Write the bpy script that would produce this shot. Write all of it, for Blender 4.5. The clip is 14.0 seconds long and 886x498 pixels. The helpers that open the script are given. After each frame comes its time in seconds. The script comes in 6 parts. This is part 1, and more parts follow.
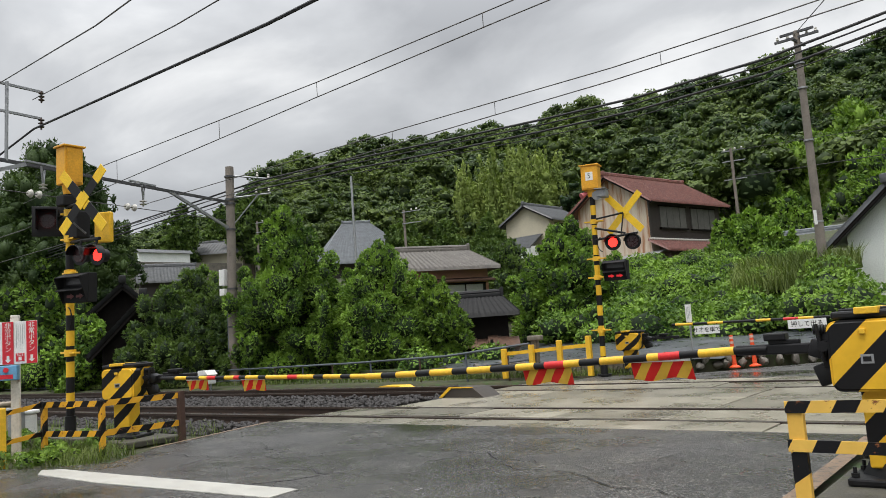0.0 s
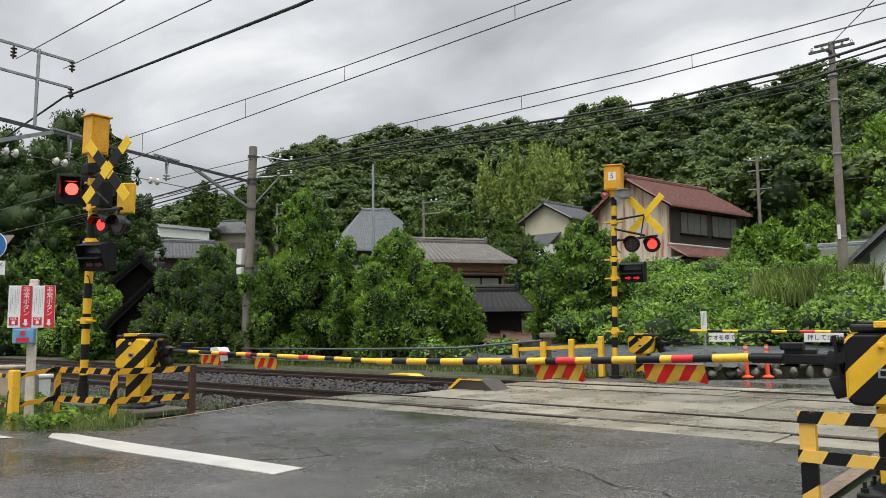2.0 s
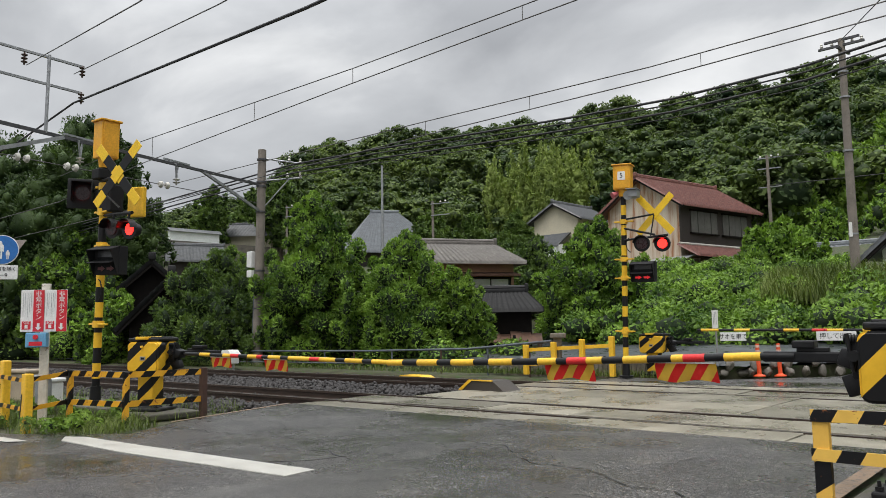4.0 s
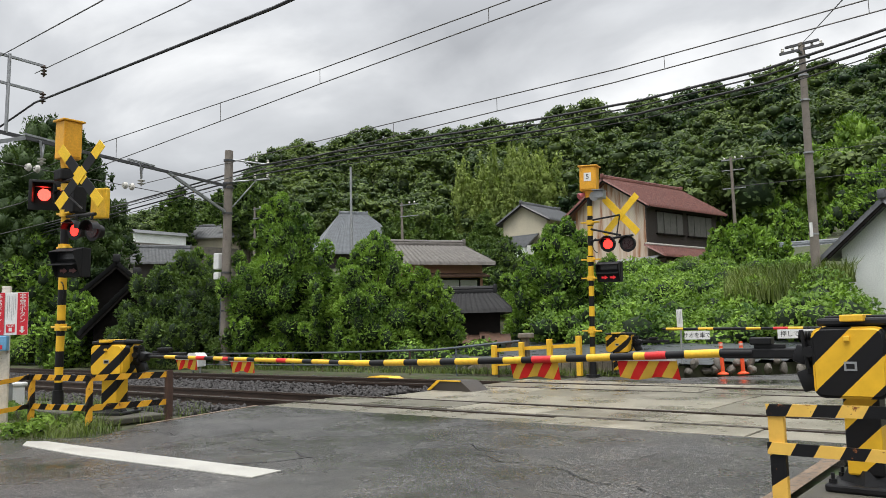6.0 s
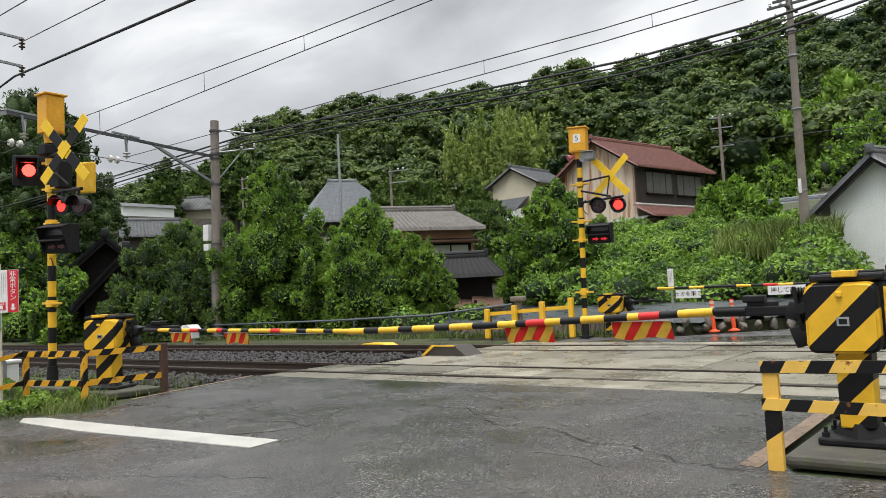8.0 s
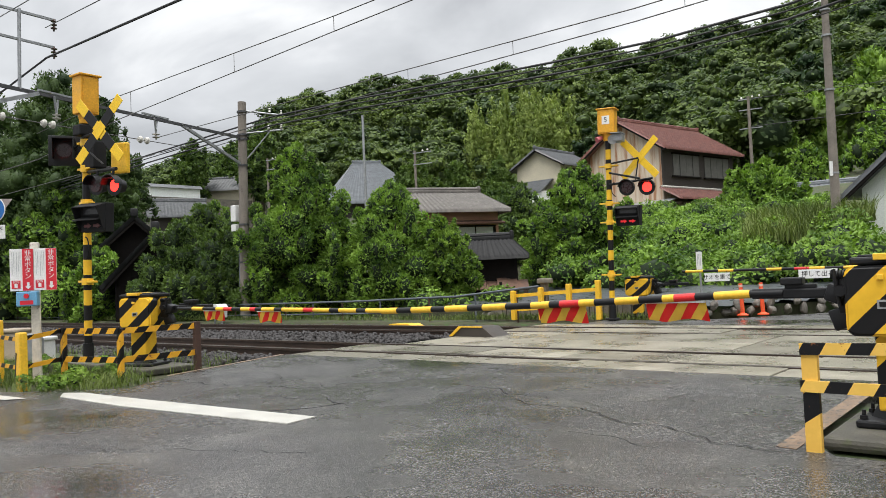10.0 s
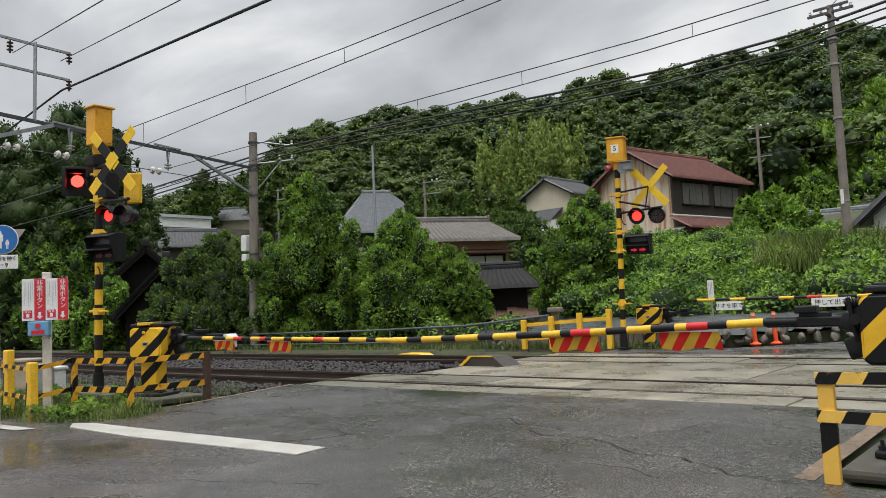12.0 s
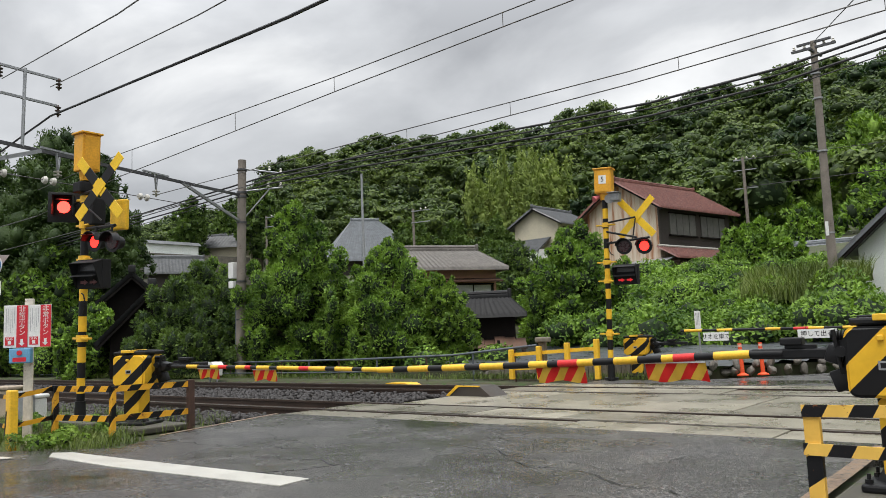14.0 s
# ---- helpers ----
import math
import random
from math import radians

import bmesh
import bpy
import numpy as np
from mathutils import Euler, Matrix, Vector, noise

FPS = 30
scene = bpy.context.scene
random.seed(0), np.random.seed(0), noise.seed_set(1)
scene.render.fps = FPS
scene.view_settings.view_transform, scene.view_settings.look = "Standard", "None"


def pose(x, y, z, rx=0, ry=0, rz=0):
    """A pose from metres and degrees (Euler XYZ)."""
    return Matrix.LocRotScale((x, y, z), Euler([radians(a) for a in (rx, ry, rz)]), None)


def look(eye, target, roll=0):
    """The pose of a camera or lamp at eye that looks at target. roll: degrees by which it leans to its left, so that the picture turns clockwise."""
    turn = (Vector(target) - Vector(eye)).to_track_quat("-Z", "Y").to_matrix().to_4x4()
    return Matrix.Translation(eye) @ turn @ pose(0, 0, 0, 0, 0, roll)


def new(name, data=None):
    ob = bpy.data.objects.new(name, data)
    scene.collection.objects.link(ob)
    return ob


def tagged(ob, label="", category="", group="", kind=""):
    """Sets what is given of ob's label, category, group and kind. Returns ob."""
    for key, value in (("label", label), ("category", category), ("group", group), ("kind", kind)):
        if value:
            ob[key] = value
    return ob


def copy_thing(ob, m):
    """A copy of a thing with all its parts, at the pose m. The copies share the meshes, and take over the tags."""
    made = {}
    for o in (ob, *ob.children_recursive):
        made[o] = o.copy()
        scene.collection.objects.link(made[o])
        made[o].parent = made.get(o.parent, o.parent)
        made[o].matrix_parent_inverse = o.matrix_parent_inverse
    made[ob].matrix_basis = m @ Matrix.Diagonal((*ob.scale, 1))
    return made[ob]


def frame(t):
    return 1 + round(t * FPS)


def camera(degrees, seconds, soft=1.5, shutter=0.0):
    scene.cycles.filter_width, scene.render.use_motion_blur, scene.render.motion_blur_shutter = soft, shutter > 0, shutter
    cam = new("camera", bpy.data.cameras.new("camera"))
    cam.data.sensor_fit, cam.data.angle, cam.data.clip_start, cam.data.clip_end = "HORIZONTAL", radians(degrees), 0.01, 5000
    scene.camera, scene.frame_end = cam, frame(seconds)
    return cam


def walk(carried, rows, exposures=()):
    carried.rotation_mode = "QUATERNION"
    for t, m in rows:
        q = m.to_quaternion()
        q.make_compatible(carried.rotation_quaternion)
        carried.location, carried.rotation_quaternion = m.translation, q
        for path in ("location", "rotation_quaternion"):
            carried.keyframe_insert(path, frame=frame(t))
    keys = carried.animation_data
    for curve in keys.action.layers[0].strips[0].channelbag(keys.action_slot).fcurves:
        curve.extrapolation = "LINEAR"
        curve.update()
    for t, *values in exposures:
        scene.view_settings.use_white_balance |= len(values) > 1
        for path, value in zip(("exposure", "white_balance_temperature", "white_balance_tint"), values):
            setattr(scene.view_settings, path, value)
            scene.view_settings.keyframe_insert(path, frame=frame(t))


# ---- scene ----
cam = camera(59.4, 14.0, soft=0.85)

PATH = [
    (0, (-0.100, 0.127, 1.123), (-1.3459, 1.6761, 1.3419), -4.13),
    (0.5, (-0.103, 0.121, 1.113), (-1.3549, 1.6678, 1.3149), -2.76),
    (1, (-0.129, 0.135, 1.108), (-1.4154, 1.6507, 1.3289), -1.74),
    (1.5, (-0.125, 0.143, 1.100), (-1.4194, 1.6514, 1.3219), -1.18),
    (2, (-0.117, 0.135, 1.092), (-1.3988, 1.6565, 1.2937), -0.54),
    (2.5, (-0.122, 0.128, 1.091), (-1.4220, 1.6370, 1.2654), -0.66),
    (5, (-0.100, 0.139, 1.082), (-1.3888, 1.6514, 1.3078), -1.19),
    (5.5, (-0.085, 0.128, 1.074), (-1.3555, 1.6570, 1.2929), -1.15),
    (6, (-0.070, 0.124, 1.076), (-1.3098, 1.6797, 1.2831), -1.38),
    (6.5, (-0.045, 0.103, 1.078), (-1.1983, 1.7275, 1.2515), -1.32),
    (7, (-0.028, 0.125, 1.084), (-1.1081, 1.7987, 1.2588), -2.19),
    (7.5, (-0.037, 0.120, 1.079), (-1.1206, 1.7919, 1.2484), -2.74),
    (8, (-0.095, 0.132, 1.086), (-1.3222, 1.7068, 1.2031), -2.94),
    (8.5, (-0.141, 0.077, 1.077), (-1.4142, 1.6171, 1.1649), -4.11),
    (11, (-0.152, 0.046, 1.076), (-1.4274, 1.5850, 1.1584), -1.53),
    (11.5, (-0.156, 0.047, 1.079), (-1.4597, 1.5571, 1.2276), -2.23),
    (12, (-0.159, 0.048, 1.074), (-1.4486, 1.5701, 1.2238), -2.62),
    (12.5, (-0.171, 0.048, 1.073), (-1.4555, 1.5708, 1.2544), -2.86),
    (13, (-0.176, 0.053, 1.080), (-1.4494, 1.5788, 1.3003), -2.37),
    (13.5, (-0.160, 0.066, 1.085), (-1.4046, 1.6105, 1.3394), -1.91),
    (14, (-0.155, 0.060, 1.080), (-1.4147, 1.5975, 1.3017), -2.28),
]
walk(cam, [(t, look(eye, target, roll)) for t, eye, target, roll in PATH],
     exposures=[(0, 0.58), (0.5, 0.55), (1, 0.68), (1.5, 0.59), (2, 0.65), (2.5, 0.71), (5, 0.38), (5.5, 0.68), (6, 0.71), (6.5, 0.73), (7, 0.73), (7.5, 0.68), (8, 0.73), (8.5, 0.81), (11, 0.85), (11.5, 0.61), (12, 0.45), (12.5, 0.43), (13, 0.45), (13.5, 0.43), (14, 0.65)])

# ---------- world, sun, exposure ----------
world = bpy.data.worlds.new("overcast_sky")
scene.world = world
world.use_nodes = True
wn, wl = world.node_tree.nodes, world.node_tree.links
wn.clear()
w_out = wn.new("ShaderNodeOutputWorld")
w_bg = wn.new("ShaderNodeBackground")
w_bg.inputs["Strength"].default_value = 0.1
w_sky = wn.new("ShaderNodeTexSky")
w_sky.sky_type = "NISHITA"
w_sky.sun_disc = False
w_sky.sun_elevation, w_sky.sun_rotation = radians(58), radians(200)
w_co = wn.new("ShaderNodeTexCoord")
w_sep = wn.new("ShaderNodeSeparateXYZ")
w_map = wn.new("ShaderNodeMapping")
w_map.inputs["Scale"].default_value = (1.0, 1.0, 1.9)
w_map.inputs["Location"].default_value = (3.1, 0.4, 0.2)
w_n1 = wn.new("ShaderNodeTexNoise")
w_n1.inputs["Scale"].default_value = 2.6
w_n1.inputs["Detail"].default_value = 7
w_n1.inputs["Roughness"].default_value = 0.5
w_n1.inputs["Distortion"].default_value = 0.35
w_ramp = wn.new("ShaderNodeValToRGB")
w_ramp.color_ramp.elements[0].position, w_ramp.color_ramp.elements[0].color = 0.405, (2.95, 3.03, 3.16, 1)
w_ramp.color_ramp.elements[1].position, w_ramp.color_ramp.elements[1].color = 0.74, (6.9, 6.95, 6.95, 1)
mid = w_ramp.color_ramp.elements.new(0.58)
mid.color = (4.4, 4.5, 4.63, 1)
w_el = wn.new("ShaderNodeMapRange")
w_el.inputs["From Min"].default_value, w_el.inputs["From Max"].default_value = 0.35, 1.0
w_el.inputs["To Min"].default_value, w_el.inputs["To Max"].default_value = 1.0, 3.9
w_lift = wn.new("ShaderNodeVectorMath")
w_lift.operation = "SCALE"
w_mix = wn.new("ShaderNodeMix")
w_mix.data_type = "RGBA"
w_mix.inputs[0].default_value = 0.95
wl.new(w_co.outputs["Generated"], w_map.inputs["Vector"])
wl.new(w_map.outputs[0], w_n1.inputs["Vector"])
wl.new(w_n1.outputs["Fac"], w_ramp.inputs["Fac"])
wl.new(w_co.outputs["Generated"], w_sep.inputs[0])
wl.new(w_sep.outputs["Z"], w_el.inputs["Value"])
wl.new(w_ramp.outputs["Color"], w_lift.inputs[0])
wl.new(w_el.outputs[0], w_lift.inputs["Scale"])
wl.new(w_sky.outputs["Color"], w_mix.inputs[6])
wl.new(w_lift.outputs[0], w_mix.inputs[7])
wl.new(w_mix.outputs[2], w_bg.inputs["Color"])
wl.new(w_bg.outputs[0], w_out.inputs["Surface"])

sun_data = bpy.data.lights.new("sun", "SUN")
sun_data.energy, sun_data.angle, sun_data.color = 1.5, radians(30), (1.0, 0.97, 0.92)
sun = new("sun", sun_data)
sun.matrix_basis = look((0, 0, 60), (-6, 22, 0))


# ---------- materials ----------
def node_mat(name):
    m = bpy.data.materials.new(name)
    m.use_nodes = True
    nt = m.node_tree
    return m, nt.nodes, nt.links, nt.nodes["Principled BSDF"]


def noise_node(n, l, scale, detail=5, rough=0.6, coord="Object"):
    tc = n.new("ShaderNodeTexCoord")
    t = n.new("ShaderNodeTexNoise")
    t.inputs["Scale"].default_value, t.inputs["Detail"].default_value = scale, detail
    t.inputs["Roughness"].default_value = rough
    l.new(tc.outputs[coord], t.inputs["Vector"])
    return t


def ramp_node(n, l, src, stops):
    r = n.new("ShaderNodeValToRGB")
    e = r.color_ramp.elements
    e[0].position, e[0].color = stops[0][0], (*stops[0][1], 1)
    e[1].position, e[1].color = stops[-1][0], (*stops[-1][1], 1)
    for p, c in stops[1:-1]:
        e.new(p).color = (*c, 1)
    l.new(src, r.inputs["Fac"])
    return r.outputs["Color"]


def mix_node(n, l, fac, a, b, mode="MIX"):
    m = n.new("ShaderNodeMix")
    m.data_type, m.blend_type = "RGBA", mode
    for sock, v in ((m.inputs[0], fac), (m.inputs[6], a), (m.inputs[7], b)):
        if isinstance(v, (int, float)):
            sock.default_value = v
        elif isinstance(v, tuple):
            sock.default_value = (*v, 1)
        else:
            l.new(v, sock)
    return m.outputs[2]


def math_node(n, l, op, a, b=None):
    m = n.new("ShaderNodeMath")
    m.operation = op
    for sock, v in zip(m.inputs, (a, b)):
        if v is None:
            continue
        if isinstance(v, (int, float)):
            sock.default_value = v
        else:
            l.new(v, sock)
    return m.outputs[0]


def bump_on(n, l, bsdf, src, strength, dist=0.01):
    b = n.new("ShaderNodeBump")
    b.inputs["Strength"].default_value, b.inputs["Distance"].default_value = strength, dist
    l.new(src, b.inputs["Height"])
    l.new(b.outputs[0], bsdf.inputs["Normal"])


def surf(name, c, rough=0.6, metal=0.0, vary=0.25, scale=3.0, fine=60.0, bump=0.25, dirt=None, dirt_at=0.62, per_piece=0.0, spec=0.5):
    """A surface with broad stains, fine grain, relief and a second colour in patches."""
    m, n, l, b = node_mat(name)
    broad, grain = noise_node(n, l, scale, 4), noise_node(n, l, fine, 4)
    dark = tuple(v * (1 - vary) for v in c)
    lite = tuple(min(1, v * (1 + vary)) for v in c)
    col = ramp_node(n, l, broad.outputs["Fac"], [(0.3, dark), (0.5, c), (0.7, lite)])
    g = ramp_node(n, l, grain.outputs["Fac"], [(0.3, (0.8, 0.8, 0.8)), (0.7, (1.15, 1.15, 1.15))])
    col = mix_node(n, l, 0.7, col, g, "MULTIPLY")
    if dirt:
        patch = noise_node(n, l, scale * 2.3, 8, 0.7)
        mask = ramp_node(n, l, patch.outputs["Fac"], [(dirt_at, (0, 0, 0)), (dirt_at + 0.08, (1, 1, 1))])
        col = mix_node(n, l, mask, col, dirt)
    if per_piece:
        oi = n.new("ShaderNodeObjectInfo")
        v = math_node(n, l, "MULTIPLY_ADD", oi.outputs["Random"], per_piece * 2)
        v.node.inputs[2].default_value = 1 - per_piece
        hv = n.new("ShaderNodeHueSaturation")
        l.new(v, hv.inputs["Value"])
        l.new(col, hv.inputs["Color"])
        col = hv.outputs[0]
    l.new(col, b.inputs["Base Color"])
    rr = ramp_node(n, l, broad.outputs["Fac"], [(0.3, (max(0, rough - 0.12),) * 3), (0.7, (min(1, rough + 0.12),) * 3)])
    l.new(rr, b.inputs["Roughness"])
    b.inputs["Metallic"].default_value = metal
    b.inputs["Specular IOR Level"].default_value = spec
    bump_on(n, l, b, grain.outputs["Fac"], bump)
    return m


def stripes(name, c1, c2, period, way, rough=0.45, share=0.5, wear=0.0, shift=0.0, rust=(0.22, 0.08, 0.03)):
    """Painted stripes across the direction way, in the object's own space, with chipped paint."""
    m, n, l, b = node_mat(name)
    tc = n.new("ShaderNodeTexCoord")
    d = n.new("ShaderNodeVectorMath")
    d.operation = "DOT_PRODUCT"
    d.inputs[1].default_value = way
    l.new(tc.outputs["Object"], d.inputs[0])
    v = math_node(n, l, "ADD", math_node(n, l, "DIVIDE", d.outputs["Value"], period), shift + 50.0)
    v = math_node(n, l, "FRACT", v)
    v = math_node(n, l, "LESS_THAN", v, share)
    col = mix_node(n, l, v, c2, c1)
    broad = noise_node(n, l, 6, 5)
    g = ramp_node(n, l, broad.outputs["Fac"], [(0.3, (0.78, 0.76, 0.74)), (0.7, (1.05, 1.05, 1.05))])
    col = mix_node(n, l, 0.8, col, g, "MULTIPLY")
    if wear:
        chip = noise_node(n, l, 14, 8, 0.75)
        mask = ramp_node(n, l, chip.outputs["Fac"], [(0.70 - wear, (0, 0, 0)), (0.73 - wear, (1, 1, 1))])
        col = mix_node(n, l, mask, col, rust)
    l.new(col, b.inputs["Base Color"])
    b.inputs["Roughness"].default_value = rough
    b.inputs["Specular IOR Level"].default_value = 0.28
    fine = noise_node(n, l, 80, 3)
    bump_on(n, l, b, fine.outputs["Fac"], 0.08)
    return m


def foliage(name, dark, light, rough=0.55, glow=0.25, broad_scale=0.35, kick=1.3, each=0.45):
    """Leaves: every leaf its own green, with light passing through."""
    m, n, l, b = node_mat(name)
    geo = n.new("ShaderNodeNewGeometry")
    broad = noise_node(n, l, broad_scale, 3)
    f = math_node(n, l, "MULTIPLY_ADD", geo.outputs["Random Per Island"], each)
    l.new(math_node(n, l, "MULTIPLY_ADD", broad.outputs["Fac"], kick), f.node.inputs[2])
    f.node.inputs[2].links[0].from_node.inputs[2].default_value = 0.5 - each / 2 - kick / 2
    mid_c = tuple((a + c) / 2 for a, c in zip(dark, light))
    col = ramp_node(n, l, f, [(0.1, dark), (0.5, mid_c), (0.9, light)])
    l.new(col, b.inputs["Base Color"])
    b.inputs["Roughness"].default_value = rough
    b.inputs["Specular IOR Level"].default_value = 0.25
    fine = noise_node(n, l, 9, 6, 0.75)
    bump_on(n, l, b, fine.outputs["Fac"], 0.5, 0.08)
    tr = n.new("ShaderNodeBsdfTranslucent")
    l.new(mix_node(n, l, 1.0, col, (1.0, 1.1, 0.5), "MULTIPLY"), tr.inputs["Color"])
    mx = n.new("ShaderNodeMixShader")
    mx.inputs[0].default_value = glow
    l.new(b.outputs[0], mx.inputs[1])
    l.new(tr.outputs[0], mx.inputs[2])
    l.new(mx.outputs[0], n["Material Output"].inputs["Surface"])
    return m


def glowing(name, c, strength):
    m, n, l, b = node_mat(name)
    b.inputs["Base Color"].default_value = (*c, 1)
    b.inputs["Emission Color"].default_value = (*c, 1)
    b.inputs["Emission Strength"].default_value = strength
    return m


def wet_asphalt(name, grit=48, shine=(0.09, 0.28, 0.48), tone=1.0, relief=(0.06, 0.6)):
    m, n, l, b = node_mat(name)
    broad, patch, grain = noise_node(n, l, 0.55, 5, 0.55), noise_node(n, l, 1.7, 6, 0.6), noise_node(n, l, 130, 3, 0.7)
    vor = n.new("ShaderNodeTexVoronoi")
    vor.inputs["Scale"].default_value = grit
    tc = n.new("ShaderNodeTexCoord")
    l.new(tc.outputs["Object"], vor.inputs["Vector"])
    col = ramp_node(n, l, patch.outputs["Fac"], [(0.3, (0.026, 0.025, 0.025)), (0.55, (0.042, 0.041, 0.040)), (0.75, (0.062, 0.060, 0.057))])
    chips = ramp_node(n, l, vor.outputs["Color"], [(0.25, (0.25, 0.25, 0.26)), (0.6, (1.0, 0.98, 0.95)), (0.8, (1.6, 1.56, 1.5)), (0.95, (3.0, 2.9, 2.75))])
    col = mix_node(n, l, 0.9, col, chips, "MULTIPLY")
    col = mix_node(n, l, 1.0, col, (tone,) * 3, "MULTIPLY")
    l.new(col, b.inputs["Base Color"])
    rough = ramp_node(n, l, broad.outputs["Fac"], [(0.38, (shine[0],) * 3), (0.5, (shine[1],) * 3), (0.64, (shine[2],) * 3)])
    l.new(rough, b.inputs["Roughness"])
    h = ramp_node(n, l, vor.outputs["Distance"], [(0.0, (1, 1, 1)), (0.7, (0, 0, 0))])
    st = ramp_node(n, l, broad.outputs["Fac"], [(0.36, (relief[0],) * 3), (0.55, (relief[1],) * 3)])
    bp = n.new("ShaderNodeBump")
    bp.inputs["Distance"].default_value = 0.012
    l.new(st, bp.inputs["Strength"])
    l.new(h, bp.inputs["Height"])
    l.new(bp.outputs[0], b.inputs["Normal"])
    return m


YEL, BLK, RED = (0.80, 0.47, 0.03), (0.007, 0.007, 0.008), (0.62, 0.02, 0.02)
M_ASPHALT = wet_asphalt("wet_asphalt", 62, (0.09, 0.27, 0.44), 1.75, (0.05, 0.5))
M_YELLOW = surf("yellow_paint", YEL, 0.4, vary=0.12, scale=4, fine=40, bump=0.06, dirt=(0.3, 0.16, 0.04), dirt_at=0.7)
M_ORANGE = surf("amber_cabinet_paint", (0.72, 0.35, 0.02), 0.45, vary=0.1, scale=4, fine=40, bump=0.06, dirt=(0.36, 0.17, 0.03), dirt_at=0.7)
M_BLACK = surf("black_paint", (0.010, 0.010, 0.011), 0.42, vary=0.3, scale=5, bump=0.08, spec=0.3)
M_RUBBER = surf("matt_black", (0.012, 0.012, 0.013), 0.7, vary=0.3, scale=8, bump=0.1, spec=0.25)
M_RED = surf("red_paint", RED, 0.4, vary=0.1, scale=6, bump=0.05)
M_WHITE = surf("white_paint", (0.72, 0.72, 0.70), 0.5, vary=0.06, scale=4, bump=0.05, dirt=(0.42, 0.4, 0.36), dirt_at=0.66)
M_RAIL = surf("brown_rail_steel", (0.055, 0.036, 0.027), 0.5, 0.35, vary=0.3, scale=7, bump=0.2)
M_RAILTOP = surf("polished_rail_head", (0.10, 0.085, 0.072), 0.42, 0.6, vary=0.2, scale=7, bump=0.05)
M_SLAB = surf("damp_concrete", (0.21, 0.192, 0.15), 0.30, vary=0.35, scale=1.1, fine=45, bump=0.4, dirt=(0.09, 0.085, 0.055), dirt_at=0.58, per_piece=0.3)
M_CONC = surf("mossy_concrete", (0.075, 0.07, 0.055), 0.75, vary=0.35, scale=5, fine=50, bump=0.5, dirt=(0.07, 0.075, 0.04), dirt_at=0.55)
M_POLE = surf("weathered_concrete_pole", (0.19, 0.165, 0.14), 0.8, vary=0.22, scale=2.5, fine=40, bump=0.2, dirt=(0.10, 0.085, 0.07), dirt_at=0.6)
M_GALV = surf("galvanised_steel", (0.33, 0.34, 0.35), 0.5, 0.6, vary=0.2, scale=8, bump=0.05)
M_GALVD = surf("dark_galvanised_steel", (0.09, 0.09, 0.095), 0.55, 0.5, vary=0.25, scale=6, bump=0.06)
M_CERAMIC = surf("glazed_ceramic", (0.55, 0.53, 0.48), 0.25, vary=0.1, scale=20, bump=0.02)
M_BROWNCER = surf("brown_ceramic", (0.09, 0.06, 0.05), 0.25, vary=0.1, scale=20, bump=0.02)
M_WIRE = surf("dark_wire", (0.03, 0.03, 0.032), 0.6, 0.2, vary=0.1)
M_WIREG = surf("grey_wire", (0.11, 0.105, 0.10), 0.5, 0.4, vary=0.1)
M_BALLAST = surf("grey_ballast_stone", (0.032, 0.028, 0.027), 0.65, vary=0.5, scale=9, fine=60, bump=0.4)
M_BED = surf("ballast_bed", (0.05, 0.045, 0.04), 0.9, vary=0.5, scale=18, fine=70, bump=1.0)
M_SOIL = surf("grassy_soil", (0.055, 0.055, 0.028), 0.95, vary=0.5, scale=1.5, fine=30, bump=0.8, dirt=(0.04, 0.07, 0.018), dirt_at=0.5)
M_TARP = surf("wet_black_weed_sheet", (0.055, 0.06, 0.068), 0.34, vary=0.4, scale=2.2, fine=5, bump=1.0)
M_STONE = surf("river_stone", (0.14, 0.125, 0.105), 0.6, vary=0.35, scale=4, fine=30, bump=0.4, dirt=(0.05, 0.06, 0.03), dirt_at=0.6, per_piece=0.35)
M_WOOD = surf("grey_weathered_wood", (0.16, 0.14, 0.11), 0.85, vary=0.3, scale=6, fine=50, bump=0.4, dirt=(0.06, 0.06, 0.035), dirt_at=0.6)
M_DARKWOOD = surf("dark_stained_boards", (0.012, 0.010, 0.009), 0.85, vary=0.4, scale=5, fine=50, bump=0.4, spec=0.15)
M_CONE = surf("orange_plastic", (0.78, 0.09, 0.025), 0.45, vary=0.08, scale=8, bump=0.03)
M_ORLINE = surf("worn_orange_line", (0.20, 0.135, 0.085), 0.5, vary=0.3, scale=9, fine=60, bump=0.4, dirt=(0.05, 0.045, 0.042), dirt_at=0.53)
M_LINE = surf("white_road_paint", (0.44, 0.43, 0.39), 0.4, vary=0.08, scale=5, fine=90, bump=0.15, dirt=(0.34, 0.33, 0.31), dirt_at=0.66)
M_LEAF = foliage("camphor_leaves", (0.030, 0.078, 0.015), (0.27, 0.43, 0.065), broad_scale=0.9, kick=1.9, each=0.4)
M_LEAF_D = foliage("dark_leaves", (0.022, 0.052, 0.016), (0.155, 0.235, 0.05), broad_scale=0.6, kick=1.6, each=0.35)
M_LEAF_K = foliage("deep_green_leaves", (0.013, 0.032, 0.012), (0.085, 0.135, 0.035), broad_scale=0.5, kick=1.6, each=0.35)
M_LEAF_Y = foliage("fresh_leaves", (0.045, 0.10, 0.014), (0.24, 0.37, 0.055), broad_scale=0.9, kick=1.5)
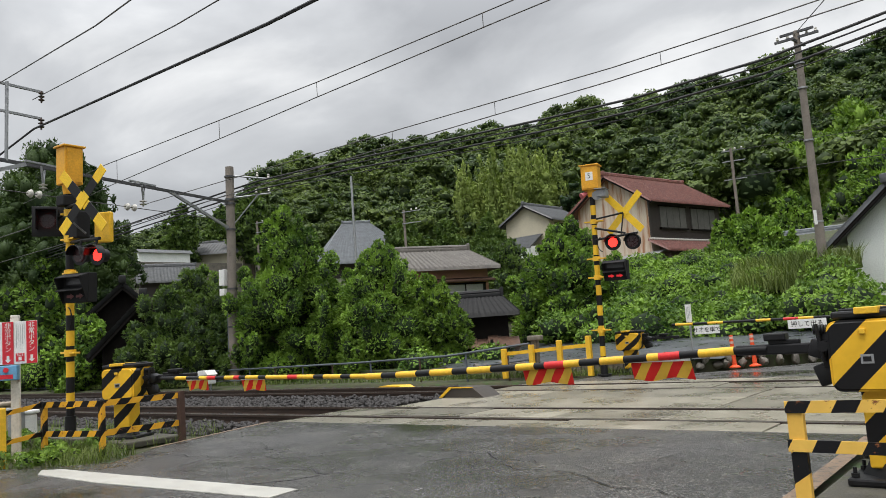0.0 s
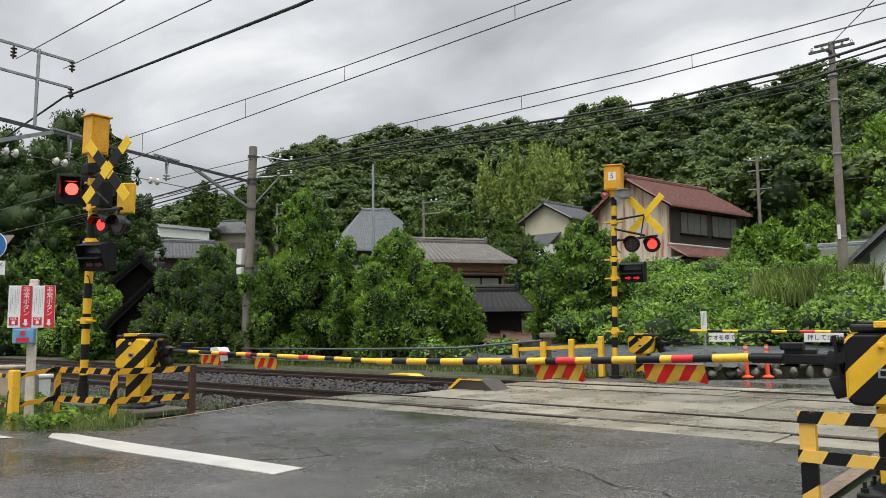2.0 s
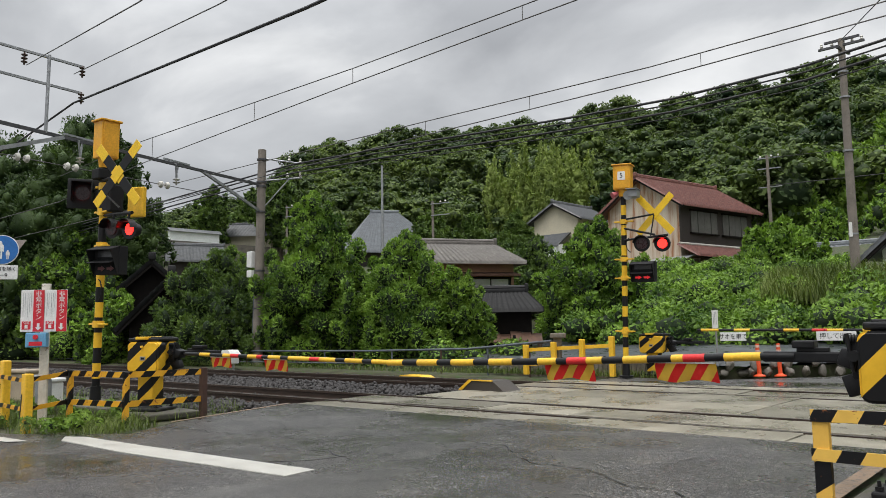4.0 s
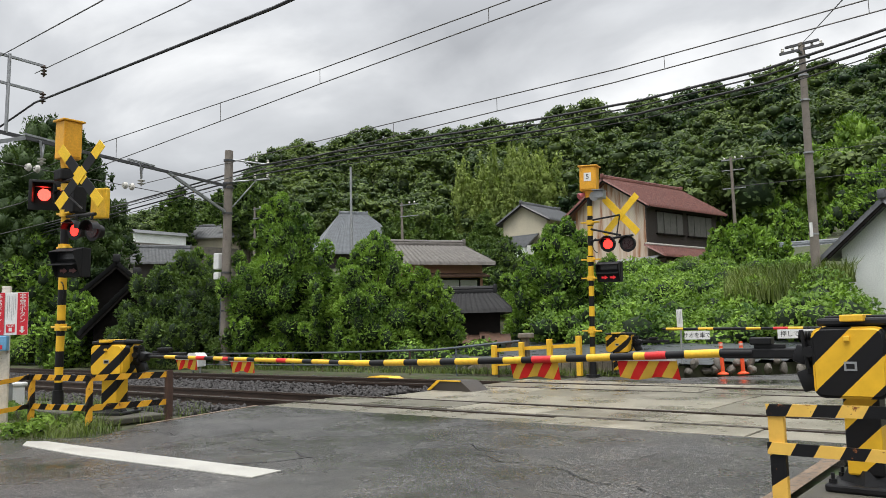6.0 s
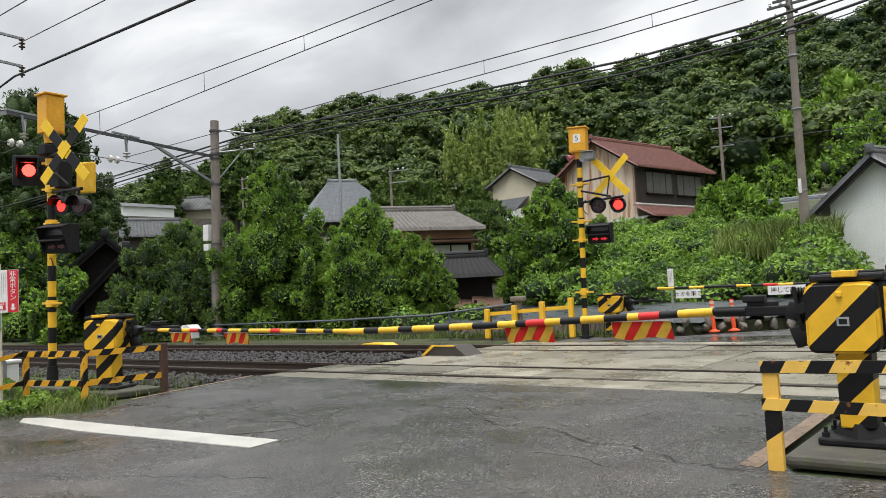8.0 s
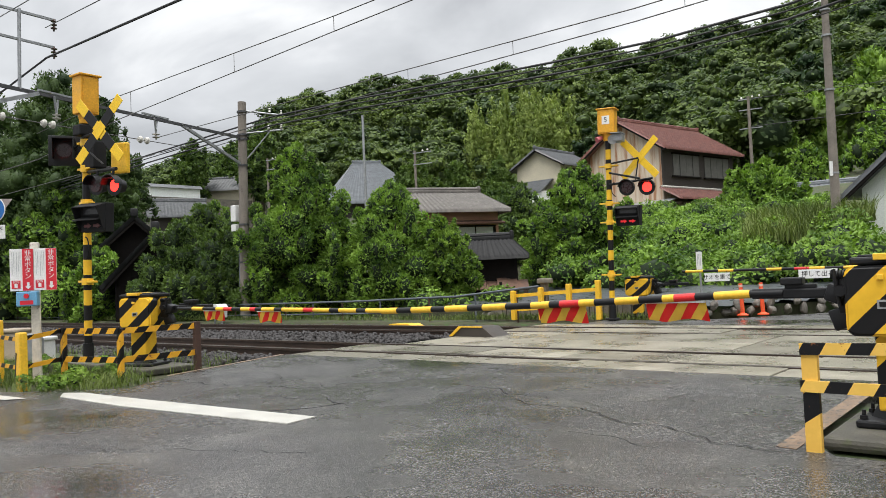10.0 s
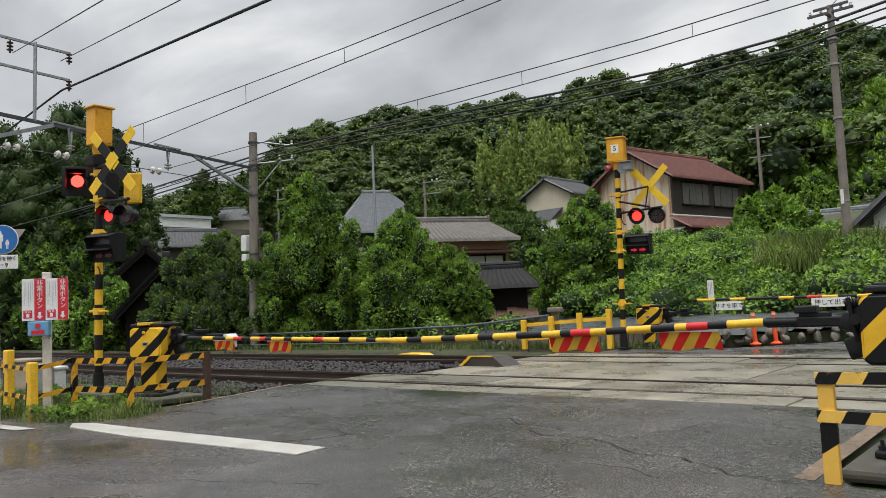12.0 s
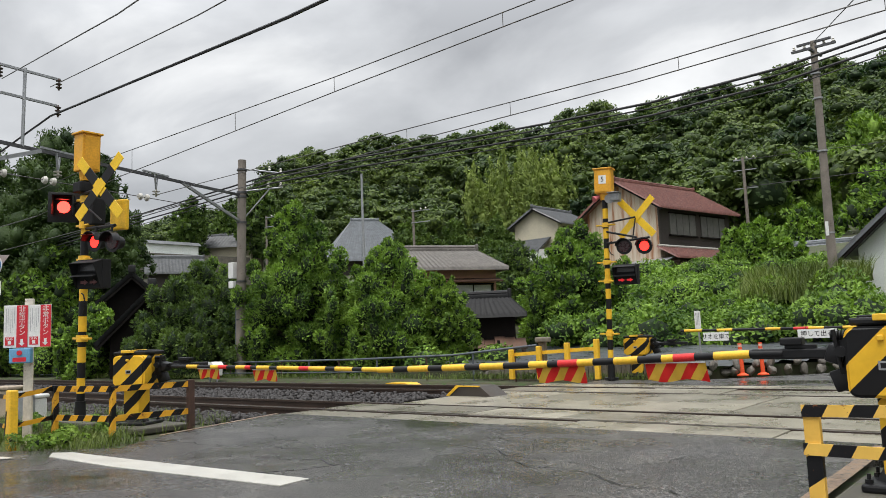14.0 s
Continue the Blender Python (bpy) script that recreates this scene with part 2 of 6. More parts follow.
M_BAMBOO = foliage("bamboo_leaves", (0.09, 0.14, 0.03), (0.34, 0.42, 0.11), broad_scale=0.5, kick=1.6, each=0.3)
M_WOODS = foliage("forest_leaves", (0.022, 0.050, 0.020), (0.15, 0.205, 0.05), broad_scale=0.11, kick=2.0, each=0.32)
# darker copy of M_WOODS for the crown cores, shade painted into its greens
M_WOODS_IN = foliage("forest_core_painted_shade", (0.016, 0.036, 0.014), (0.075, 0.11, 0.03), broad_scale=0.11, kick=2.0, each=0.3)
# pale bluish greens with the haze of distance put into the colour
M_FARWOODS = foliage("haze_painted_leaves", (0.10, 0.15, 0.12), (0.19, 0.24, 0.18), broad_scale=0.04, kick=1.4, each=0.2)
M_GRASS = foliage("grass_blades", (0.04, 0.07, 0.014), (0.20, 0.25, 0.07))
# lumps inside the foliage; the inner shade is painted as dark green
M_CORE = surf("core_painted_shade", (0.016, 0.032, 0.010), 0.95, vary=0.5, scale=2, fine=12, bump=1.0)
M_BARK = surf("bark", (0.07, 0.055, 0.04), 0.9, vary=0.35, scale=6, fine=30, bump=0.8)
M_GLASS = surf("window_glass", (0.03, 0.035, 0.04), 0.08, vary=0.1, spec=0.8)
M_LAMP_ON = glowing("lit_red_led", (1.0, 0.022, 0.016), 2.6)
M_LAMP_HOT = glowing("bright_red_lamp", (1.0, 0.035, 0.025), 4.5)
M_LAMP_OFF = surf("flap_unlit_lens_red", (0.035, 0.010, 0.011), 0.3, vary=0.2, scale=20)
M_SIGN_BLUE = surf("blue_sign_sheet", (0.02, 0.14, 0.42), 0.4, vary=0.05)


# ---------- mesh helpers ----------
def box(bm, c, s, rot=(0, 0, 0), bevel=0.0):
    m = pose(*c, *rot) @ Matrix.Diagonal((*s, 1))
    r = bmesh.ops.create_cube(bm, size=1.0, matrix=m)
    if bevel:
        es = list({e for v in r["verts"] for e in v.link_edges})
        bmesh.ops.bevel(bm, geom=es, offset=bevel, segments=2, affect="EDGES", profile=0.5)
    return bm


def rod(bm, a, b, r, r2=None, seg=10):
    a, b = Vector(a), Vector(b)
    d = b - a
    m = Matrix.Translation((a + b) / 2) @ d.to_track_quat("Z", "Y").to_matrix().to_4x4()
    bmesh.ops.create_cone(bm, cap_ends=True, segments=seg, radius1=r, radius2=r if r2 is None else r2, depth=d.length, matrix=m)
    return bm


def lathe(bm, prof, seg=16, at=(0, 0, 0)):
    """A turned shape from (radius, height) pairs."""
    rings = []
    for r, z in prof:
        rings.append([bm.verts.new((at[0] + r * math.cos(2 * math.pi * k / seg), at[1] + r * math.sin(2 * math.pi * k / seg), at[2] + z)) for k in range(seg)])
    for a, b in zip(rings, rings[1:]):
        for k in range(seg):
            bm.faces.new((a[k], a[(k + 1) % seg], b[(k + 1) % seg], b[k]))
    bm.faces.new(rings[0][::-1])
    bm.faces.new(rings[-1])
    return bm


def slab_of(bm, pts, z0, z1):
    """An upright prism over an outline in plan."""
    lo = [bm.verts.new((x, y, z0)) for x, y in pts]
    hi = [bm.verts.new((x, y, z1)) for x, y in pts]
    n = len(pts)
    bm.faces.new(hi)
    bm.faces.new(lo[::-1])
    for k in range(n):
        bm.faces.new((lo[k], lo[(k + 1) % n], hi[(k + 1) % n], hi[k]))
    return bm


def face_prism(bm, pts, a, b):
    """A prism between two copies of an outline, moved by vectors a and b."""
    A = [bm.verts.new(Vector(p) + Vector(a)) for p in pts]
    B = [bm.verts.new(Vector(p) + Vector(b)) for p in pts]
    n = len(pts)
    bm.faces.new(A[::-1])
    bm.faces.new(B)
    for k in range(n):
        bm.faces.new((A[k], A[(k + 1) % n], B[(k + 1) % n], B[k]))
    bmesh.ops.recalc_face_normals(bm, faces=bm.faces)
    return bm


def BM():
    return bmesh.new()


def mesh_of(name, bm, mat, smooth=False):
    me = bpy.data.meshes.new(name)
    bm.normal_update()
    bm.to_mesh(me)
    bm.free()
    me.materials.append(mat)
    if smooth:
        me.polygons.foreach_set("use_smooth", [True] * len(me.polygons))
        me.set_sharp_from_angle(angle=radians(38))
    return me


def part(name, bm, mat, parent, label="", smooth=True, m=None):
    ob = new(name, mesh_of(name, bm, mat, smooth))
    ob.parent = parent
    if m is not None:
        ob.matrix_basis = m
    return tagged(ob, label)


def thing(name, m, label, category, group="", kind=""):
    ob = new(name)
    ob.empty_display_size = 0.2
    ob.matrix_basis = m
    return tagged(ob, label, category, group, kind)


def single(name, bm, mat, label, category, group="", kind="", m=None, smooth=False):
    ob = new(name, mesh_of(name, bm, mat, smooth))
    if m is not None:
        ob.matrix_basis = m
    return tagged(ob, label, category, group, kind)


def raw_mesh(name, verts, faces_of, mats, mat_index=None):
    """A mesh from arrays: vertices, and quads as rows of four."""
    me = bpy.data.meshes.new(name)
    me.vertices.add(len(verts))
    me.vertices.foreach_set("co", np.ascontiguousarray(verts, dtype=np.float32).ravel())
    nf = len(faces_of)
    me.loops.add(nf * 4)
    me.loops.foreach_set("vertex_index", np.ascontiguousarray(faces_of, dtype=np.int32).ravel())
    me.polygons.add(nf)
    me.polygons.foreach_set("loop_start", np.arange(0, nf * 4, 4, dtype=np.int32))
    for m in mats:
        me.materials.append(m)
    if mat_index is not None:
        me.polygons.foreach_set("material_index", np.ascontiguousarray(mat_index, dtype=np.int32))
    me.update(calc_edges=True)
    return me


# ---------- ground and hill ----------
def terrain(x, y):
    """Height of the land: flat round the tracks, rising to a wooded ridge beyond."""
    r = math.hypot(x, y)
    az = math.degrees(math.atan2(-x, y))
    rr = float(np.interp(az, [0, 20, 45, 53, 62], [126, 138, 158, 165, 190]))
    s = r / rr
    z = float(np.interp(s, [0.13, 0.19, 0.24, 0.33, 0.48, 0.54, 0.63, 1.0, 1.4, 3], [0, 0.3, 1.0, 3.9, 7.6, 8.8, 12.0, 36.5, 24, 8]))
    z *= float(np.interp(az, [36, 45, 51, 54.5, 80], [1, 1.0, 0.95, 0.66, 0.5]))
    k = min(1, max(0, (y - 16.2) / 8))
    bed = 0.35 if 7.0 < y < 14.75 else 0.0
    return z * k * k * (3 - 2 * k) - 0.06 - bed


gx = np.concatenate([[-3000, -1200, -600, -350], np.arange(-260, -40, 8.0), np.arange(-40, 20, 1.5), np.arange(20, 120, 8.0), [180, 350, 700, 1500, 3000]])
gy = np.concatenate([[-3000, -1000, -400, -150, -60, -20], np.arange(-8, 6.9, 1.25), [6.9, 7.05, 9, 11, 13, 14.7, 14.8], np.arange(15.6, 40, 1.25), np.arange(40, 180, 5.0), [200, 240, 300, 420, 800, 1600, 3000]])
gv = np.array([(x, y, terrain(x, y)) for y in gy for x in gx])
nx = len(gx)
gf = np.array([(j * nx + i, j * nx + i + 1, (j + 1) * nx + i + 1, (j + 1) * nx + i) for j in range(len(gy) - 1) for i in range(nx - 1)])
ground_me = raw_mesh("ground", gv, gf, [M_SOIL])
ground_me.polygons.foreach_set("use_smooth", [True] * len(ground_me.polygons))
tagged(new("ground", ground_me), "grassy soil rising to a wooded hill", "ground", kind="structure")

# near road: wet asphalt up to the crossing, and a cross street before it
bm = slab_of(BM(), [(-60, -30), (40, -30), (40, 3.55), (3.0, 4.6), (-1.28, 4.72), (-1.62, 5.2), (-1.62, 7.75), (-9.75, 7.75), (-9.35, 5.9), (-8.45, 4.45), (-9.6, 3.65), (-11.5, 3.45), (-60, 3.2)], -0.25, 0.0)
tagged(new("road", mesh_of("road", bm, M_ASPHALT)), "patched wet grey asphalt road", "road", kind="structure")
# a smoother, newer strip along the cross street
bm = slab_of(BM(), [(-7.5, 1.0), (-4.91, 2.81), (-5.00, 3.39), (-4.86, 4.00), (-5.03, 4.45), (-4.92, 4.67), (-4.30, 4.89), (-3.66, 4.86), (-2.80, 4.69), (-2.42, 4.64), (-1.81, 4.68), (2.2, 3.0), (7, 0), (4, -8), (-12, -8)], 0.001, 0.006)
M_PATCH = wet_asphalt("smooth_wet_asphalt", 120, (0.15, 0.27, 0.36), 1.9, (0.03, 0.2))
tagged(new("road_patch", mesh_of("road_patch", bm, M_PATCH)), "smooth dark wet asphalt patch", "road", kind="structure")
bm = slab_of(BM(), [(-6.22, 4.09), (-6.58, 4.68), (-6.18, 4.92), (-5.63, 4.93), (-5.30, 4.80), (-5.39, 4.46), (-5.69, 4.15)], 0.001, 0.004)
tagged(new("road_patch.001", mesh_of("road_patch", bm, M_PATCH)), "small dark wet repair patch", "road", kind="structure")
# far road
bm = slab_of(BM(), [(-8.3, 14.1), (12, 14.1), (40, 14.1), (40, 25), (6, 22.5), (-0.4, 22.2), (-3.1, 19.8), (-4.6, 17.2), (-6.2, 15.4), (-8.3, 15.3)], -0.2, 0.0)
tagged(new("road.001", mesh_of("road", bm, M_ASPHALT)), "wet asphalt road beyond the tracks", "road", kind="structure")
# stop line and edge lines
bm = slab_of(BM(), [(-4.99, 4.19), (-4.96, 3.88), (-7.2, 3.72), (-8.5, 3.74), (-8.78, 3.9), (-8.55, 4.02), (-7.5, 4.05)], 0.001, 0.009)
tagged(new("stop_line", mesh_of("stop_line", bm, M_LINE)), "white painted stop line on wet asphalt", "road marking", kind="structure")
bm = slab_of(BM(), [(-8.75, 3.5), (-8.85, 3.34), (-13, 3.05), (-13, 3.22)], 0.008, 0.012)
tagged(new("edge_line", mesh_of("edge_line", bm, M_LINE)), "white painted edge line", "road marking", kind="structure")
for pts in ([(-1.50, 4.78), (-1.62, 4.8), (-1.66, 7.6), (-1.54, 7.6)], [(-9.04, 5.3), (-9.12, 5.33), (-9.84, 7.7), (-9.76, 7.7)]):
    bm = slab_of(BM(), pts, 0.001, 0.005)
    tagged(new("edge_strip", mesh_of("edge_strip", bm, M_ORLINE)), "worn orange edge line", "road marking", kind="structure")

# cracks and seams in the asphalt
crk = BM()
crng = random.Random(17)
for x, y, a, n, w in ((-8.6, 5.0, 8, 22, 0.022), (-6.8, 4.75, -6, 16, 0.02), (-7.5, 6.6, 62, 9, 0.012), (-5.2, 6.2, -12, 24, 0.016), (-4.0, 5.6, -20, 26, 0.018), (-3.2, 6.7, -6, 14, 0.012), (-3.0, 5.9, 70, 6, 0.012), (-6.2, 7.2, 20, 12, 0.010), (-8.2, 6.0, -18, 14, 0.014), (-5.6, 2.6, 25, 16, 0.012), (-2.9, 4.6, -8, 10, 0.02)):
    a = radians(a)
    for k in range(n):
        b = a + crng.uniform(-0.7, 0.7)
        L = crng.uniform(0.05, 0.16)
        x1, y1 = x + L * math.cos(b), y + L * math.sin(b)
        ww = w * crng.uniform(0.3, 1.0) / 2
        nx_, ny_ = -math.sin(b) * ww, math.cos(b) * ww
        v = [crk.verts.new((px, py, 0.0075)) for px, py in ((x - nx_, y - ny_), (x1 - nx_, y1 - ny_), (x1 + nx_, y1 + ny_), (x + nx_, y + ny_))]
        crk.faces.new(v)
        x, y = x1, y1
M_CRACK = surf("tarry_crack", (0.012, 0.012, 0.013), 0.6)
tagged(new("road_cracks", mesh_of("road_cracks", crk, M_CRACK)), "fine dark cracks in the asphalt", "cracks", kind="stuff")

# ---------- tracks ----------
RAILS = (8.46, 9.60, 12.27, 13.41)
bm = BM()
slab_of(bm, [(-400, 7.2), (-9.9, 7.2), (-9.9, 14.6), (-400, 14.6)], -0.4, -0.16)
slab_of(bm, [(4.4, 7.2), (400, 7.2), (400, 14.6), (4.4, 14.6)], -0.4, -0.16)
tagged(new("track_bed", mesh_of("track_bed", bm, M_BED)), "dark bed of grey ballast under the tracks", "track bed", kind="structure")


def rail_mesh(x0, x1):
    prof = [(-0.06, -0.15), (0.06, -0.15), (0.06, -0.135), (0.012, -0.12), (0.012, -0.045), (0.033, -0.035), (0.033, -0.002), (-0.033, -0.002), (-0.033, -0.035), (-0.012, -0.045), (-0.012, -0.12), (-0.06, -0.135)]
    return face_prism(BM(), [(x0, y, z) for y, z in prof], (0, 0, 0), (x1 - x0, 0, 0))


for y in RAILS:
    rail = thing("rail", pose(0, y, 0), "brown steel rail with a worn head", "rail", "rails of the tracks", "structure")
    part("web", rail_mesh(-400, 300), M_RAIL, rail, smooth=False)
    part("head", box(BM(), (-50, 0, -0.001), (700, 0.05, 0.008)), M_RAILTOP, rail, "shiny rail head", smooth=False)

# sleepers
sl_me = None
for k in range(70):
    for yc in (9.03, 12.84):
        if sl_me is None:
            sl_me = mesh_of("sleeper", box(BM(), (0, 0, 0), (0.22, 2.0, 0.12), bevel=0.015), M_CONC)
        ob = new("sleeper", sl_me)
        ob.matrix_basis = pose(-10.3 - 0.62 * k, yc, -0.19)
        tagged(ob, "grey concrete sleeper half buried in ballast", "sleeper", "sleepers", "structure")

# crossing deck: concrete panels between and beside the rails
deck = thing("crossing_deck", pose(0, 0, 0), "wet concrete panels of the level crossing", "crossing deck", kind="structure")
rows_y = [(7.76, 8.37), (8.61, 9.45), (9.69, 12.18), (12.42, 13.26), (13.50, 14.15)]
rng = random.Random(4)
for j, (y0, y1) in enumerate(rows_y):
    xs = [-9.75 if j < 2 else -9.1, ]
    while xs[-1] < 4.2:
        xs.append(xs[-1] + (2.4 if j in (0, 4) else 1.45 + 0.35 * (j == 2)))
    for x0, x1 in zip(xs, xs[1:]):
        halves = [(y0, y1)] if j != 2 else [(y0, (y0 + y1) / 2 - 0.006), ((y0 + y1) / 2 + 0.006, y1)]
        for a, b in halves:
            bmp = box(BM(), ((x0 + x1) / 2, (a + b) / 2, -0.075), (x1 - x0 - 0.012, b - a - 0.008, 0.15), bevel=0.008)
            part("panel", bmp, M_SLAB, deck, smooth=False, m=pose(0, 0, rng.uniform(-0.004, 0.004), rng.uniform(-0.03, 0.03), rng.uniform(-0.03, 0.03)))
# yellow wedge at the deck's corner
wedge = thing("rail_guard_wedge", pose(-8.72, 11.25, 0), "black end block with yellow painted edges", "end block")
part("block", face_prism(BM(), [(-0.45, 0, 0), (0.5, 0, 0), (0.26, 0, 0.17), (-0.24, 0, 0.17)], (0, -0.2, 0), (0, 0.3, 0)), surf("dark_wet_rubber", (0.04, 0.032, 0.025), 0.5), wedge, smooth=False)
part("edge_band", face_prism(BM(), [(-0.50, 0, 0), (-0.42, 0, 0), (-0.20, 0, 0.165), (0.26, 0, 0.165), (0.27, 0, 0.185), (-0.26, 0, 0.185)], (0, -0.215, 0), (0, -0.19, 0)), M_YELLOW, wedge, "yellow edge band", smooth=False)
wedge2 = thing("rail_guard_wedge", pose(-12.8, 13.75, -0.06), "yellow painted end block beside the far rail", "end block")
part("block", face_prism(BM(), [(-0.5, 0, 0), (0.5, 0, 0), (0.3, 0, 0.08), (-0.3, 0, 0.08)], (0, -0.2, 0), (0, 0.2, 0)), M_YELLOW, wedge2, smooth=False)

# ballast stones: lumps beside and between the rails
rng_n = np.random.default_rng(7)


def stones(name, n, xr, yr, zr, size):
    cx, cy, cz = rng_n.uniform(*xr, n), rng_n.uniform(*yr, n), rng_n.uniform(*zr, n)
    s = size * rng_n.uniform(0.6, 1.4, n)
    cube = np.array([(x, y, z) for z in (-1, 1) for y in (-1, 1) for x in (-1, 1)], float)
    v = cube[None] * rng_n.uniform(0.55, 1.0, (n, 8, 3)) * s[:, None, None] * np.array([1.25, 1.0, 0.8])
    ang = rng_n.uniform(0, 6.28, (n, 2))
    c, sn = np.cos(ang[:, 0])[:, None], np.sin(ang[:, 0])[:, None]
    v = np.stack([v[..., 0] * c - v[..., 1] * sn, v[..., 0] * sn + v[..., 1] * c, v[..., 2]], -1)
    c, sn = np.cos(ang[:, 1])[:, None], np.sin(ang[:, 1])[:, None]
    v = np.stack([v[..., 0], v[..., 1] * c - v[..., 2] * sn, v[..., 1] * sn + v[..., 2] * c], -1)
    v += np.stack([cx, cy, cz], -1)[:, None]
    quad = np.array([(0, 1, 3, 2), (4, 6, 7, 5), (0, 4, 5, 1), (2, 3, 7, 6), (0, 2, 6, 4), (1, 5, 7, 3)])
    fs = (np.arange(n)[:, None, None] * 8 + quad[None]).reshape(-1, 4)
    return raw_mesh(name, v.reshape(-1, 3), fs, [M_BALLAST])


for xr, yr, zr, n in (((-30, -9.75), (9.75, 12.1), (-0.17, -0.06), 8500), ((-30, -9.9), (7.3, 8.36), (-0.18, -0.1), 4200), ((-30, -9.9), (8.6, 9.5), (-0.2, -0.15), 2500), ((-30, -9.9), (12.4, 13.3), (-0.2, -0.15), 1500), ((-30, -9.3), (13.5, 14.6), (-0.18, -0.1), 3000), ((-11.5, -9.9), (6.6, 7.4), (-0.12, -0.02), 350)):
    tagged(new("ballast", stones("ballast", n, xr, yr, zr, 0.035)), "angular grey ballast stones", "ballast", kind="stuff")


# ---------- foliage ----------
ICO = bmesh.new()
bmesh.ops.create_icosphere(ICO, subdivisions=1, radius=1)
ICO_V = np.array([v.co[:] for v in ICO.verts])
ICO_F = np.array([[v.index for v in f.verts] + [f.verts[0].index] for f in ICO.faces])
ICO.free()


def leaf_arrays(puffs, n, size, seed, up=0.35, loose=0.55, long=1.9, droop=0.0, thin=True, spike=0.0):
    """Small leaf blades strewn over the skin of a heap of puffs (x, y, z, rx, ry, rz)."""
    g = np.random.default_rng(seed)
    P = np.asarray(puffs, float)
    area = (P[:, 3] * P[:, 4] + P[:, 3] * P[:, 5] + P[:, 4] * P[:, 5])
    k = g.choice(len(P), n, p=area / area.sum())
    d = g.normal(size=(n, 3))
    d[:, 2] += 0.45
    d /= np.linalg.norm(d, axis=1)[:, None]
    pos = P[k, :3] + P[k, 3:] * d * g.uniform(0.78, 1.08, (n, 1))
    keep = np.ones(n, bool)
    for q in P if thin else ():
        keep &= (((pos - q[:3]) / q[3:]) ** 2).sum(1) > 0.55
    pos, d = pos[keep], d[keep]
    n = len(pos)
    nor = d + g.normal(size=(n, 3)) * loose + np.array([0, 0, up])
    nor /= np.linalg.norm(nor, axis=1)[:, None]
    t = np.cross(nor, g.normal(size=(n, 3)))
    t = t * (1 - spike) + d * spike * 1.4
    t[:, 2] += spike * 0.35 - droop
    t /= np.linalg.norm(t, axis=1)[:, None] + 1e-9
    b = np.cross(nor, t)
    b /= np.linalg.norm(b, axis=1)[:, None] + 1e-9
    s = (size * g.uniform(0.6, 1.4, n))[:, None]
    lift = nor * s * 0.12
    v = np.stack([pos - t * s * long / 2, pos + b * s * 0.5 - lift, pos + t * s * long / 2, pos - b * s * 0.5 - lift], 1).reshape(-1, 3)
    return v, np.arange(n * 4).reshape(-1, 4)


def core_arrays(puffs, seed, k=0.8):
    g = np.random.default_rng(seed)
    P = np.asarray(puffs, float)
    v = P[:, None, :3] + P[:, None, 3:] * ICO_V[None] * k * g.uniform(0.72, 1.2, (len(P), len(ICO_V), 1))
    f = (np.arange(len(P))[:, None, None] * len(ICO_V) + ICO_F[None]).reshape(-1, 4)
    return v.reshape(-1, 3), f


def leafy_mesh(name, puffs, n, size, seed, mat, core=0.8, inner=None, **kw):
    v1, f1 = leaf_arrays(puffs, n, size, seed, **kw)
    v2, f2 = core_arrays(puffs, seed, core)
    tri = f2[:, :3]
    me = bpy.data.meshes.new(name)
    verts = np.concatenate([v1, v2]).astype(np.float32)
    me.vertices.add(len(verts))
    me.vertices.foreach_set("co", verts.ravel())
    loops = np.concatenate([f1.ravel(), (tri + len(v1)).ravel()]).astype(np.int32)
    me.loops.add(len(loops))
    me.loops.foreach_set("vertex_index", loops)
    starts = np.concatenate([np.arange(len(f1)) * 4, len(f1) * 4 + np.arange(len(tri)) * 3]).astype(np.int32)
    me.polygons.add(len(starts))
    me.polygons.foreach_set("loop_start", starts)
    me.materials.append(mat)
    # cores fill the heap; M_CORE paints the shade inside it
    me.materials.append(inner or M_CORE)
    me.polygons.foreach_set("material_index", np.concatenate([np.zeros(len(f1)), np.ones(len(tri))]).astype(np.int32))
    me.update(calc_edges=True)
    return me


def crown_puffs(w, h, seed, count=22, lean=0.0, base=0.25):
    """Puffs that fill an uneven egg of width w and height h above z=0."""
    g = random.Random(seed)
    out = []
    for k in range(count):
        u = (k + 0.5) / count
        zz = base + (1 - base) * u
        ring = math.sin(min(1, (1 - u) * 1.25 + 0.12) * math.pi / 2) * (0.62 + 0.38 * math.sin(u * math.pi))
        a = k * 2.4 + g.uniform(-0.5, 0.5)
        rad = w * 0.5 * ring * g.uniform(0.45, 0.85)
        r = w * g.uniform(0.14, 0.22)
        out.append((rad * math.cos(a) + lean * u, rad * math.sin(a), h * zz - r * 0.7, r, r, r * g.uniform(0.6, 0.85)))
    for k in range(int(count * 4.5)):
        u = g.uniform(0, 1)
        ring = math.sin(min(1, (1 - u) * 1.25 + 0.12) * math.pi / 2) * (0.62 + 0.38 * math.sin(u * math.pi))
        a, r = g.uniform(0, 6.28), w * g.uniform(0.03, 0.075)
        rad = w * 0.5 * ring * g.uniform(0.75, 1.26)
        out.append((rad * math.cos(a) + lean * u, rad * math.sin(a), h * (base + (1 - base) * u) + h * g.uniform(-0.08, 0.11), r, r, r * g.uniform(0.8, 2.0)))
    out.append((0, 0, h * 0.5, w * 0.3, w * 0.3, h * 0.36))
    return out


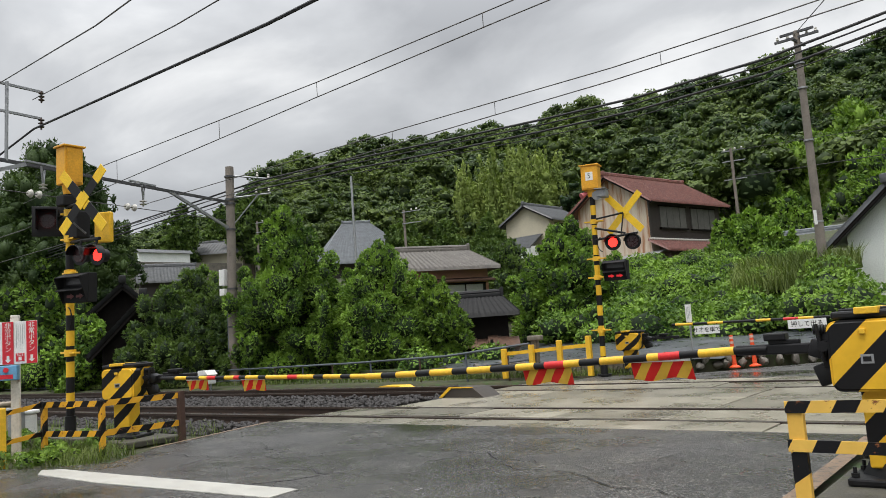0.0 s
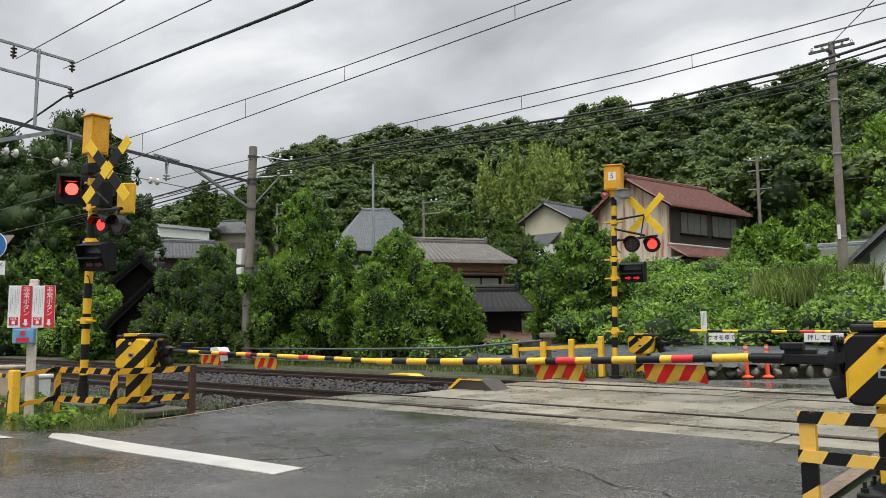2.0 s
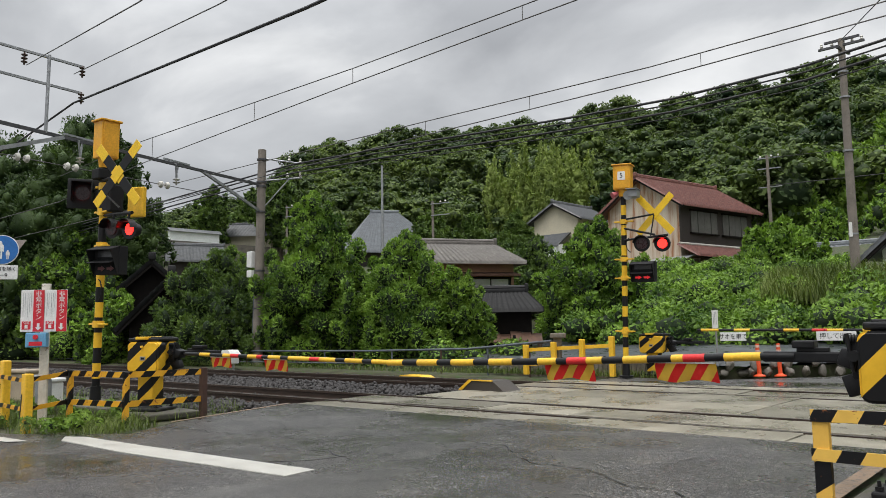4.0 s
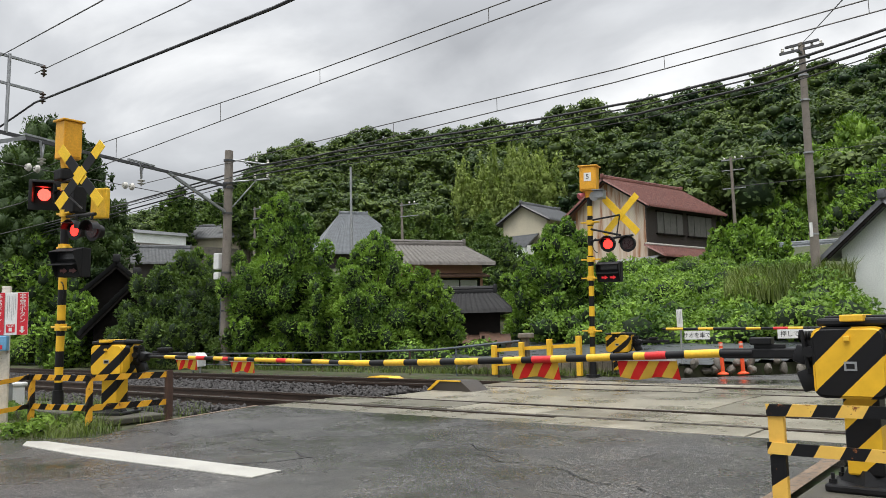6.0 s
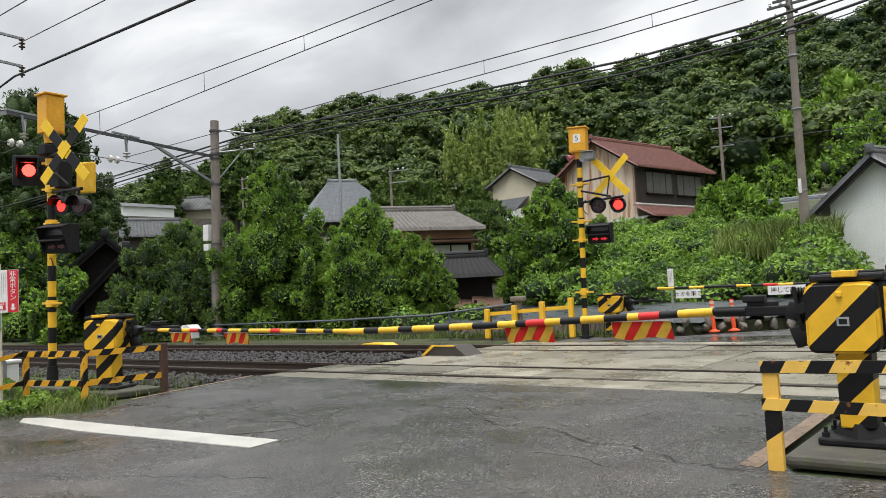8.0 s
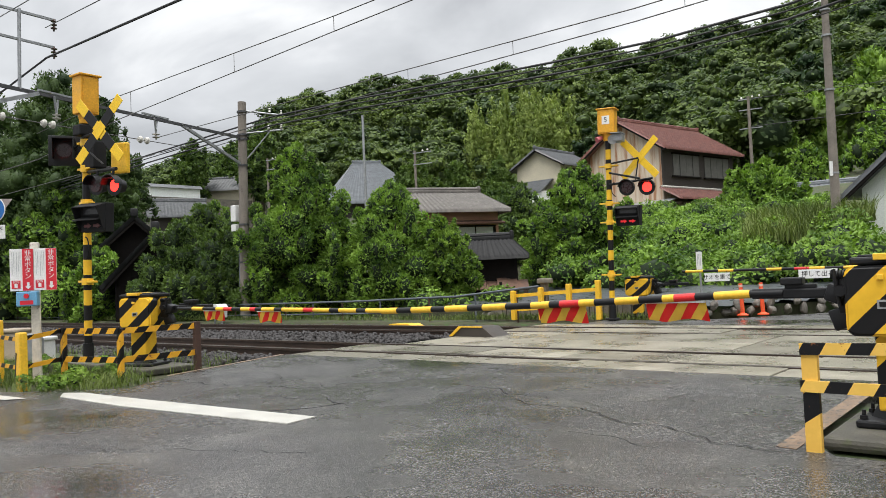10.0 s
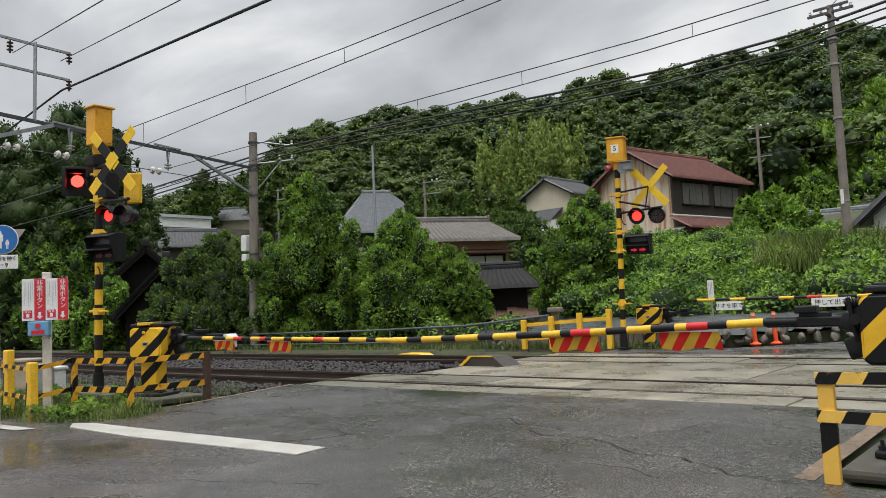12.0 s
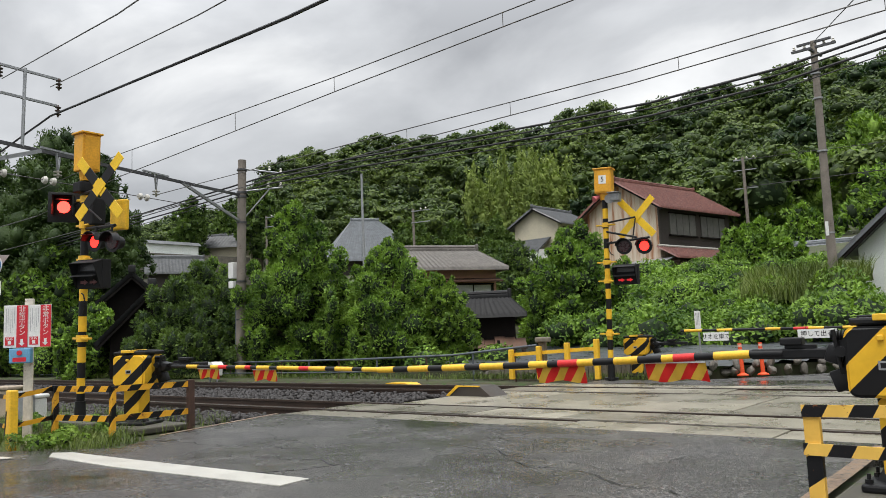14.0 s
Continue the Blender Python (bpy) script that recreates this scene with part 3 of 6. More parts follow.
def tree(x, y, z, h, w, seed, mat, n, size, label, name="tree", category="tree", count=22, base=0.25, **kw):
    t = thing(name, pose(x, y, z), label, category)
    g = random.Random(seed)
    bmt = rod(BM(), (0, 0, -0.3), (0.1, 0, h * 0.55), w * 0.035 + 0.03, w * 0.018 + 0.015, 9)
    for k in range(6):
        a = k * 1.05 + g.uniform(-0.4, 0.4)
        z0 = h * g.uniform(0.15, 0.5)
        rod(bmt, (0.05, 0, z0), (w * 0.33 * math.cos(a), w * 0.33 * math.sin(a), z0 + h * g.uniform(0.15, 0.35)), w * 0.016 + 0.015, 0.012, 6)
    part("trunk", bmt, M_BARK, t)
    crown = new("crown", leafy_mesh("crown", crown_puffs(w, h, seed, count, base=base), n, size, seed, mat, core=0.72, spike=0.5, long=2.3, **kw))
    crown.parent = t
    return t


# the wooded hill: domed crowns with dark gaps between them
hill_rng = random.Random(11)
puffs = []
az = -12.0
while az < 72:
    rr = float(np.interp(az, [0, 20, 45, 53, 62], [126, 138, 158, 165, 190]))
    s = (0.55 if az < 22 else 0.60) if az < 52 else 0.72
    s += hill_rng.uniform(0, 0.03)
    while s < 1.05:
        r = rr * s * hill_rng.uniform(0.985, 1.015)
        a = radians(az + hill_rng.uniform(-1.0, 1.0))
        x, y = -r * math.sin(a), r * math.cos(a)
        R = hill_rng.uniform(2.5, 4.6) * (0.75 + 0.3 * s)
        z = terrain(x, y)
        hh = hill_rng.uniform(3.2, 6.2) + (1.0 if s < 0.97 else -0.6)
        if 29.5 < az < 37.5 and s < 0.72:
            hh = 1.5
        for k in range(15):
            u = (k + 0.5) / 15
            b = k * 2.4 + hill_rng.uniform(-0.5, 0.5)
            q = R * math.sqrt(u) * hill_rng.uniform(0.8, 1.05)
            pr = R * hill_rng.uniform(0.22, 0.40)
            puffs.append((x + q * math.cos(b), y + q * math.sin(b), z + hh - u * R * 0.72 + hill_rng.uniform(-0.4, 0.5), pr, pr, pr * hill_rng.uniform(0.55, 0.8)))
        puffs.append((x, y, z + hh * 0.45, R * 0.8, R * 0.8, hh * 0.4))
        s += hill_rng.uniform(0.034, 0.05)
    az += 2.35
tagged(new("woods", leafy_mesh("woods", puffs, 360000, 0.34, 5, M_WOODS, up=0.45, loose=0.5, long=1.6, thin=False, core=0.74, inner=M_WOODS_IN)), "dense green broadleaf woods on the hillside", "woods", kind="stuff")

# a paler ridge far down the valley, its haze painted into the leaf colour
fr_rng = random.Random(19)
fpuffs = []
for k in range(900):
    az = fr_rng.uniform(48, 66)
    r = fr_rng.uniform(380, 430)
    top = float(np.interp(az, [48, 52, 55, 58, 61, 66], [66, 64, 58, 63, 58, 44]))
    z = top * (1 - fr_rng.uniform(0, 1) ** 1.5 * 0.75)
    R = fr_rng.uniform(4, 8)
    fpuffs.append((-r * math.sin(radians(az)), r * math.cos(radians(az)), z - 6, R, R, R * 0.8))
tagged(new("distant_woods", leafy_mesh("distant_woods", fpuffs, 24000, 0.8, 6, M_FARWOODS, up=0.4, thin=False, core=0.95, inner=M_FARWOODS)), "distant wooded ridge down the valley, haze painted into its pale leaves", "distant hill", kind="backdrop")


# ---------- the crossing's signals ----------
M_BANDS = stripes("yellow_black_bands", (0.78, 0.46, 0.03), BLK, 0.45, (0, 0, 1), share=0.5)
M_BANDS_F = stripes("yellow_black_bands_far", (0.80, 0.48, 0.03), BLK, 0.43, (0, 0, 1), share=0.5)
M_HAZ = stripes("hazard_stripes", YEL, BLK, 0.235, (0.70, 0, -0.70), share=0.5)
M_HAZ_L = stripes("hazard_stripes_side", YEL, BLK, 0.21, (0.60, 0.55, -0.55), share=0.58)
M_HAZ_R = stripes("worn_fence_stripes", (0.80, 0.50, 0.10), BLK, 0.20, (0.8, 0, -0.45), share=0.52, wear=0.09)
M_HAZ_V = stripes("worn_post_stripes", (0.80, 0.48, 0.09), BLK, 0.26, (0.45, 0, -0.62), share=0.6, wear=0.08, shift=0.45)
M_HAZ_O = stripes("rusty_fence_stripes", (0.74, 0.38, 0.03), BLK, 0.17, (0.6, 0.55, -0.5), share=0.52, wear=0.10)
M_APRON = stripes("red_yellow_flag_stripes", (0.68, 0.035, 0.03), (0.72, 0.50, 0.08), 0.13, (0.8, 0, -0.5), share=0.5, rough=0.6)
M_BUCK = surf("crossbuck_yellow", (0.82, 0.52, 0.02), 0.4, vary=0.08, scale=6, bump=0.04)


def word(text, size, mat, parent, m, name="lettering", label=""):
    """Flat raised lettering in the built-in font, lying in its local xy plane."""
    cu = bpy.data.curves.new(name, "FONT")
    cu.body, cu.size, cu.extrude = text, size, 0.0015
    cu.align_x, cu.align_y = "CENTER", "CENTER"
    tmp = new("tmp", cu)
    me = bpy.data.meshes.new_from_object(tmp.evaluated_get(bpy.context.evaluated_depsgraph_get()))
    bpy.data.objects.remove(tmp)
    bpy.data.curves.remove(cu)
    me.name = name
    me.materials.clear()
    me.materials.append(mat)
    ob = new(name, me)
    ob.parent, ob.matrix_basis = parent, m
    return tagged(ob, label)


ADDED_FLAPS = []


def lamp(parent, x, y, z, turn, phase, r=0.085, square=False):
    """A hooded red lamp; an added eyelid flap swings up under the hood to show the always-lit lens."""
    body = BM()
    if square:
        box(body, (0, 0.03, 0), (r * 4.6, 0.02, r * 4.8), bevel=0.006)
        box(body, (0, 0.10, 0), (r * 2.4, 0.14, r * 2.6), bevel=0.02)
        for a, s in (((0, -0.09, r * 1.75), (r * 3.1, 0.22, 0.012)), ((-r * 1.5, -0.09, 0.2 * r), (0.012, 0.22, r * 3.1)), ((r * 1.5, -0.09, 0.2 * r), (0.012, 0.22, r * 3.1))):
            box(body, a, s)
    else:
        rod(body, (0, 0.01, 0), (0, 0.14, 0), r * 1.25, r * 1.0, 18)
        rod(body, (0, 0.0, 0), (0, 0.012, 0), r * 1.6, seg=20)
        arc = [radians(a) for a in range(-85, 86, 17)]
        out = [(r * 1.62 * math.sin(a), 0, r * 1.62 * math.cos(a)) for a in arc] + [(r * 1.52 * math.sin(a), 0, r * 1.52 * math.cos(a)) for a in arc[::-1]]
        face_prism(body, out, (0, -0.12, 0), (0, 0.01, 0))
    lb = part("lamp", body, M_BLACK, parent, "black hooded signal lamp", m=pose(x, y, z, 0, 0, turn))
    lens = BM()
    rod(lens, (0, -0.002, 0), (0, 0.004, 0), r * 0.95, seg=24)
    for i in range(-4, 5):
        for j in range(-4, 5):
            if i * i + j * j < 18:
                rod(lens, (i * r * 0.2, -0.002, j * r * 0.2), (i * r * 0.2, -0.006, j * r * 0.2), r * 0.075, r * 0.04, 6)
    part("lens", lens, M_LAMP_HOT if square else M_LAMP_ON, lb, "glowing red lamp lens", smooth=False)
    # added flap, coloured like an unlit lens, blocks the glow between flashes
    lid = BM()
    rod(lid, (0, -0.003, -r * 1.1), (0, 0.003, -r * 1.1), r * 1.12, seg=24)
    sh = part("shutter", lid, M_LAMP_OFF, lb, "dark red flap added to hide the lit lens", smooth=False, m=pose(0, -0.011, r * 1.12))
    ADDED_FLAPS.append((sh, r * 1.12, phase))
    return lb


def crossbuck(parent, x, y, z, turn, size, banded):
    hub = part("crossbuck", box(BM(), (0, 0.02, 0), (0.09, 0.03, 0.09), bevel=0.006), M_YELLOW, parent, "yellow crossbuck warning sign", m=pose(x, y, z, 0, 0, turn))
    for s in (1, -1):
        n = 5 if banded else 1
        for k in range(n):
            L = size / n
            c = (k - (n - 1) / 2) * L
            ang = 45 * s
            bmx = box(BM(), (0, 0, 0), (L - 0.002, 0.008, 0.15), bevel=0.002)
            m = pose(0, 0.004 * s - 0.012, 0) @ pose(0, 0, 0, 0, ang, 0) @ pose(c, 0, 0)
            part("blade", bmx, M_BUCK if k % 2 == 0 else M_BLACK, hub, smooth=False, m=m)


def bracket(parent, z, r=0.07, w=0.42):
    b = BM()
    box(b, (0, 0, z), (w, 0.1, 0.03), bevel=0.004)
    rod(b, (0, 0, z - 0.05), (0, 0, z + 0.05), r + 0.012, seg=14)
    part("clamp", b, M_YELLOW, parent, "yellow pole clamp")


def signal_pole(x, y, lean, height, bands, label):
    s = thing("crossing_signal", pose(x, y, 0, lean[0], lean[1], 0), label, "crossing signal", "crossing signals")
    p = BM()
    rod(p, (0, 0, 0.3), (0, 0, height), 0.058, seg=16)
    part("pole", p, bands, s, "black and yellow banded pole")
    f = BM()
    rod(f, (0, 0, 0), (0, 0, 0.34), 0.085, 0.075, 16)
    rod(f, (0, 0, 0.02), (0, 0, 0.06), 0.15, seg=16)
    part("foot", f, M_BLACK, s)
    return s


def cabinet(s, z, w, d, h, turn):
    c = part("cabinet", box(BM(), (0, 0, 0), (w, d, h), bevel=0.012), M_ORANGE, s, "amber yellow bell cabinet", m=pose(0, 0, z, 0, 0, turn), smooth=False)
    part("roof", box(BM(), (0, 0, h / 2 + 0.012), (w + 0.06, d + 0.06, 0.03), bevel=0.008), M_ORANGE, c, smooth=False)
    door = part("door", box(BM(), (0, -d / 2 - 0.006, 0), (w - 0.05, 0.012, h - 0.06), bevel=0.004), M_ORANGE, c, smooth=False)
    for zz in (-0.2, 0, 0.2):
        part("hinge", rod(BM(), (-w / 2 + 0.045, -d / 2 - 0.014, zz - 0.025), (-w / 2 + 0.045, -d / 2 - 0.014, zz + 0.025), 0.01, seg=8), M_ORANGE, c)
    part("neck", rod(BM(), (0, 0, -h / 2 - 0.14), (0, 0, -h / 2), 0.09, 0.11, 14), M_ORANGE, c)
    return c


def indicator(s, x, y, z, turn, lit):
    i = part("direction_indicator", box(BM(), (0, 0.08, 0), (0.5, 0.16, 0.42), bevel=0.01), M_RUBBER, s, "black arrow indicator box", m=pose(x, y, z, 0, 0, turn), smooth=False)
    h = BM()
    for zz in (0.19, 0.0):
        face_prism(h, [(-0.23, 0, zz), (0.23, 0, zz), (0.23, -0.16, zz - 0.05), (-0.23, -0.16, zz - 0.05)], (0, 0, 0), (0, 0, 0.01))
    for sx in (-0.24, 0.24):
        face_prism(h, [(sx, 0, 0.2), (sx, -0.16, 0.14), (sx, -0.02, -0.2), (sx, 0, -0.2)], (-0.004, 0, 0), (0.004, 0, 0))
    part("visor", h, M_RUBBER, i, smooth=False)
    part("panel", box(BM(), (0, -0.003, 0.095), (0.36, 0.008, 0.1), bevel=0.002), surf("smoked_panel", (0.06, 0.06, 0.065), 0.25), i, smooth=False)
    for sx in (-1, 1):
        a = [(sx * 0.02, 0, -0.12), (sx * 0.09, 0, -0.08), (sx * 0.09, 0, -0.1), (sx * 0.16, 0, -0.1), (sx * 0.16, 0, -0.14), (sx * 0.09, 0, -0.14), (sx * 0.09, 0, -0.16)]
        if sx > 0:
            a = [(0.18 - p[0], p[1], p[2]) for p in a]
        part("arrow", face_prism(BM(), a, (0, -0.012, 0), (0, -0.004, 0)), lit, i, "red arrow", smooth=False)
    return i


M_ARROW_DIM = glowing("red_arrow_light", (0.8, 0.03, 0.04), 0.28)
M_ARROW_OFF = surf("unlit_arrow", (0.12, 0.03, 0.03), 0.4)

# the signal beside the near barrier
SL = signal_pole(-11.65, 5.56, (0, 1.9), 3.75, M_BANDS, "yellow and black banded crossing signal beside the road")
cabinet(SL, 4.02, 0.28, 0.26, 0.56, 92)
crossbuck(SL, 0.74, -0.16, 3.40, 14, 1.2, True)
lamp(SL, 1.02, -0.1, 2.60, 14, "b", 0.09)
lamp(SL, 0.5, -0.1, 2.64, 14, "a", 0.09)
lamp(SL, -0.72, 0.0, 3.28, 58, "a", 0.098, True)
b = BM()
rod(b, (-0.7, 0.12, 3.3), (0, 0, 3.38), 0.022, seg=8)
rod(b, (0, 0, 2.88), (1.0, -0.06, 2.84), 0.025, seg=8)
rod(b, (0.46, -0.05, 2.86), (0.46, -0.08, 2.7), 0.02, seg=8)
rod(b, (0.92, -0.05, 2.86), (0.92, -0.08, 2.7), 0.02, seg=8)
rod(b, (0, -0.05, 3.40), (0.72, -0.13, 3.40), 0.02, seg=8)
rod(b, (0.1, -0.1, 3.25), (0.75, -0.12, 2.92), 0.013, seg=8)
part("arm", b, M_BLACK, SL, "black lamp arms")
part("bell_housing", box(box(BM(), (0.16, 0.05, 3.12), (0.34, 0.2, 0.4), bevel=0.02), (-0.02, -0.02, 3.5), (0.24, 0.24, 0.16), bevel=0.02), M_RUBBER, SL, smooth=False)
part("back_plate", box(BM(), (0.82, 0.1, 3.02), (0.28, 0.08, 0.44), (0, 0, 22), bevel=0.02), M_YELLOW, SL, smooth=False)
bracket(SL, 2.93, w=0.4)
bracket(SL, 3.32, w=0.4)
bracket(SL, 1.25)
bracket(SL, 2.42, w=0.3)
indicator(SL, 0.42, -0.12, 2.18, 16, M_ARROW_OFF)
fl = BM()
for k in range(12):
    a0, a1 = k / 12 * math.pi, (k + 1) / 12 * math.pi
    rod(fl, (0.07 + 0.1 * math.sin(a0), -0.06, 1.75 - 0.16 * math.cos(a0)), (0.07 + 0.1 * math.sin(a1), -0.06, 1.75 - 0.16 * math.cos(a1)), 0.009, seg=6)
part("cable", fl, M_RUBBER, SL)
single("signal_plinth", box(BM(), (-11.4, 5.5, -0.02), (1.9, 0.8, 0.26), bevel=0.02), M_CONC, "low mossy concrete plinth under the signal", "plinth", kind="structure")

# the signal beyond the tracks
SF = signal_pole(-8.02, 15.1, (0.3, 1.7), 3.95, M_BANDS_F, "yellow and black banded crossing signal beyond the tracks")
fc = cabinet(SF, 4.24, 0.36, 0.3, 0.52, 14)
part("number_plate", box(BM(), (0.0, -0.165, 0.03), (0.16, 0.006, 0.18)), M_WHITE, fc, "white number plate", smooth=False)
word("5", 0.15, M_BLACK, fc, pose(0, -0.17, 0.03, 90, 0, 0))
crossbuck(SF, 0.66, 0.12, 3.42, -4, 1.12, False)
lamp(SF, 0.47, -0.12, 2.80, 12, "d", 0.105)
lamp(SF, 0.92, -0.12, 2.78, 12, "c", 0.105)
b = BM()
rod(b, (0, -0.03, 3.34), (0.66, 0.06, 3.42), 0.02, seg=8)
rod(b, (0, -0.03, 3.16), (0.72, -0.03, 2.98), 0.022, seg=8)
rod(b, (0, -0.03, 2.9), (1.0, -0.03, 2.96), 0.024, seg=8)
rod(b, (0.66, 0.06, 3.4), (0.62, -0.02, 2.96), 0.014, seg=8)
for xx in (0.47, 0.92):
    rod(b, (xx, -0.04, 2.97), (xx, -0.06, 2.86), 0.022, seg=8)
part("arm", b, M_BLACK, SF, "black lamp arms")
part("loudspeaker", rod(rod(BM(), (0.18, -0.05, 3.86), (0.24, -0.26, 3.82), 0.05, 0.10, 14), (0.16, 0.0, 3.87), (0.18, -0.05, 3.86), 0.06, seg=12), M_GALV, SF, "grey horn loudspeaker")
part("camera_hood", box(box(BM(), (0.3, -0.1, 3.86), (0.2, 0.3, 0.16), (0, 0, 14), bevel=0.02), (0.3, -0.14, 3.95), (0.24, 0.36, 0.015), (0, 0, 14)), M_GALV, SF, "grey weatherproof housing", smooth=False)
part("red_horn", rod(BM(), (-0.1, -0.06, 3.92), (-0.17, -0.17, 3.86), 0.04, 0.07, 14), surf("faded_pink_paint", (0.5, 0.13, 0.15), 0.5), SF, "faded red horn")
for zz in (2.5, 2.1, 0.98, 3.3):
    bracket(SF, zz)
indicator(SF, 0.48, -0.12, 2.22, 8, M_ARROW_DIM)
cb = BM()
for k in range(10):
    a0, a1 = k / 10 * 2.6, (k + 1) / 10 * 2.6
    rod(cb, (0.2 + 0.12 * math.cos(a0 + 2), -0.05, 2.8 + 0.16 * math.sin(a0 + 2)), (0.2 + 0.12 * math.cos(a1 + 2), -0.05, 2.8 + 0.16 * math.sin(a1 + 2)), 0.01, seg=6)
part("cable", cb, M_RUBBER, SF)


# ---------- barrier machines and arms ----------
def machine(x, y, s, label, haz, turn=0.0, weight=True):
    """A barrier drive: striped housing on a pedestal; s is the way along x that its arm points."""
    m = thing("barrier_machine", pose(x, y, 0, 0, 0, turn), label, "barrier machine", "barrier machines")
    f = BM()
    box(f, (0, 0, 0.065), (0.44, 0.36, 0.05), bevel=0.015)
    rod(f, (0, 0, 0.08), (0, 0, 0.17), 0.17, 0.12, 4)
    part("foot", f, M_BLACK, m, "black cast foot", smooth=False)
    for bx in (-0.18, 0.18):
        for by in (-0.13, 0.13):
            part("bolt", rod(rod(BM(), (bx, by, 0.08), (bx, by, 0.15), 0.012, seg=8), (bx, by, 0.092), (bx, by, 0.115), 0.024, seg=6), M_BLACK, m, smooth=False)
    part("pedestal", box(BM(), (0, 0, 0.38), (0.20, 0.20, 0.48), bevel=0.012), haz, m, smooth=False)
    part("housing", box(BM(), (0, 0.05, 0.83), (0.38, 0.30, 0.42), bevel=0.02), M_BLACK if s < 0 else haz, m, smooth=False)
    cov = BM()
    prof = []
    w, z0, z1, r = 0.205, 0.605, 1.035, 0.06
    for cx, cz, a0 in ((w - r, z1 - r, 0), (-w + r, z1 - r, 90), (-w + r, z0 + r, 180), (w - r, z0 + r, 270)):
        for k in range(5):
            a = radians(a0 + k * 22.5)
            prof.append((cx + r * math.cos(a), 0, cz + r * math.sin(a)))
    face_prism(cov, prof, (0, -0.20, 0), (0, -0.06, 0))
    bmesh.ops.bevel(cov, geom=[e for e in cov.edges if all(v.co.y < -0.19 for v in e.verts)], offset=0.018, segments=3, affect="EDGES")
    c = part("cover", cov, haz, m, "yellow and black striped cover", m=pose(-0.03 * -s, 0, 0))
    part("name_plate", box(BM(), (0.01, -0.203, 0.80), (0.07, 0.004, 0.055)), M_GALV, c, "small metal name plate", smooth=False)
    part("plate_mark", box(BM(), (0.01, -0.206, 0.80), (0.045, 0.003, 0.03)), M_BLACK, c, smooth=False)
    part("knob", box(BM(), (-0.0, -0.21, 0.965), (0.035, 0.02, 0.035), bevel=0.006), M_YELLOW, c, smooth=False)
    lid = part("lid", box(box(BM(), (0, 0.04, 1.065), (0.42, 0.36, 0.05), bevel=0.015), (0, 0.04, 1.095), (0.34, 0.28, 0.02), bevel=0.008), M_BLACK, m, smooth=False)
    part("lid_band", box(BM(), (0.0, -0.05, 1.088), (0.13, 0.30, 0.042), bevel=0.006), M_YELLOW, lid, "yellow lid band", smooth=False)
    part("side_handle", box(box(BM(), (-s * 0.215, -0.02, 0.72), (0.03, 0.14, 0.03), bevel=0.006), (-s * 0.205, -0.1, 0.82), (0.025, 0.03, 0.36), bevel=0.006), M_YELLOW, m, "yellow side latch", smooth=False)
    piv = BM()
    box(piv, (s * 0.27, 0.05, 0.86), (0.10, 0.10, 0.26), bevel=0.02)
    box(piv, (s * 0.33, 0.05, 0.86), (0.12, 0.14, 0.12), (0, 20, 0), bevel=0.02)
    box(piv, (s * 0.31, 0.05, 0.70), (0.12, 0.08, 0.14), (0, -18, 0), bevel=0.015)
    rod(piv, (s * 0.29, -0.06, 0.88), (s * 0.29, 0.16, 0.88), 0.035, seg=12)
    for k in range(6):
        rod(piv, (s * 0.25 + s * k * 0.018, 0.0, 0.985), (s * 0.25 + s * (k * 0.018 + 0.009), 0.0, 0.985), 0.03, seg=10)
    rod(piv, (s * 0.3, -0.02, 0.78), (s * 0.33, -0.02, 1.02), 0.014, seg=8)
    part("pivot", piv, M_BLACK, m, "black pivot casting")
    hold = BM()
    box(hold, (s * 0.62, 0.05, 0.868), (0.5, 0.055, 0.07), bevel=0.012)
    box(hold, (s * 0.55, 0.05, 0.915), (0.2, 0.04, 0.03), bevel=0.006)
    box(hold, (s * 0.60, 0.05, 0.95), (0.14, 0.10, 0.05), bevel=0.01)
    part("arm_holder", hold, M_BLACK, m, "black arm holder", smooth=False)
    if weight:
        wb = BM()
        box(wb, (-s * 0.46, 0.16, 1.09), (0.50, 0.02, 0.055), bevel=0.003)
        box(wb, (-s * 0.20, 0.16, 0.96), (0.05, 0.02, 0.34), bevel=0.004)
        w_ = part("weight_bar", wb, M_BLACK, m, smooth=False)
        for k in range(3):
            part("hole_bush", rod(BM(), (-s * (0.32 + 0.17 * k), 0.145, 1.09), (-s * (0.32 + 0.17 * k), 0.15, 1.09), 0.009, seg=8), M_WHITE, w_, smooth=False)
        part("counterweight", box(BM(), (-s * 0.41, 0.12, 1.165), (0.135, 0.12, 0.245), bevel=0.012), M_RUBBER, m, "black counterweight block", smooth=False)
    return m


MR = machine(-1.09, 5.53, -1, "yellow and black striped barrier machine on a concrete slab", M_HAZ)
ML = machine(-10.34, 5.72, 1, "yellow and black striped barrier machine beside the signal", M_HAZ_L, turn=24, weight=False)
ML.scale = (1.22, 1.22, 0.95)
MF = machine(-7.68, 15.75, 1, "yellow and black striped barrier machine beyond the tracks", M_HAZ_L, weight=False)
MF.scale = (1.25, 1.2, 0.84)
single("machine_slab", box(box(BM(), (-0.95, 5.5, 0.0), (0.95, 1.0, 0.08), bevel=0.03), (-10.15, 5.75, 0.0), (0.9, 0.8, 0.08), bevel=0.02), M_CONC, "mossy concrete slabs under the barrier machines", "slab", kind="structure")


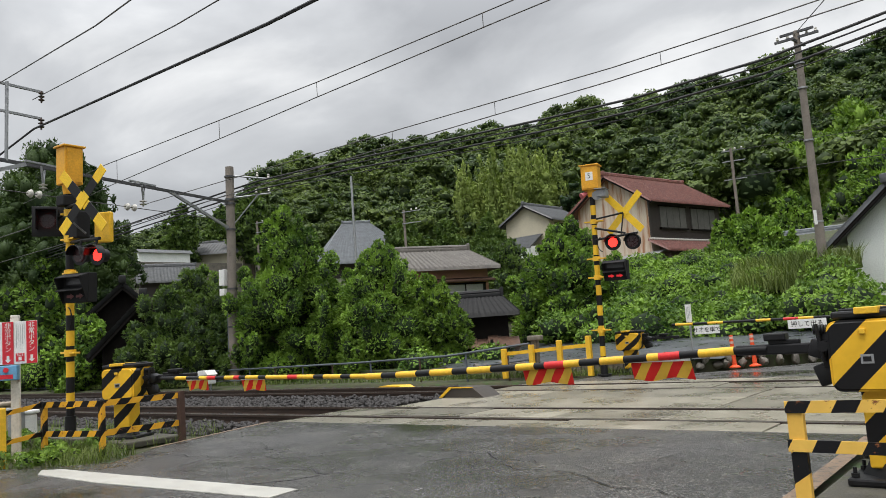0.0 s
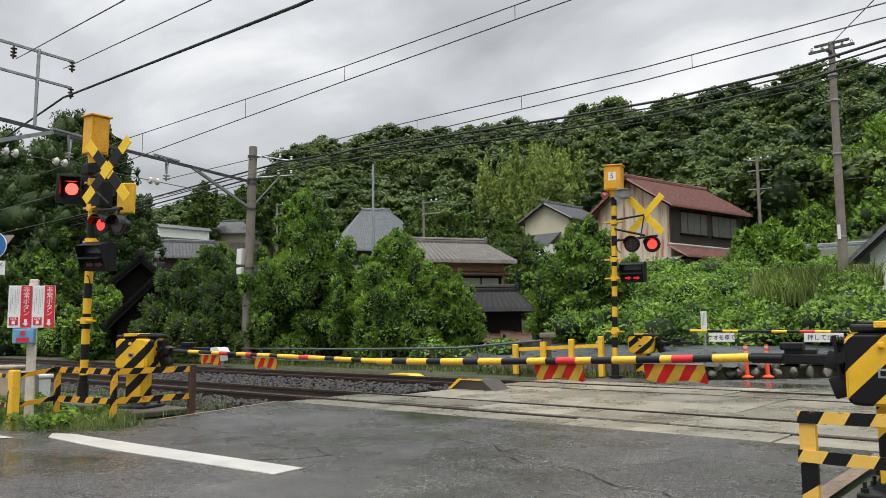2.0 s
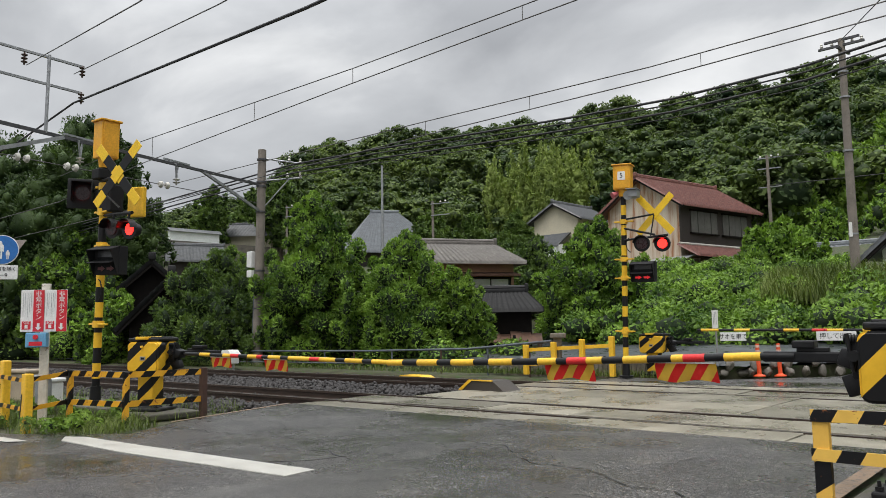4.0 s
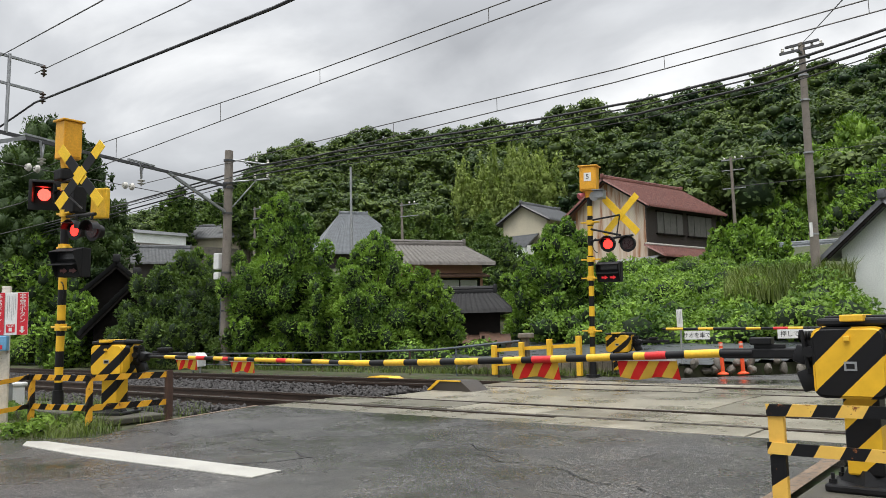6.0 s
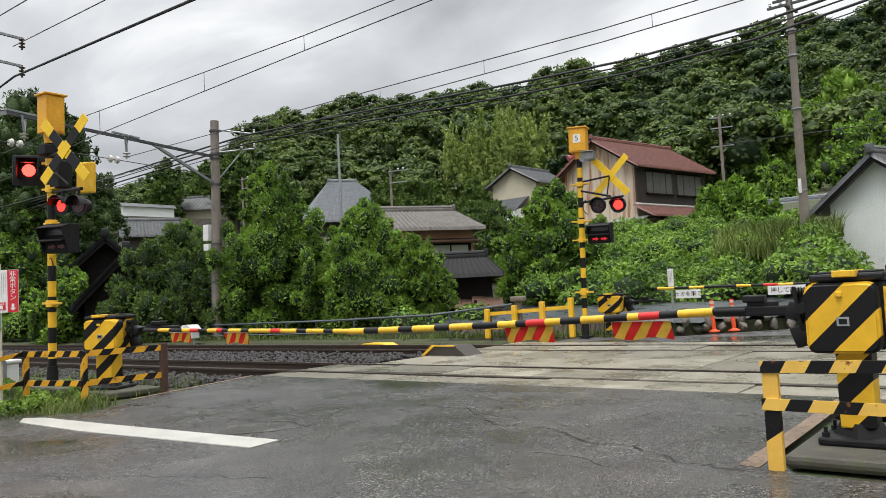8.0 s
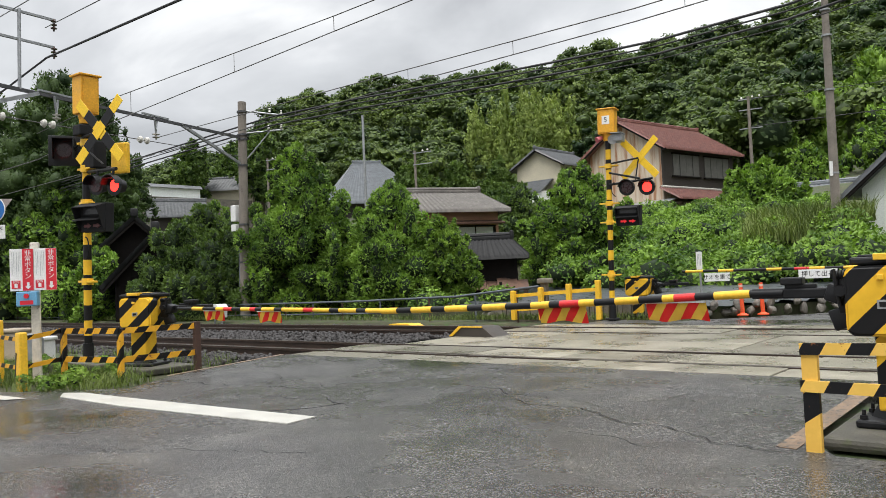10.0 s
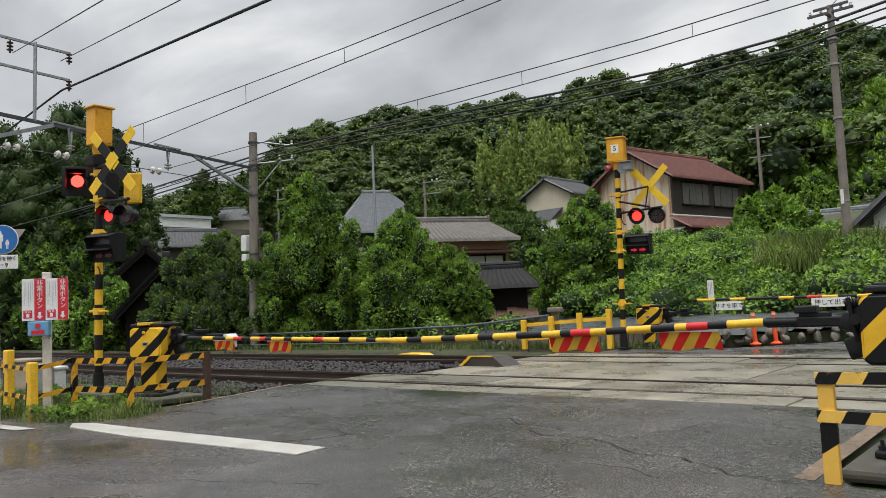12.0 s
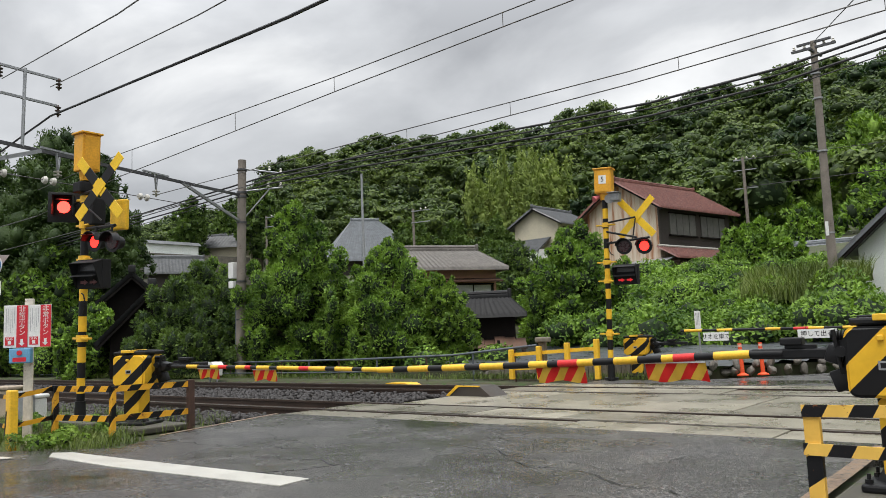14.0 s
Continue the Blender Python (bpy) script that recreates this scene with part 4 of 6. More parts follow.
def arm(y, ends, z_at, colours, label, r=0.028):
    """A barrier arm of coloured sleeves between the given places along x."""
    a = thing("boom_barrier", pose(ends[0], y, 0), label, "boom barrier", "boom barriers")
    mats = {"y": M_YELLOW, "k": M_BLACK, "r": M_RED, "w": M_WHITE}
    for x0, x1, c in zip(ends, ends[1:], colours):
        d = 0.002 if c in "yr" else 0.0
        bm = rod(BM(), (x0 - ends[0], 0, z_at(x0)), (x1 - ends[0], 0, z_at(x1)), r + d, seg=14)
        part("band", bm, mats[c], a)
    return a


def z_right(x):
    return 0.772 + 0.098 * min(1.0, (x + 5.55) / 3.6) - 0.012 * math.sin(min(1, (x + 5.55) / 3.6) * math.pi)


def z_left(x):
    return 0.772 + 0.05 * (-5.57 - x) / 3.4


arm(5.57, [-1.75, -1.97, -2.22, -2.36, -2.52, -2.61, -2.8, -3.0, -3.18, -3.32, -3.5, -3.6, -3.78, -4.04, -4.29, -4.46, -4.72, -4.89, -5.14, -5.33, -5.54],
    z_right, "kykrykykyrkykykykyky"[:20], "yellow, black and red banded barrier arm, lowered")
arm(5.63, [-5.57, -5.82, -5.96, -6.22, -6.37, -6.63, -6.79, -7.16, -7.3, -7.53, -7.65, -7.75, -7.93, -8.11, -8.28, -8.44, -8.72, -8.96, -9.3],
    z_left, "ykykyrykykrykrykyk", "yellow, black and red banded barrier arm, lowered, beside the signal", 0.022)
arm(15.75, [-6.7, -6.62, -6.25, -5.94, -5.63, -5.34, -4.99, -4.71, -4.48, -4.21, -3.94, -3.62, -3.21, -2.43, -1.87, -1.25, -0.5, 0.4],
    lambda x: 0.985 - 0.012 * (x + 6.9), "kykykkykrykykykyk", "yellow and black banded barrier arm beyond the tracks, lowered", 0.026)


def apron(x0, x1, y, ztop, h, seed):
    """A striped flag of cloth hanging from an arm, with waves."""
    a = thing("barrier_flag", pose(0, 0, 0), "red and yellow striped cloth flag hanging from the barrier arm", "flag", "barrier flags")
    g = random.Random(seed)
    n, k = 14, 5
    top = BM()
    ph = g.uniform(0, 6)
    vs = [[top.verts.new((x0 + (x1 - x0) * i / n + 0.02 * j / k, y + 0.012 * (j / k) * math.sin(i * 1.1 + ph) + 0.01 * (j / k), ztop - h * j / k - 0.012 * math.sin(i * 0.55 + ph) * j / k)) for i in range(n + 1)] for j in range(k + 1)]
    for j in range(k):
        for i in range(n):
            top.faces.new((vs[j][i], vs[j][i + 1], vs[j + 1][i + 1], vs[j + 1][i]))
    bmesh.ops.solidify(top, geom=top.faces[:], thickness=0.004)
    part("cloth", top, M_APRON, a)
    part("hem", box(BM(), ((x0 + x1) / 2, y - 0.004, ztop - 0.004), (x1 - x0, 0.008, 0.018), bevel=0.002), M_WHITE, a, "pale hem", smooth=False)
    tie = BM()
    for f in (0.08, 0.38, 0.66, 0.94):
        xx = x0 + (x1 - x0) * f
        rod(tie, (xx, y, ztop), (xx, y, ztop + 0.03), 0.006, seg=6)
    part("tie", tie, M_RUBBER, a)


apron(-3.73, -3.27, 5.57, 0.815, 0.145, 1)
apron(-2.755, -2.29, 5.57, 0.825, 0.14, 2)
apron(-7.63, -7.2, 5.63, 0.785, 0.13, 3)
apron(-8.73, -8.29, 5.63, 0.80, 0.125, 4)

# signs hanging on the far arm
for x0, x1, txt in ((-6.22, -5.70, "サオを車で"), (-4.40, -3.72, "押して出る")):
    sg = thing("arm_sign", pose((x0 + x1) / 2, 15.71, 0.845), "white cloth notice hanging from the far barrier arm", "sign", "arm signs")
    part("board", box(BM(), (0, 0, 0), (x1 - x0, 0.008, 0.17), bevel=0.002), M_WHITE, sg, smooth=False)
    word(txt, 0.115, M_BLACK, sg, pose(0, -0.006, -0.005, 90, 0, 0))
    for dx in (-0.2, 0.2):
        part("tie", rod(BM(), (dx, 0.01, 0.08), (dx, 0.02, 0.13), 0.006, seg=6), M_RUBBER, sg)


# ---------- fences ----------
def flat_bar(bm, a, b, w, t):
    """A flat bar from a to b, its wide side upright."""
    a, b = Vector(a), Vector(b)
    d = b - a
    m = Matrix.Translation((a + b) / 2) @ d.to_track_quat("X", "Z").to_matrix().to_4x4() @ Matrix.Diagonal((d.length, t, w, 1))
    bmesh.ops.create_cube(bm, size=1, matrix=m)
    return bm


FR = thing("guard_fence", pose(-1.4, 4.75, 0), "yellow and black striped steel guard fence with rust", "fence", "guard fences")
part("post", box(BM(), (0, 0.03, 0.3), (0.085, 0.05, 0.62), bevel=0.004), M_HAZ_V, FR, smooth=False)
part("post", box(BM(), (0.94, 0.03, 0.37), (0.09, 0.05, 0.86), bevel=0.004), M_HAZ_V, FR, smooth=False)
part("rail", flat_bar(BM(), (-0.045, 0, 0.582), (0.99, 0.0, 0.60), 0.066, 0.012), M_HAZ_R, FR, smooth=False)
part("rail", flat_bar(BM(), (-0.05, 0, 0.372), (1.5, 0.0, 0.36), 0.066, 0.012), M_HAZ_R, FR, smooth=False)
part("rail", flat_bar(BM(), (0.88, 0, 0.745), (2.6, 0.0, 0.75), 0.07, 0.012), M_HAZ_R, FR, smooth=False)
part("post", box(BM(), (2.2, 0.03, 0.37), (0.09, 0.05, 0.86), bevel=0.004), M_HAZ_V, FR, smooth=False)
part("rail", flat_bar(BM(), (1.5, 0, 0.36), (2.6, 0.0, 0.36), 0.066, 0.012), M_HAZ_R, FR, smooth=False)

FL = thing("guard_fence", pose(-9.52, 6.03, 0), "rusty yellow and black striped guard fence beside the signal", "fence", "guard fences")
M_RUSTPOST = surf("rusty_dark_post", (0.06, 0.03, 0.02), 0.8, vary=0.4, scale=8, bump=0.3)
part("post", box(BM(), (0, 0, 0.3), (0.08, 0.08, 0.66), bevel=0.006), M_RUSTPOST, FL, "dark rusty post", smooth=False)
part("post", box(BM(), (0.03, -1.10, 0.28), (0.075, 0.06, 0.68), bevel=0.006), M_HAZ_O, FL, smooth=False)
part("post", box(BM(), (-0.80, -1.42, 0.28), (0.075, 0.06, 0.7), bevel=0.006), M_HAZ_O, FL, smooth=False)
for zz, k in ((0.575, 1), (0.215, 0)):
    part("rail", flat_bar(BM(), (0, -0.03, zz), (0.03, -1.14, zz + 0.015), 0.075, 0.014), M_HAZ_O, FL, smooth=False)
    part("rail", flat_bar(BM(), (0.05, -1.13, zz + 0.015), (-0.84, -1.46, zz + 0.035), 0.07, 0.014), M_HAZ_O, FL, smooth=False)
    part("rail", flat_bar(BM(), (-0.80, -1.46, zz + 0.035), (-0.56, -2.06, zz - 0.02 * k), 0.055, 0.012), M_HAZ_O, FL, smooth=False)
    part("rail", flat_bar(BM(), (-0.56, -2.06, zz - 0.02 * k), (-1.9, -1.95, zz + 0.01), 0.05, 0.012), M_HAZ_O, FL, smooth=False)
YP = thing("fence_post", pose(-10.06, 3.99, 0), "yellow painted post with worn black stripes", "post", "yellow posts")
part("shaft", box(BM(), (0, 0, 0.28), (0.13, 0.1, 0.72), bevel=0.015), M_YELLOW, YP, smooth=False)
part("stripe_tape", box(BM(), (-0.052, -0.051, 0.2), (0.028, 0.004, 0.4), (0, 8, 0)), M_BLACK, YP, smooth=False)
copy_thing(YP, Matrix.Translation((-11.05, 4.1, 0)) @ Matrix.Diagonal((1, 1, 1.22, 1)))

YF = thing("guard_fence", pose(-10.45, 14.95, 0), "bright yellow timber guard fence beyond the tracks", "fence", "guard fences")
for k, dx in enumerate((0.0, 0.72, 1.42, 2.12)):
    part("post", box(BM(), (dx, 0.05 * k, 0.36 + 0.03 * k), (0.115, 0.1, 0.68 + 0.06 * k), bevel=0.015), M_YELLOW, YF, smooth=False)
for zz in (0.58, 0.26):
    part("rail", flat_bar(BM(), (0, 0.08, zz), (2.12, 0.22, zz + 0.1), 0.08, 0.04), M_YELLOW, YF, smooth=False)

# pipe railing beside the far track
PR = thing("pipe_railing", pose(0, 0, 0), "weathered blue-grey steel pipe railing beside the track", "railing")
M_PIPE = surf("weathered_blue_grey_pipe", (0.11, 0.125, 0.145), 0.6, 0.3, vary=0.35, scale=5, bump=0.1, dirt=(0.12, 0.05, 0.03), dirt_at=0.62)
ptsr = [(-9.9, 15.2, 0.78), (-12.6, 15.5, 0.58), (-16.5, 15.8, 0.50), (-22, 16.0, 0.46), (-31, 16.0, 0.40), (-44, 15.9, 0.38)]
for a, b in zip(ptsr, ptsr[1:]):
    part("pipe", rod(BM(), a, b, 0.028, seg=8), M_PIPE, PR)
    part("pipe", rod(BM(), (a[0], a[1], a[2] - 0.36), (b[0], b[1], b[2] - 0.36), 0.022, seg=8), M_PIPE, PR)
    n = max(2, int((a[0] - b[0]) / 1.35))
    for k in range(n):
        u = (k + 0.5) / n
        x, y, z = (a[i] + (b[i] - a[i]) * u for i in range(3))
        part("post", rod(BM(), (x, y, -0.1), (x, y, z + 0.01), 0.024, seg=8), M_PIPE if k % 2 else M_RUSTPOST, PR)
part("end_post", box(box(BM(), (-9.75, 15.2, 0.42), (0.14, 0.14, 0.9), bevel=0.01), (-9.7, 15.15, 0.9), (0.36, 0.16, 0.12), bevel=0.03), M_WOOD, PR, "thick weathered end post", smooth=False)


# ---------- houses ----------
def tile_slope(L, S, tile, row):
    """One slope of a tiled roof as a rippled, stepped sheet: u along the ridge, v down the slope."""
    nu, nv = max(2, int(L / tile)), max(2, int(S / row))
    us = np.linspace(-L / 2, L / 2, nu * 4 + 1)
    ripple = 0.022 * np.maximum(0, np.cos(2 * np.pi * np.arange(nu * 4 + 1) / 4.0)) + 0.01 * np.cos(2 * np.pi * np.arange(nu * 4 + 1) / 4.0)
    vs, hs = [], []
    for j in range(nv):
        vs += [S * j / nv, S * (j + 1) / nv - 0.005]
        hs += [0.0, 0.028]
    V, U = np.meshgrid(vs, us, indexing="ij")
    Hh = np.array(hs)[:, None] + ripple[None]
    return np.stack([U, V, Hh], -1)


def roof_mesh(name, L, W, rise, over, tile, mat, sides=(1, -1), hip=0.0):
    """A gable roof: both tiled slopes, their undersides, and a ridge roll, as one mesh."""
    verts, faces, base = [], [], 0
    half = W / 2 + over
    fall = rise * half / (W / 2)
    S = math.hypot(half, fall)
    for s in sides:
        g = tile_slope(L, S, tile, tile * 0.95)
        u, v, h = g[..., 0], g[..., 1], g[..., 2]
        if hip:
            u = u * (1 - hip * (1 - v / S))
        cy, sz = half / S, fall / S
        P = np.stack([u, s * (v * cy) + s * h * sz, rise - v * sz + h * cy], -1)
        for off in (0.03, -0.09):
            Q = P + np.array([0, s * sz * off, cy * off]) if off > 0 else np.stack([u, s * v * cy + s * off * sz, rise - v * sz + off * cy], -1)
            nv, nu = Q.shape[:2]
            verts.append(Q.reshape(-1, 3))
            idx = np.arange(nv * nu).reshape(nv, nu) + base
            faces.append(np.stack([idx[:-1, :-1], idx[:-1, 1:], idx[1:, 1:], idx[1:, :-1]], -1).reshape(-1, 4))
            base += nv * nu
        top, low = base - 2 * nv * nu, base - nv * nu
        rim = [np.arange(nu), np.arange(nu) + (nv - 1) * nu, np.arange(nv) * nu, np.arange(nv) * nu + nu - 1]
        for r in rim:
            faces.append(np.stack([r[:-1] + top, r[1:] + top, r[1:] + low, r[:-1] + low], -1))
    return raw_mesh(name, np.concatenate(verts), np.concatenate(faces), [mat])


def house(name, m, L, W, wall_h, rise, wall, roof, label, over=0.5, tile=0.27, gable_over=0.35, windows=(), hip=0.0, second=None, verge=M_DARKWOOD):
    """A gabled building, ridge along its x; windows: (side, along, height, width, tall)."""
    h = thing(name, m, label, "building" if name != "house" else "house")
    w = BM()
    box(w, (0, 0, wall_h / 2 - 0.3), (L, W, wall_h + 0.6))
    if not hip:
        face_prism(w, [(0, -W / 2, wall_h), (0, W / 2, wall_h), (0, 0, wall_h + rise - 0.05)], (-L / 2, 0, 0), (L / 2, 0, 0))
    part("wall", w, wall, h, smooth=False)
    rf = new("roof", roof_mesh("roof", L + 2 * gable_over, W, rise, over, tile, roof, hip=hip))
    rf.parent = h
    rf.matrix_basis = pose(0, 0, wall_h + 0.06)
    rl = (L + 2 * gable_over) * (1 - hip)
    if hip:
        le, ye, ze = (L + 2 * gable_over) / 2, W / 2 + over, wall_h + 0.06 - rise * over / (W / 2)
        for e in (-1, 1):
            part("hip_end", face_prism(BM(), [(e * le, -ye, ze), (e * le, ye, ze), (e * rl / 2, 0, wall_h + rise + 0.06)], (0, 0, -0.1), (0, 0, 0.0)), roof, h, smooth=False)
    rb = BM()
    box(rb, (0, 0, wall_h + rise + 0.14), (rl, 0.24, 0.16), bevel=0.03)
    rod(rb, (-rl / 2 - 0.02, 0, wall_h + rise + 0.26), (rl / 2 + 0.02, 0, wall_h + rise + 0.26), 0.09, seg=8)
    box(rb, (-rl / 2, 0, wall_h + rise + 0.24), (0.14, 0.3, 0.34), bevel=0.05)
    box(rb, (rl / 2, 0, wall_h + rise + 0.24), (0.14, 0.3, 0.34), bevel=0.05)
    part("ridge_tiles", rb, roof, h)
    if not hip:
        half = W / 2 + over
        fall = rise * half / (W / 2)
        for e in (-1, 1):
            vb = BM()
            for s in (-1, 1):
                flat_bar(vb, (e * (L / 2 + gable_over - 0.05), 0, wall_h + rise - 0.08), (e * (L / 2 + gable_over - 0.05), s * (half - 0.02), wall_h + rise - fall - 0.08), 0.18, 0.05)
            part("verge_board", vb, verge, h, smooth=False)
    for side, along, zz, ww, hh in windows:
        if side in "+-":
            s = 1 if side == "+" else -1
            mw = pose(along, s * (W / 2 + 0.01), zz, 0, 0, 0 if s < 0 else 180)
        else:
            s = 1 if side == "e" else -1
            mw = pose(s * (L / 2 + 0.01), along, zz, 0, 0, 90 * s)
        fr = BM()
        for a, b in (((0, 0, hh / 2), (ww + 0.1, 0.09, 0.06)), ((0, 0, -hh / 2), (ww + 0.14, 0.12, 0.06)), ((-ww / 2, 0, 0), (0.06, 0.09, hh)), ((ww / 2, 0, 0), (0.06, 0.09, hh)), ((0, -0.005, 0), (0.05, 0.08, hh))):
            box(fr, a, b)
        win = part("window", fr, M_DARKWOOD, h, "dark framed window", smooth=False, m=mw)
        for sx in (-1, 1):
            part("pane", box(BM(), (sx * ww / 4, 0.0, 0), (ww / 2 - 0.06, 0.02, hh - 0.08)), M_GLASS, win, smooth=False)
    return h


M_ROOF_G = surf("grey_clay_tiles", (0.10, 0.105, 0.11), 0.45, vary=0.3, scale=2.5, fine=25, bump=0.3, dirt=(0.17, 0.17, 0.165), dirt_at=0.6)
M_ROOF_T = surf("pale_grey_temple_tiles", (0.165, 0.18, 0.195), 0.42, vary=0.2, scale=2.5, fine=25, bump=0.3)
M_ROOF_B = surf("brown_grey_tiles", (0.13, 0.118, 0.105), 0.5, vary=0.3, scale=3, fine=25, bump=0.3, dirt=(0.28, 0.26, 0.24), dirt_at=0.6)
M_ROOF_D = surf("wet_dark_tiles", (0.022, 0.022, 0.023), 0.58, vary=0.4, scale=3.5, fine=25, bump=0.3, dirt=(0.30, 0.30, 0.29), dirt_at=0.70, spec=0.22)
M_ROOF_R = surf("red_brown_tiles", (0.17, 0.068, 0.055), 0.5, vary=0.45, scale=5, fine=14, bump=0.4, dirt=(0.30, 0.17, 0.14), dirt_at=0.56, spec=0.35)
M_WALL_W = surf("white_painted_render", (0.80, 0.83, 0.80), 0.75, vary=0.05, scale=0.8, fine=20, bump=0.15, dirt=(0.60, 0.63, 0.60), dirt_at=0.62)
M_WALL_P = surf("peach_render", (0.50, 0.27, 0.18), 0.8, vary=0.1, scale=1.5, fine=20, bump=0.15)
M_WALL_C = surf("cream_render", (0.55, 0.50, 0.38), 0.8, vary=0.08, scale=1.2, fine=20, bump=0.15, dirt=(0.42, 0.38, 0.30), dirt_at=0.62)
M_WALL_D = surf("dark_brown_boards", (0.045, 0.036, 0.032), 0.7, vary=0.2, scale=3, fine=30, bump=0.3)


def rusty_sheet():
    m, n, l, b = node_mat("rusty_pale_sheet_cladding")
    tc = n.new("ShaderNodeTexCoord")
    mp = n.new("ShaderNodeMapping")
    mp.inputs["Scale"].default_value = (3.5, 3.5, 0.35)
    l.new(tc.outputs["Object"], mp.inputs["Vector"])
    t = n.new("ShaderNodeTexNoise")
    t.inputs["Scale"].default_value, t.inputs["Detail"].default_value = 1.0, 8
    l.new(mp.outputs[0], t.inputs["Vector"])
    col = ramp_node(n, l, t.outputs["Fac"], [(0.4, (0.60, 0.52, 0.42)), (0.54, (0.52, 0.40, 0.30)), (0.66, (0.33, 0.15, 0.07))])
    l.new(col, b.inputs["Base Color"])
    b.inputs["Roughness"].default_value = 0.7
    wv = n.new("ShaderNodeTexWave")
    wv.inputs["Scale"].default_value = 3.0
    wv.bands_direction = "DIAGONAL"
    l.new(tc.outputs["Object"], wv.inputs["Vector"])
    bump_on(n, l, b, wv.outputs["Fac"], 0.3, 0.02)
    return m


M_RUSTWALL = rusty_sheet()
# two-storey house with red roof
RH_L, RH_W, RH_H = 8.38, 6.2, 6.45
RH = house("house", pose(-23.94, 54.27, 3.0, 0, 0, 77.9), RH_L, RH_W, RH_H, 1.95, M_RUSTWALL, M_ROOF_R, "two-storey house with red tiled roof and rusty pale cladding", over=0.75, gable_over=0.6)
part("side_cladding", box(BM(), (0, -RH_W / 2 - 0.04, RH_H - 1.55), (RH_L + 0.1, 0.1, 3.1)), M_WALL_D, RH, "dark brown boarded upper wall", smooth=False)
for k in range(22):
    part("cladding_board", box(BM(), (0, -RH_W / 2 - 0.095, RH_H - 3.05 + k * 0.14), (RH_L + 0.1, 0.015, 0.128), (4, 0, 0)), M_WALL_D, RH, smooth=False)
lr = new("lower_roof", roof_mesh("lower_roof", RH_L + 1.0, 3.0, 0.8, 0.15, 0.27, M_ROOF_R, sides=(-1,)))
lr.parent, lr.matrix_basis = RH, pose(0.2, -RH_W / 2 + 0.05, RH_H - 3.75)
part("lower_roof_cap", rod(BM(), (-RH_L / 2 - 0.3, -RH_W / 2 - 0.12, RH_H - 2.93), (RH_L / 2 + 0.7, -RH_W / 2 - 0.12, RH_H - 2.93), 0.09, seg=8), M_CERAMIC, RH, "pale mortar line at the top of the lower roof")
part("lower_wall", box(BM(), (0.4, -RH_W / 2 - 0.5, RH_H / 2 - 2.1), (RH_L - 0.6, 0.9, RH_H - 3.7)), surf("brown_tiled_wall", (0.16, 0.105, 0.08), 0.6, vary=0.2, scale=4), RH, "brown lower wall", smooth=False)
M_SHUT = surf("grey_brown_shutters", (0.12, 0.115, 0.105), 0.6)
for wx, n in ((-RH_L * 0.2, 4), (RH_L * 0.24, 4)):
    fr = part("window", box(box(BM(), (wx, -RH_W / 2 - 0.16, RH_H - 0.62), (3.1, 0.14, 0.09)), (wx, -RH_W / 2 - 0.18, RH_H - 2.18), (3.2, 0.2, 0.09)), M_DARKWOOD, RH, "dark framed shuttered window", smooth=False)
    for k in range(n):
        part("shutter_panel", box(BM(), (wx - 1.12 + k * 0.75, -RH_W / 2 - 0.14 - 0.02 * (k % 2), RH_H - 1.4), (0.71, 0.06, 1.48), bevel=0.015), M_SHUT, fr, "grey window shutter", smooth=False)
for wx in (-0.6, 1.9):
    part("pane", box(BM(), (wx, -RH_W / 2 - 0.97, RH_H - 5.0), (1.9, 0.05, 1.5)), M_GLASS, RH, "ground floor window", smooth=False)
    part("frame", box(box(box(BM(), (wx, -RH_W / 2 - 1.0, RH_H - 5.0), (0.07, 0.06, 1.5)), (wx - 0.95, -RH_W / 2 - 1.0, RH_H - 5.0), (0.07, 0.06, 1.5)), (wx + 0.95, -RH_W / 2 - 1.0, RH_H - 5.0), (0.07, 0.06, 1.5)), M_DARKWOOD, RH, smooth=False)
part("porch_roof", box(BM(), (-RH_L / 2 - 0.5, -RH_W / 2 + 0.6, RH_H - 3.95), (1.3, 3.2, 0.05), (0, -16, 0)), M_GALV, RH, "grey sheet porch roof", smooth=False)

PH = house("house", pose(-23.82, 28.38, 0.6, 0, 0, 57.9), 4.27, 4.4, 3.63, 0.8, M_WALL_P, M_ROOF_B, "peach rendered house with a brown-grey tiled roof", over=0.75, gable_over=0.35, hip=0.16, tile=0.22,
      windows=(("-", 1.0, 2.28, 1.9, 0.95), ("-", -1.4, 2.28, 1.6, 0.95)))
part("canopy", box(BM(), (0.4, -2.55, 2.91), (3.6, 0.7, 0.07), (12, 0, 0)), surf("brown_sheet_canopy", (0.10, 0.055, 0.04), 0.5), PH, "brown sheet canopy over the windows", smooth=False)
part("curtain", box(BM(), (1.0, -2.2, 2.28), (1.7, 0.05, 0.85)), M_WHITE, PH, "pale curtains behind the window", smooth=False)
DH = house("shed", pose(-17.39, 23.06, -0.1, 0, 0, 36.9), 2.45, 3.2, 1.91, 0.5, M_DARKWOOD, M_ROOF_D, "old dark wooden shed with a wet black tiled roof", over=0.5, gable_over=0.4, tile=0.2, hip=0.3)
M_BOARD = surf("sun_bleached_boards", (0.16, 0.12, 0.09), 0.8, vary=0.4, scale=5, fine=40)
for k in range(5):
    part("wall_board", box(BM(), (-1.0 + 0.62 * k, -1.62, 0.55 + 0.1 * (k % 2)), (0.16, 0.03, 0.8)), M_BOARD, DH, "bleached loose board", smooth=False)
pr = BM()
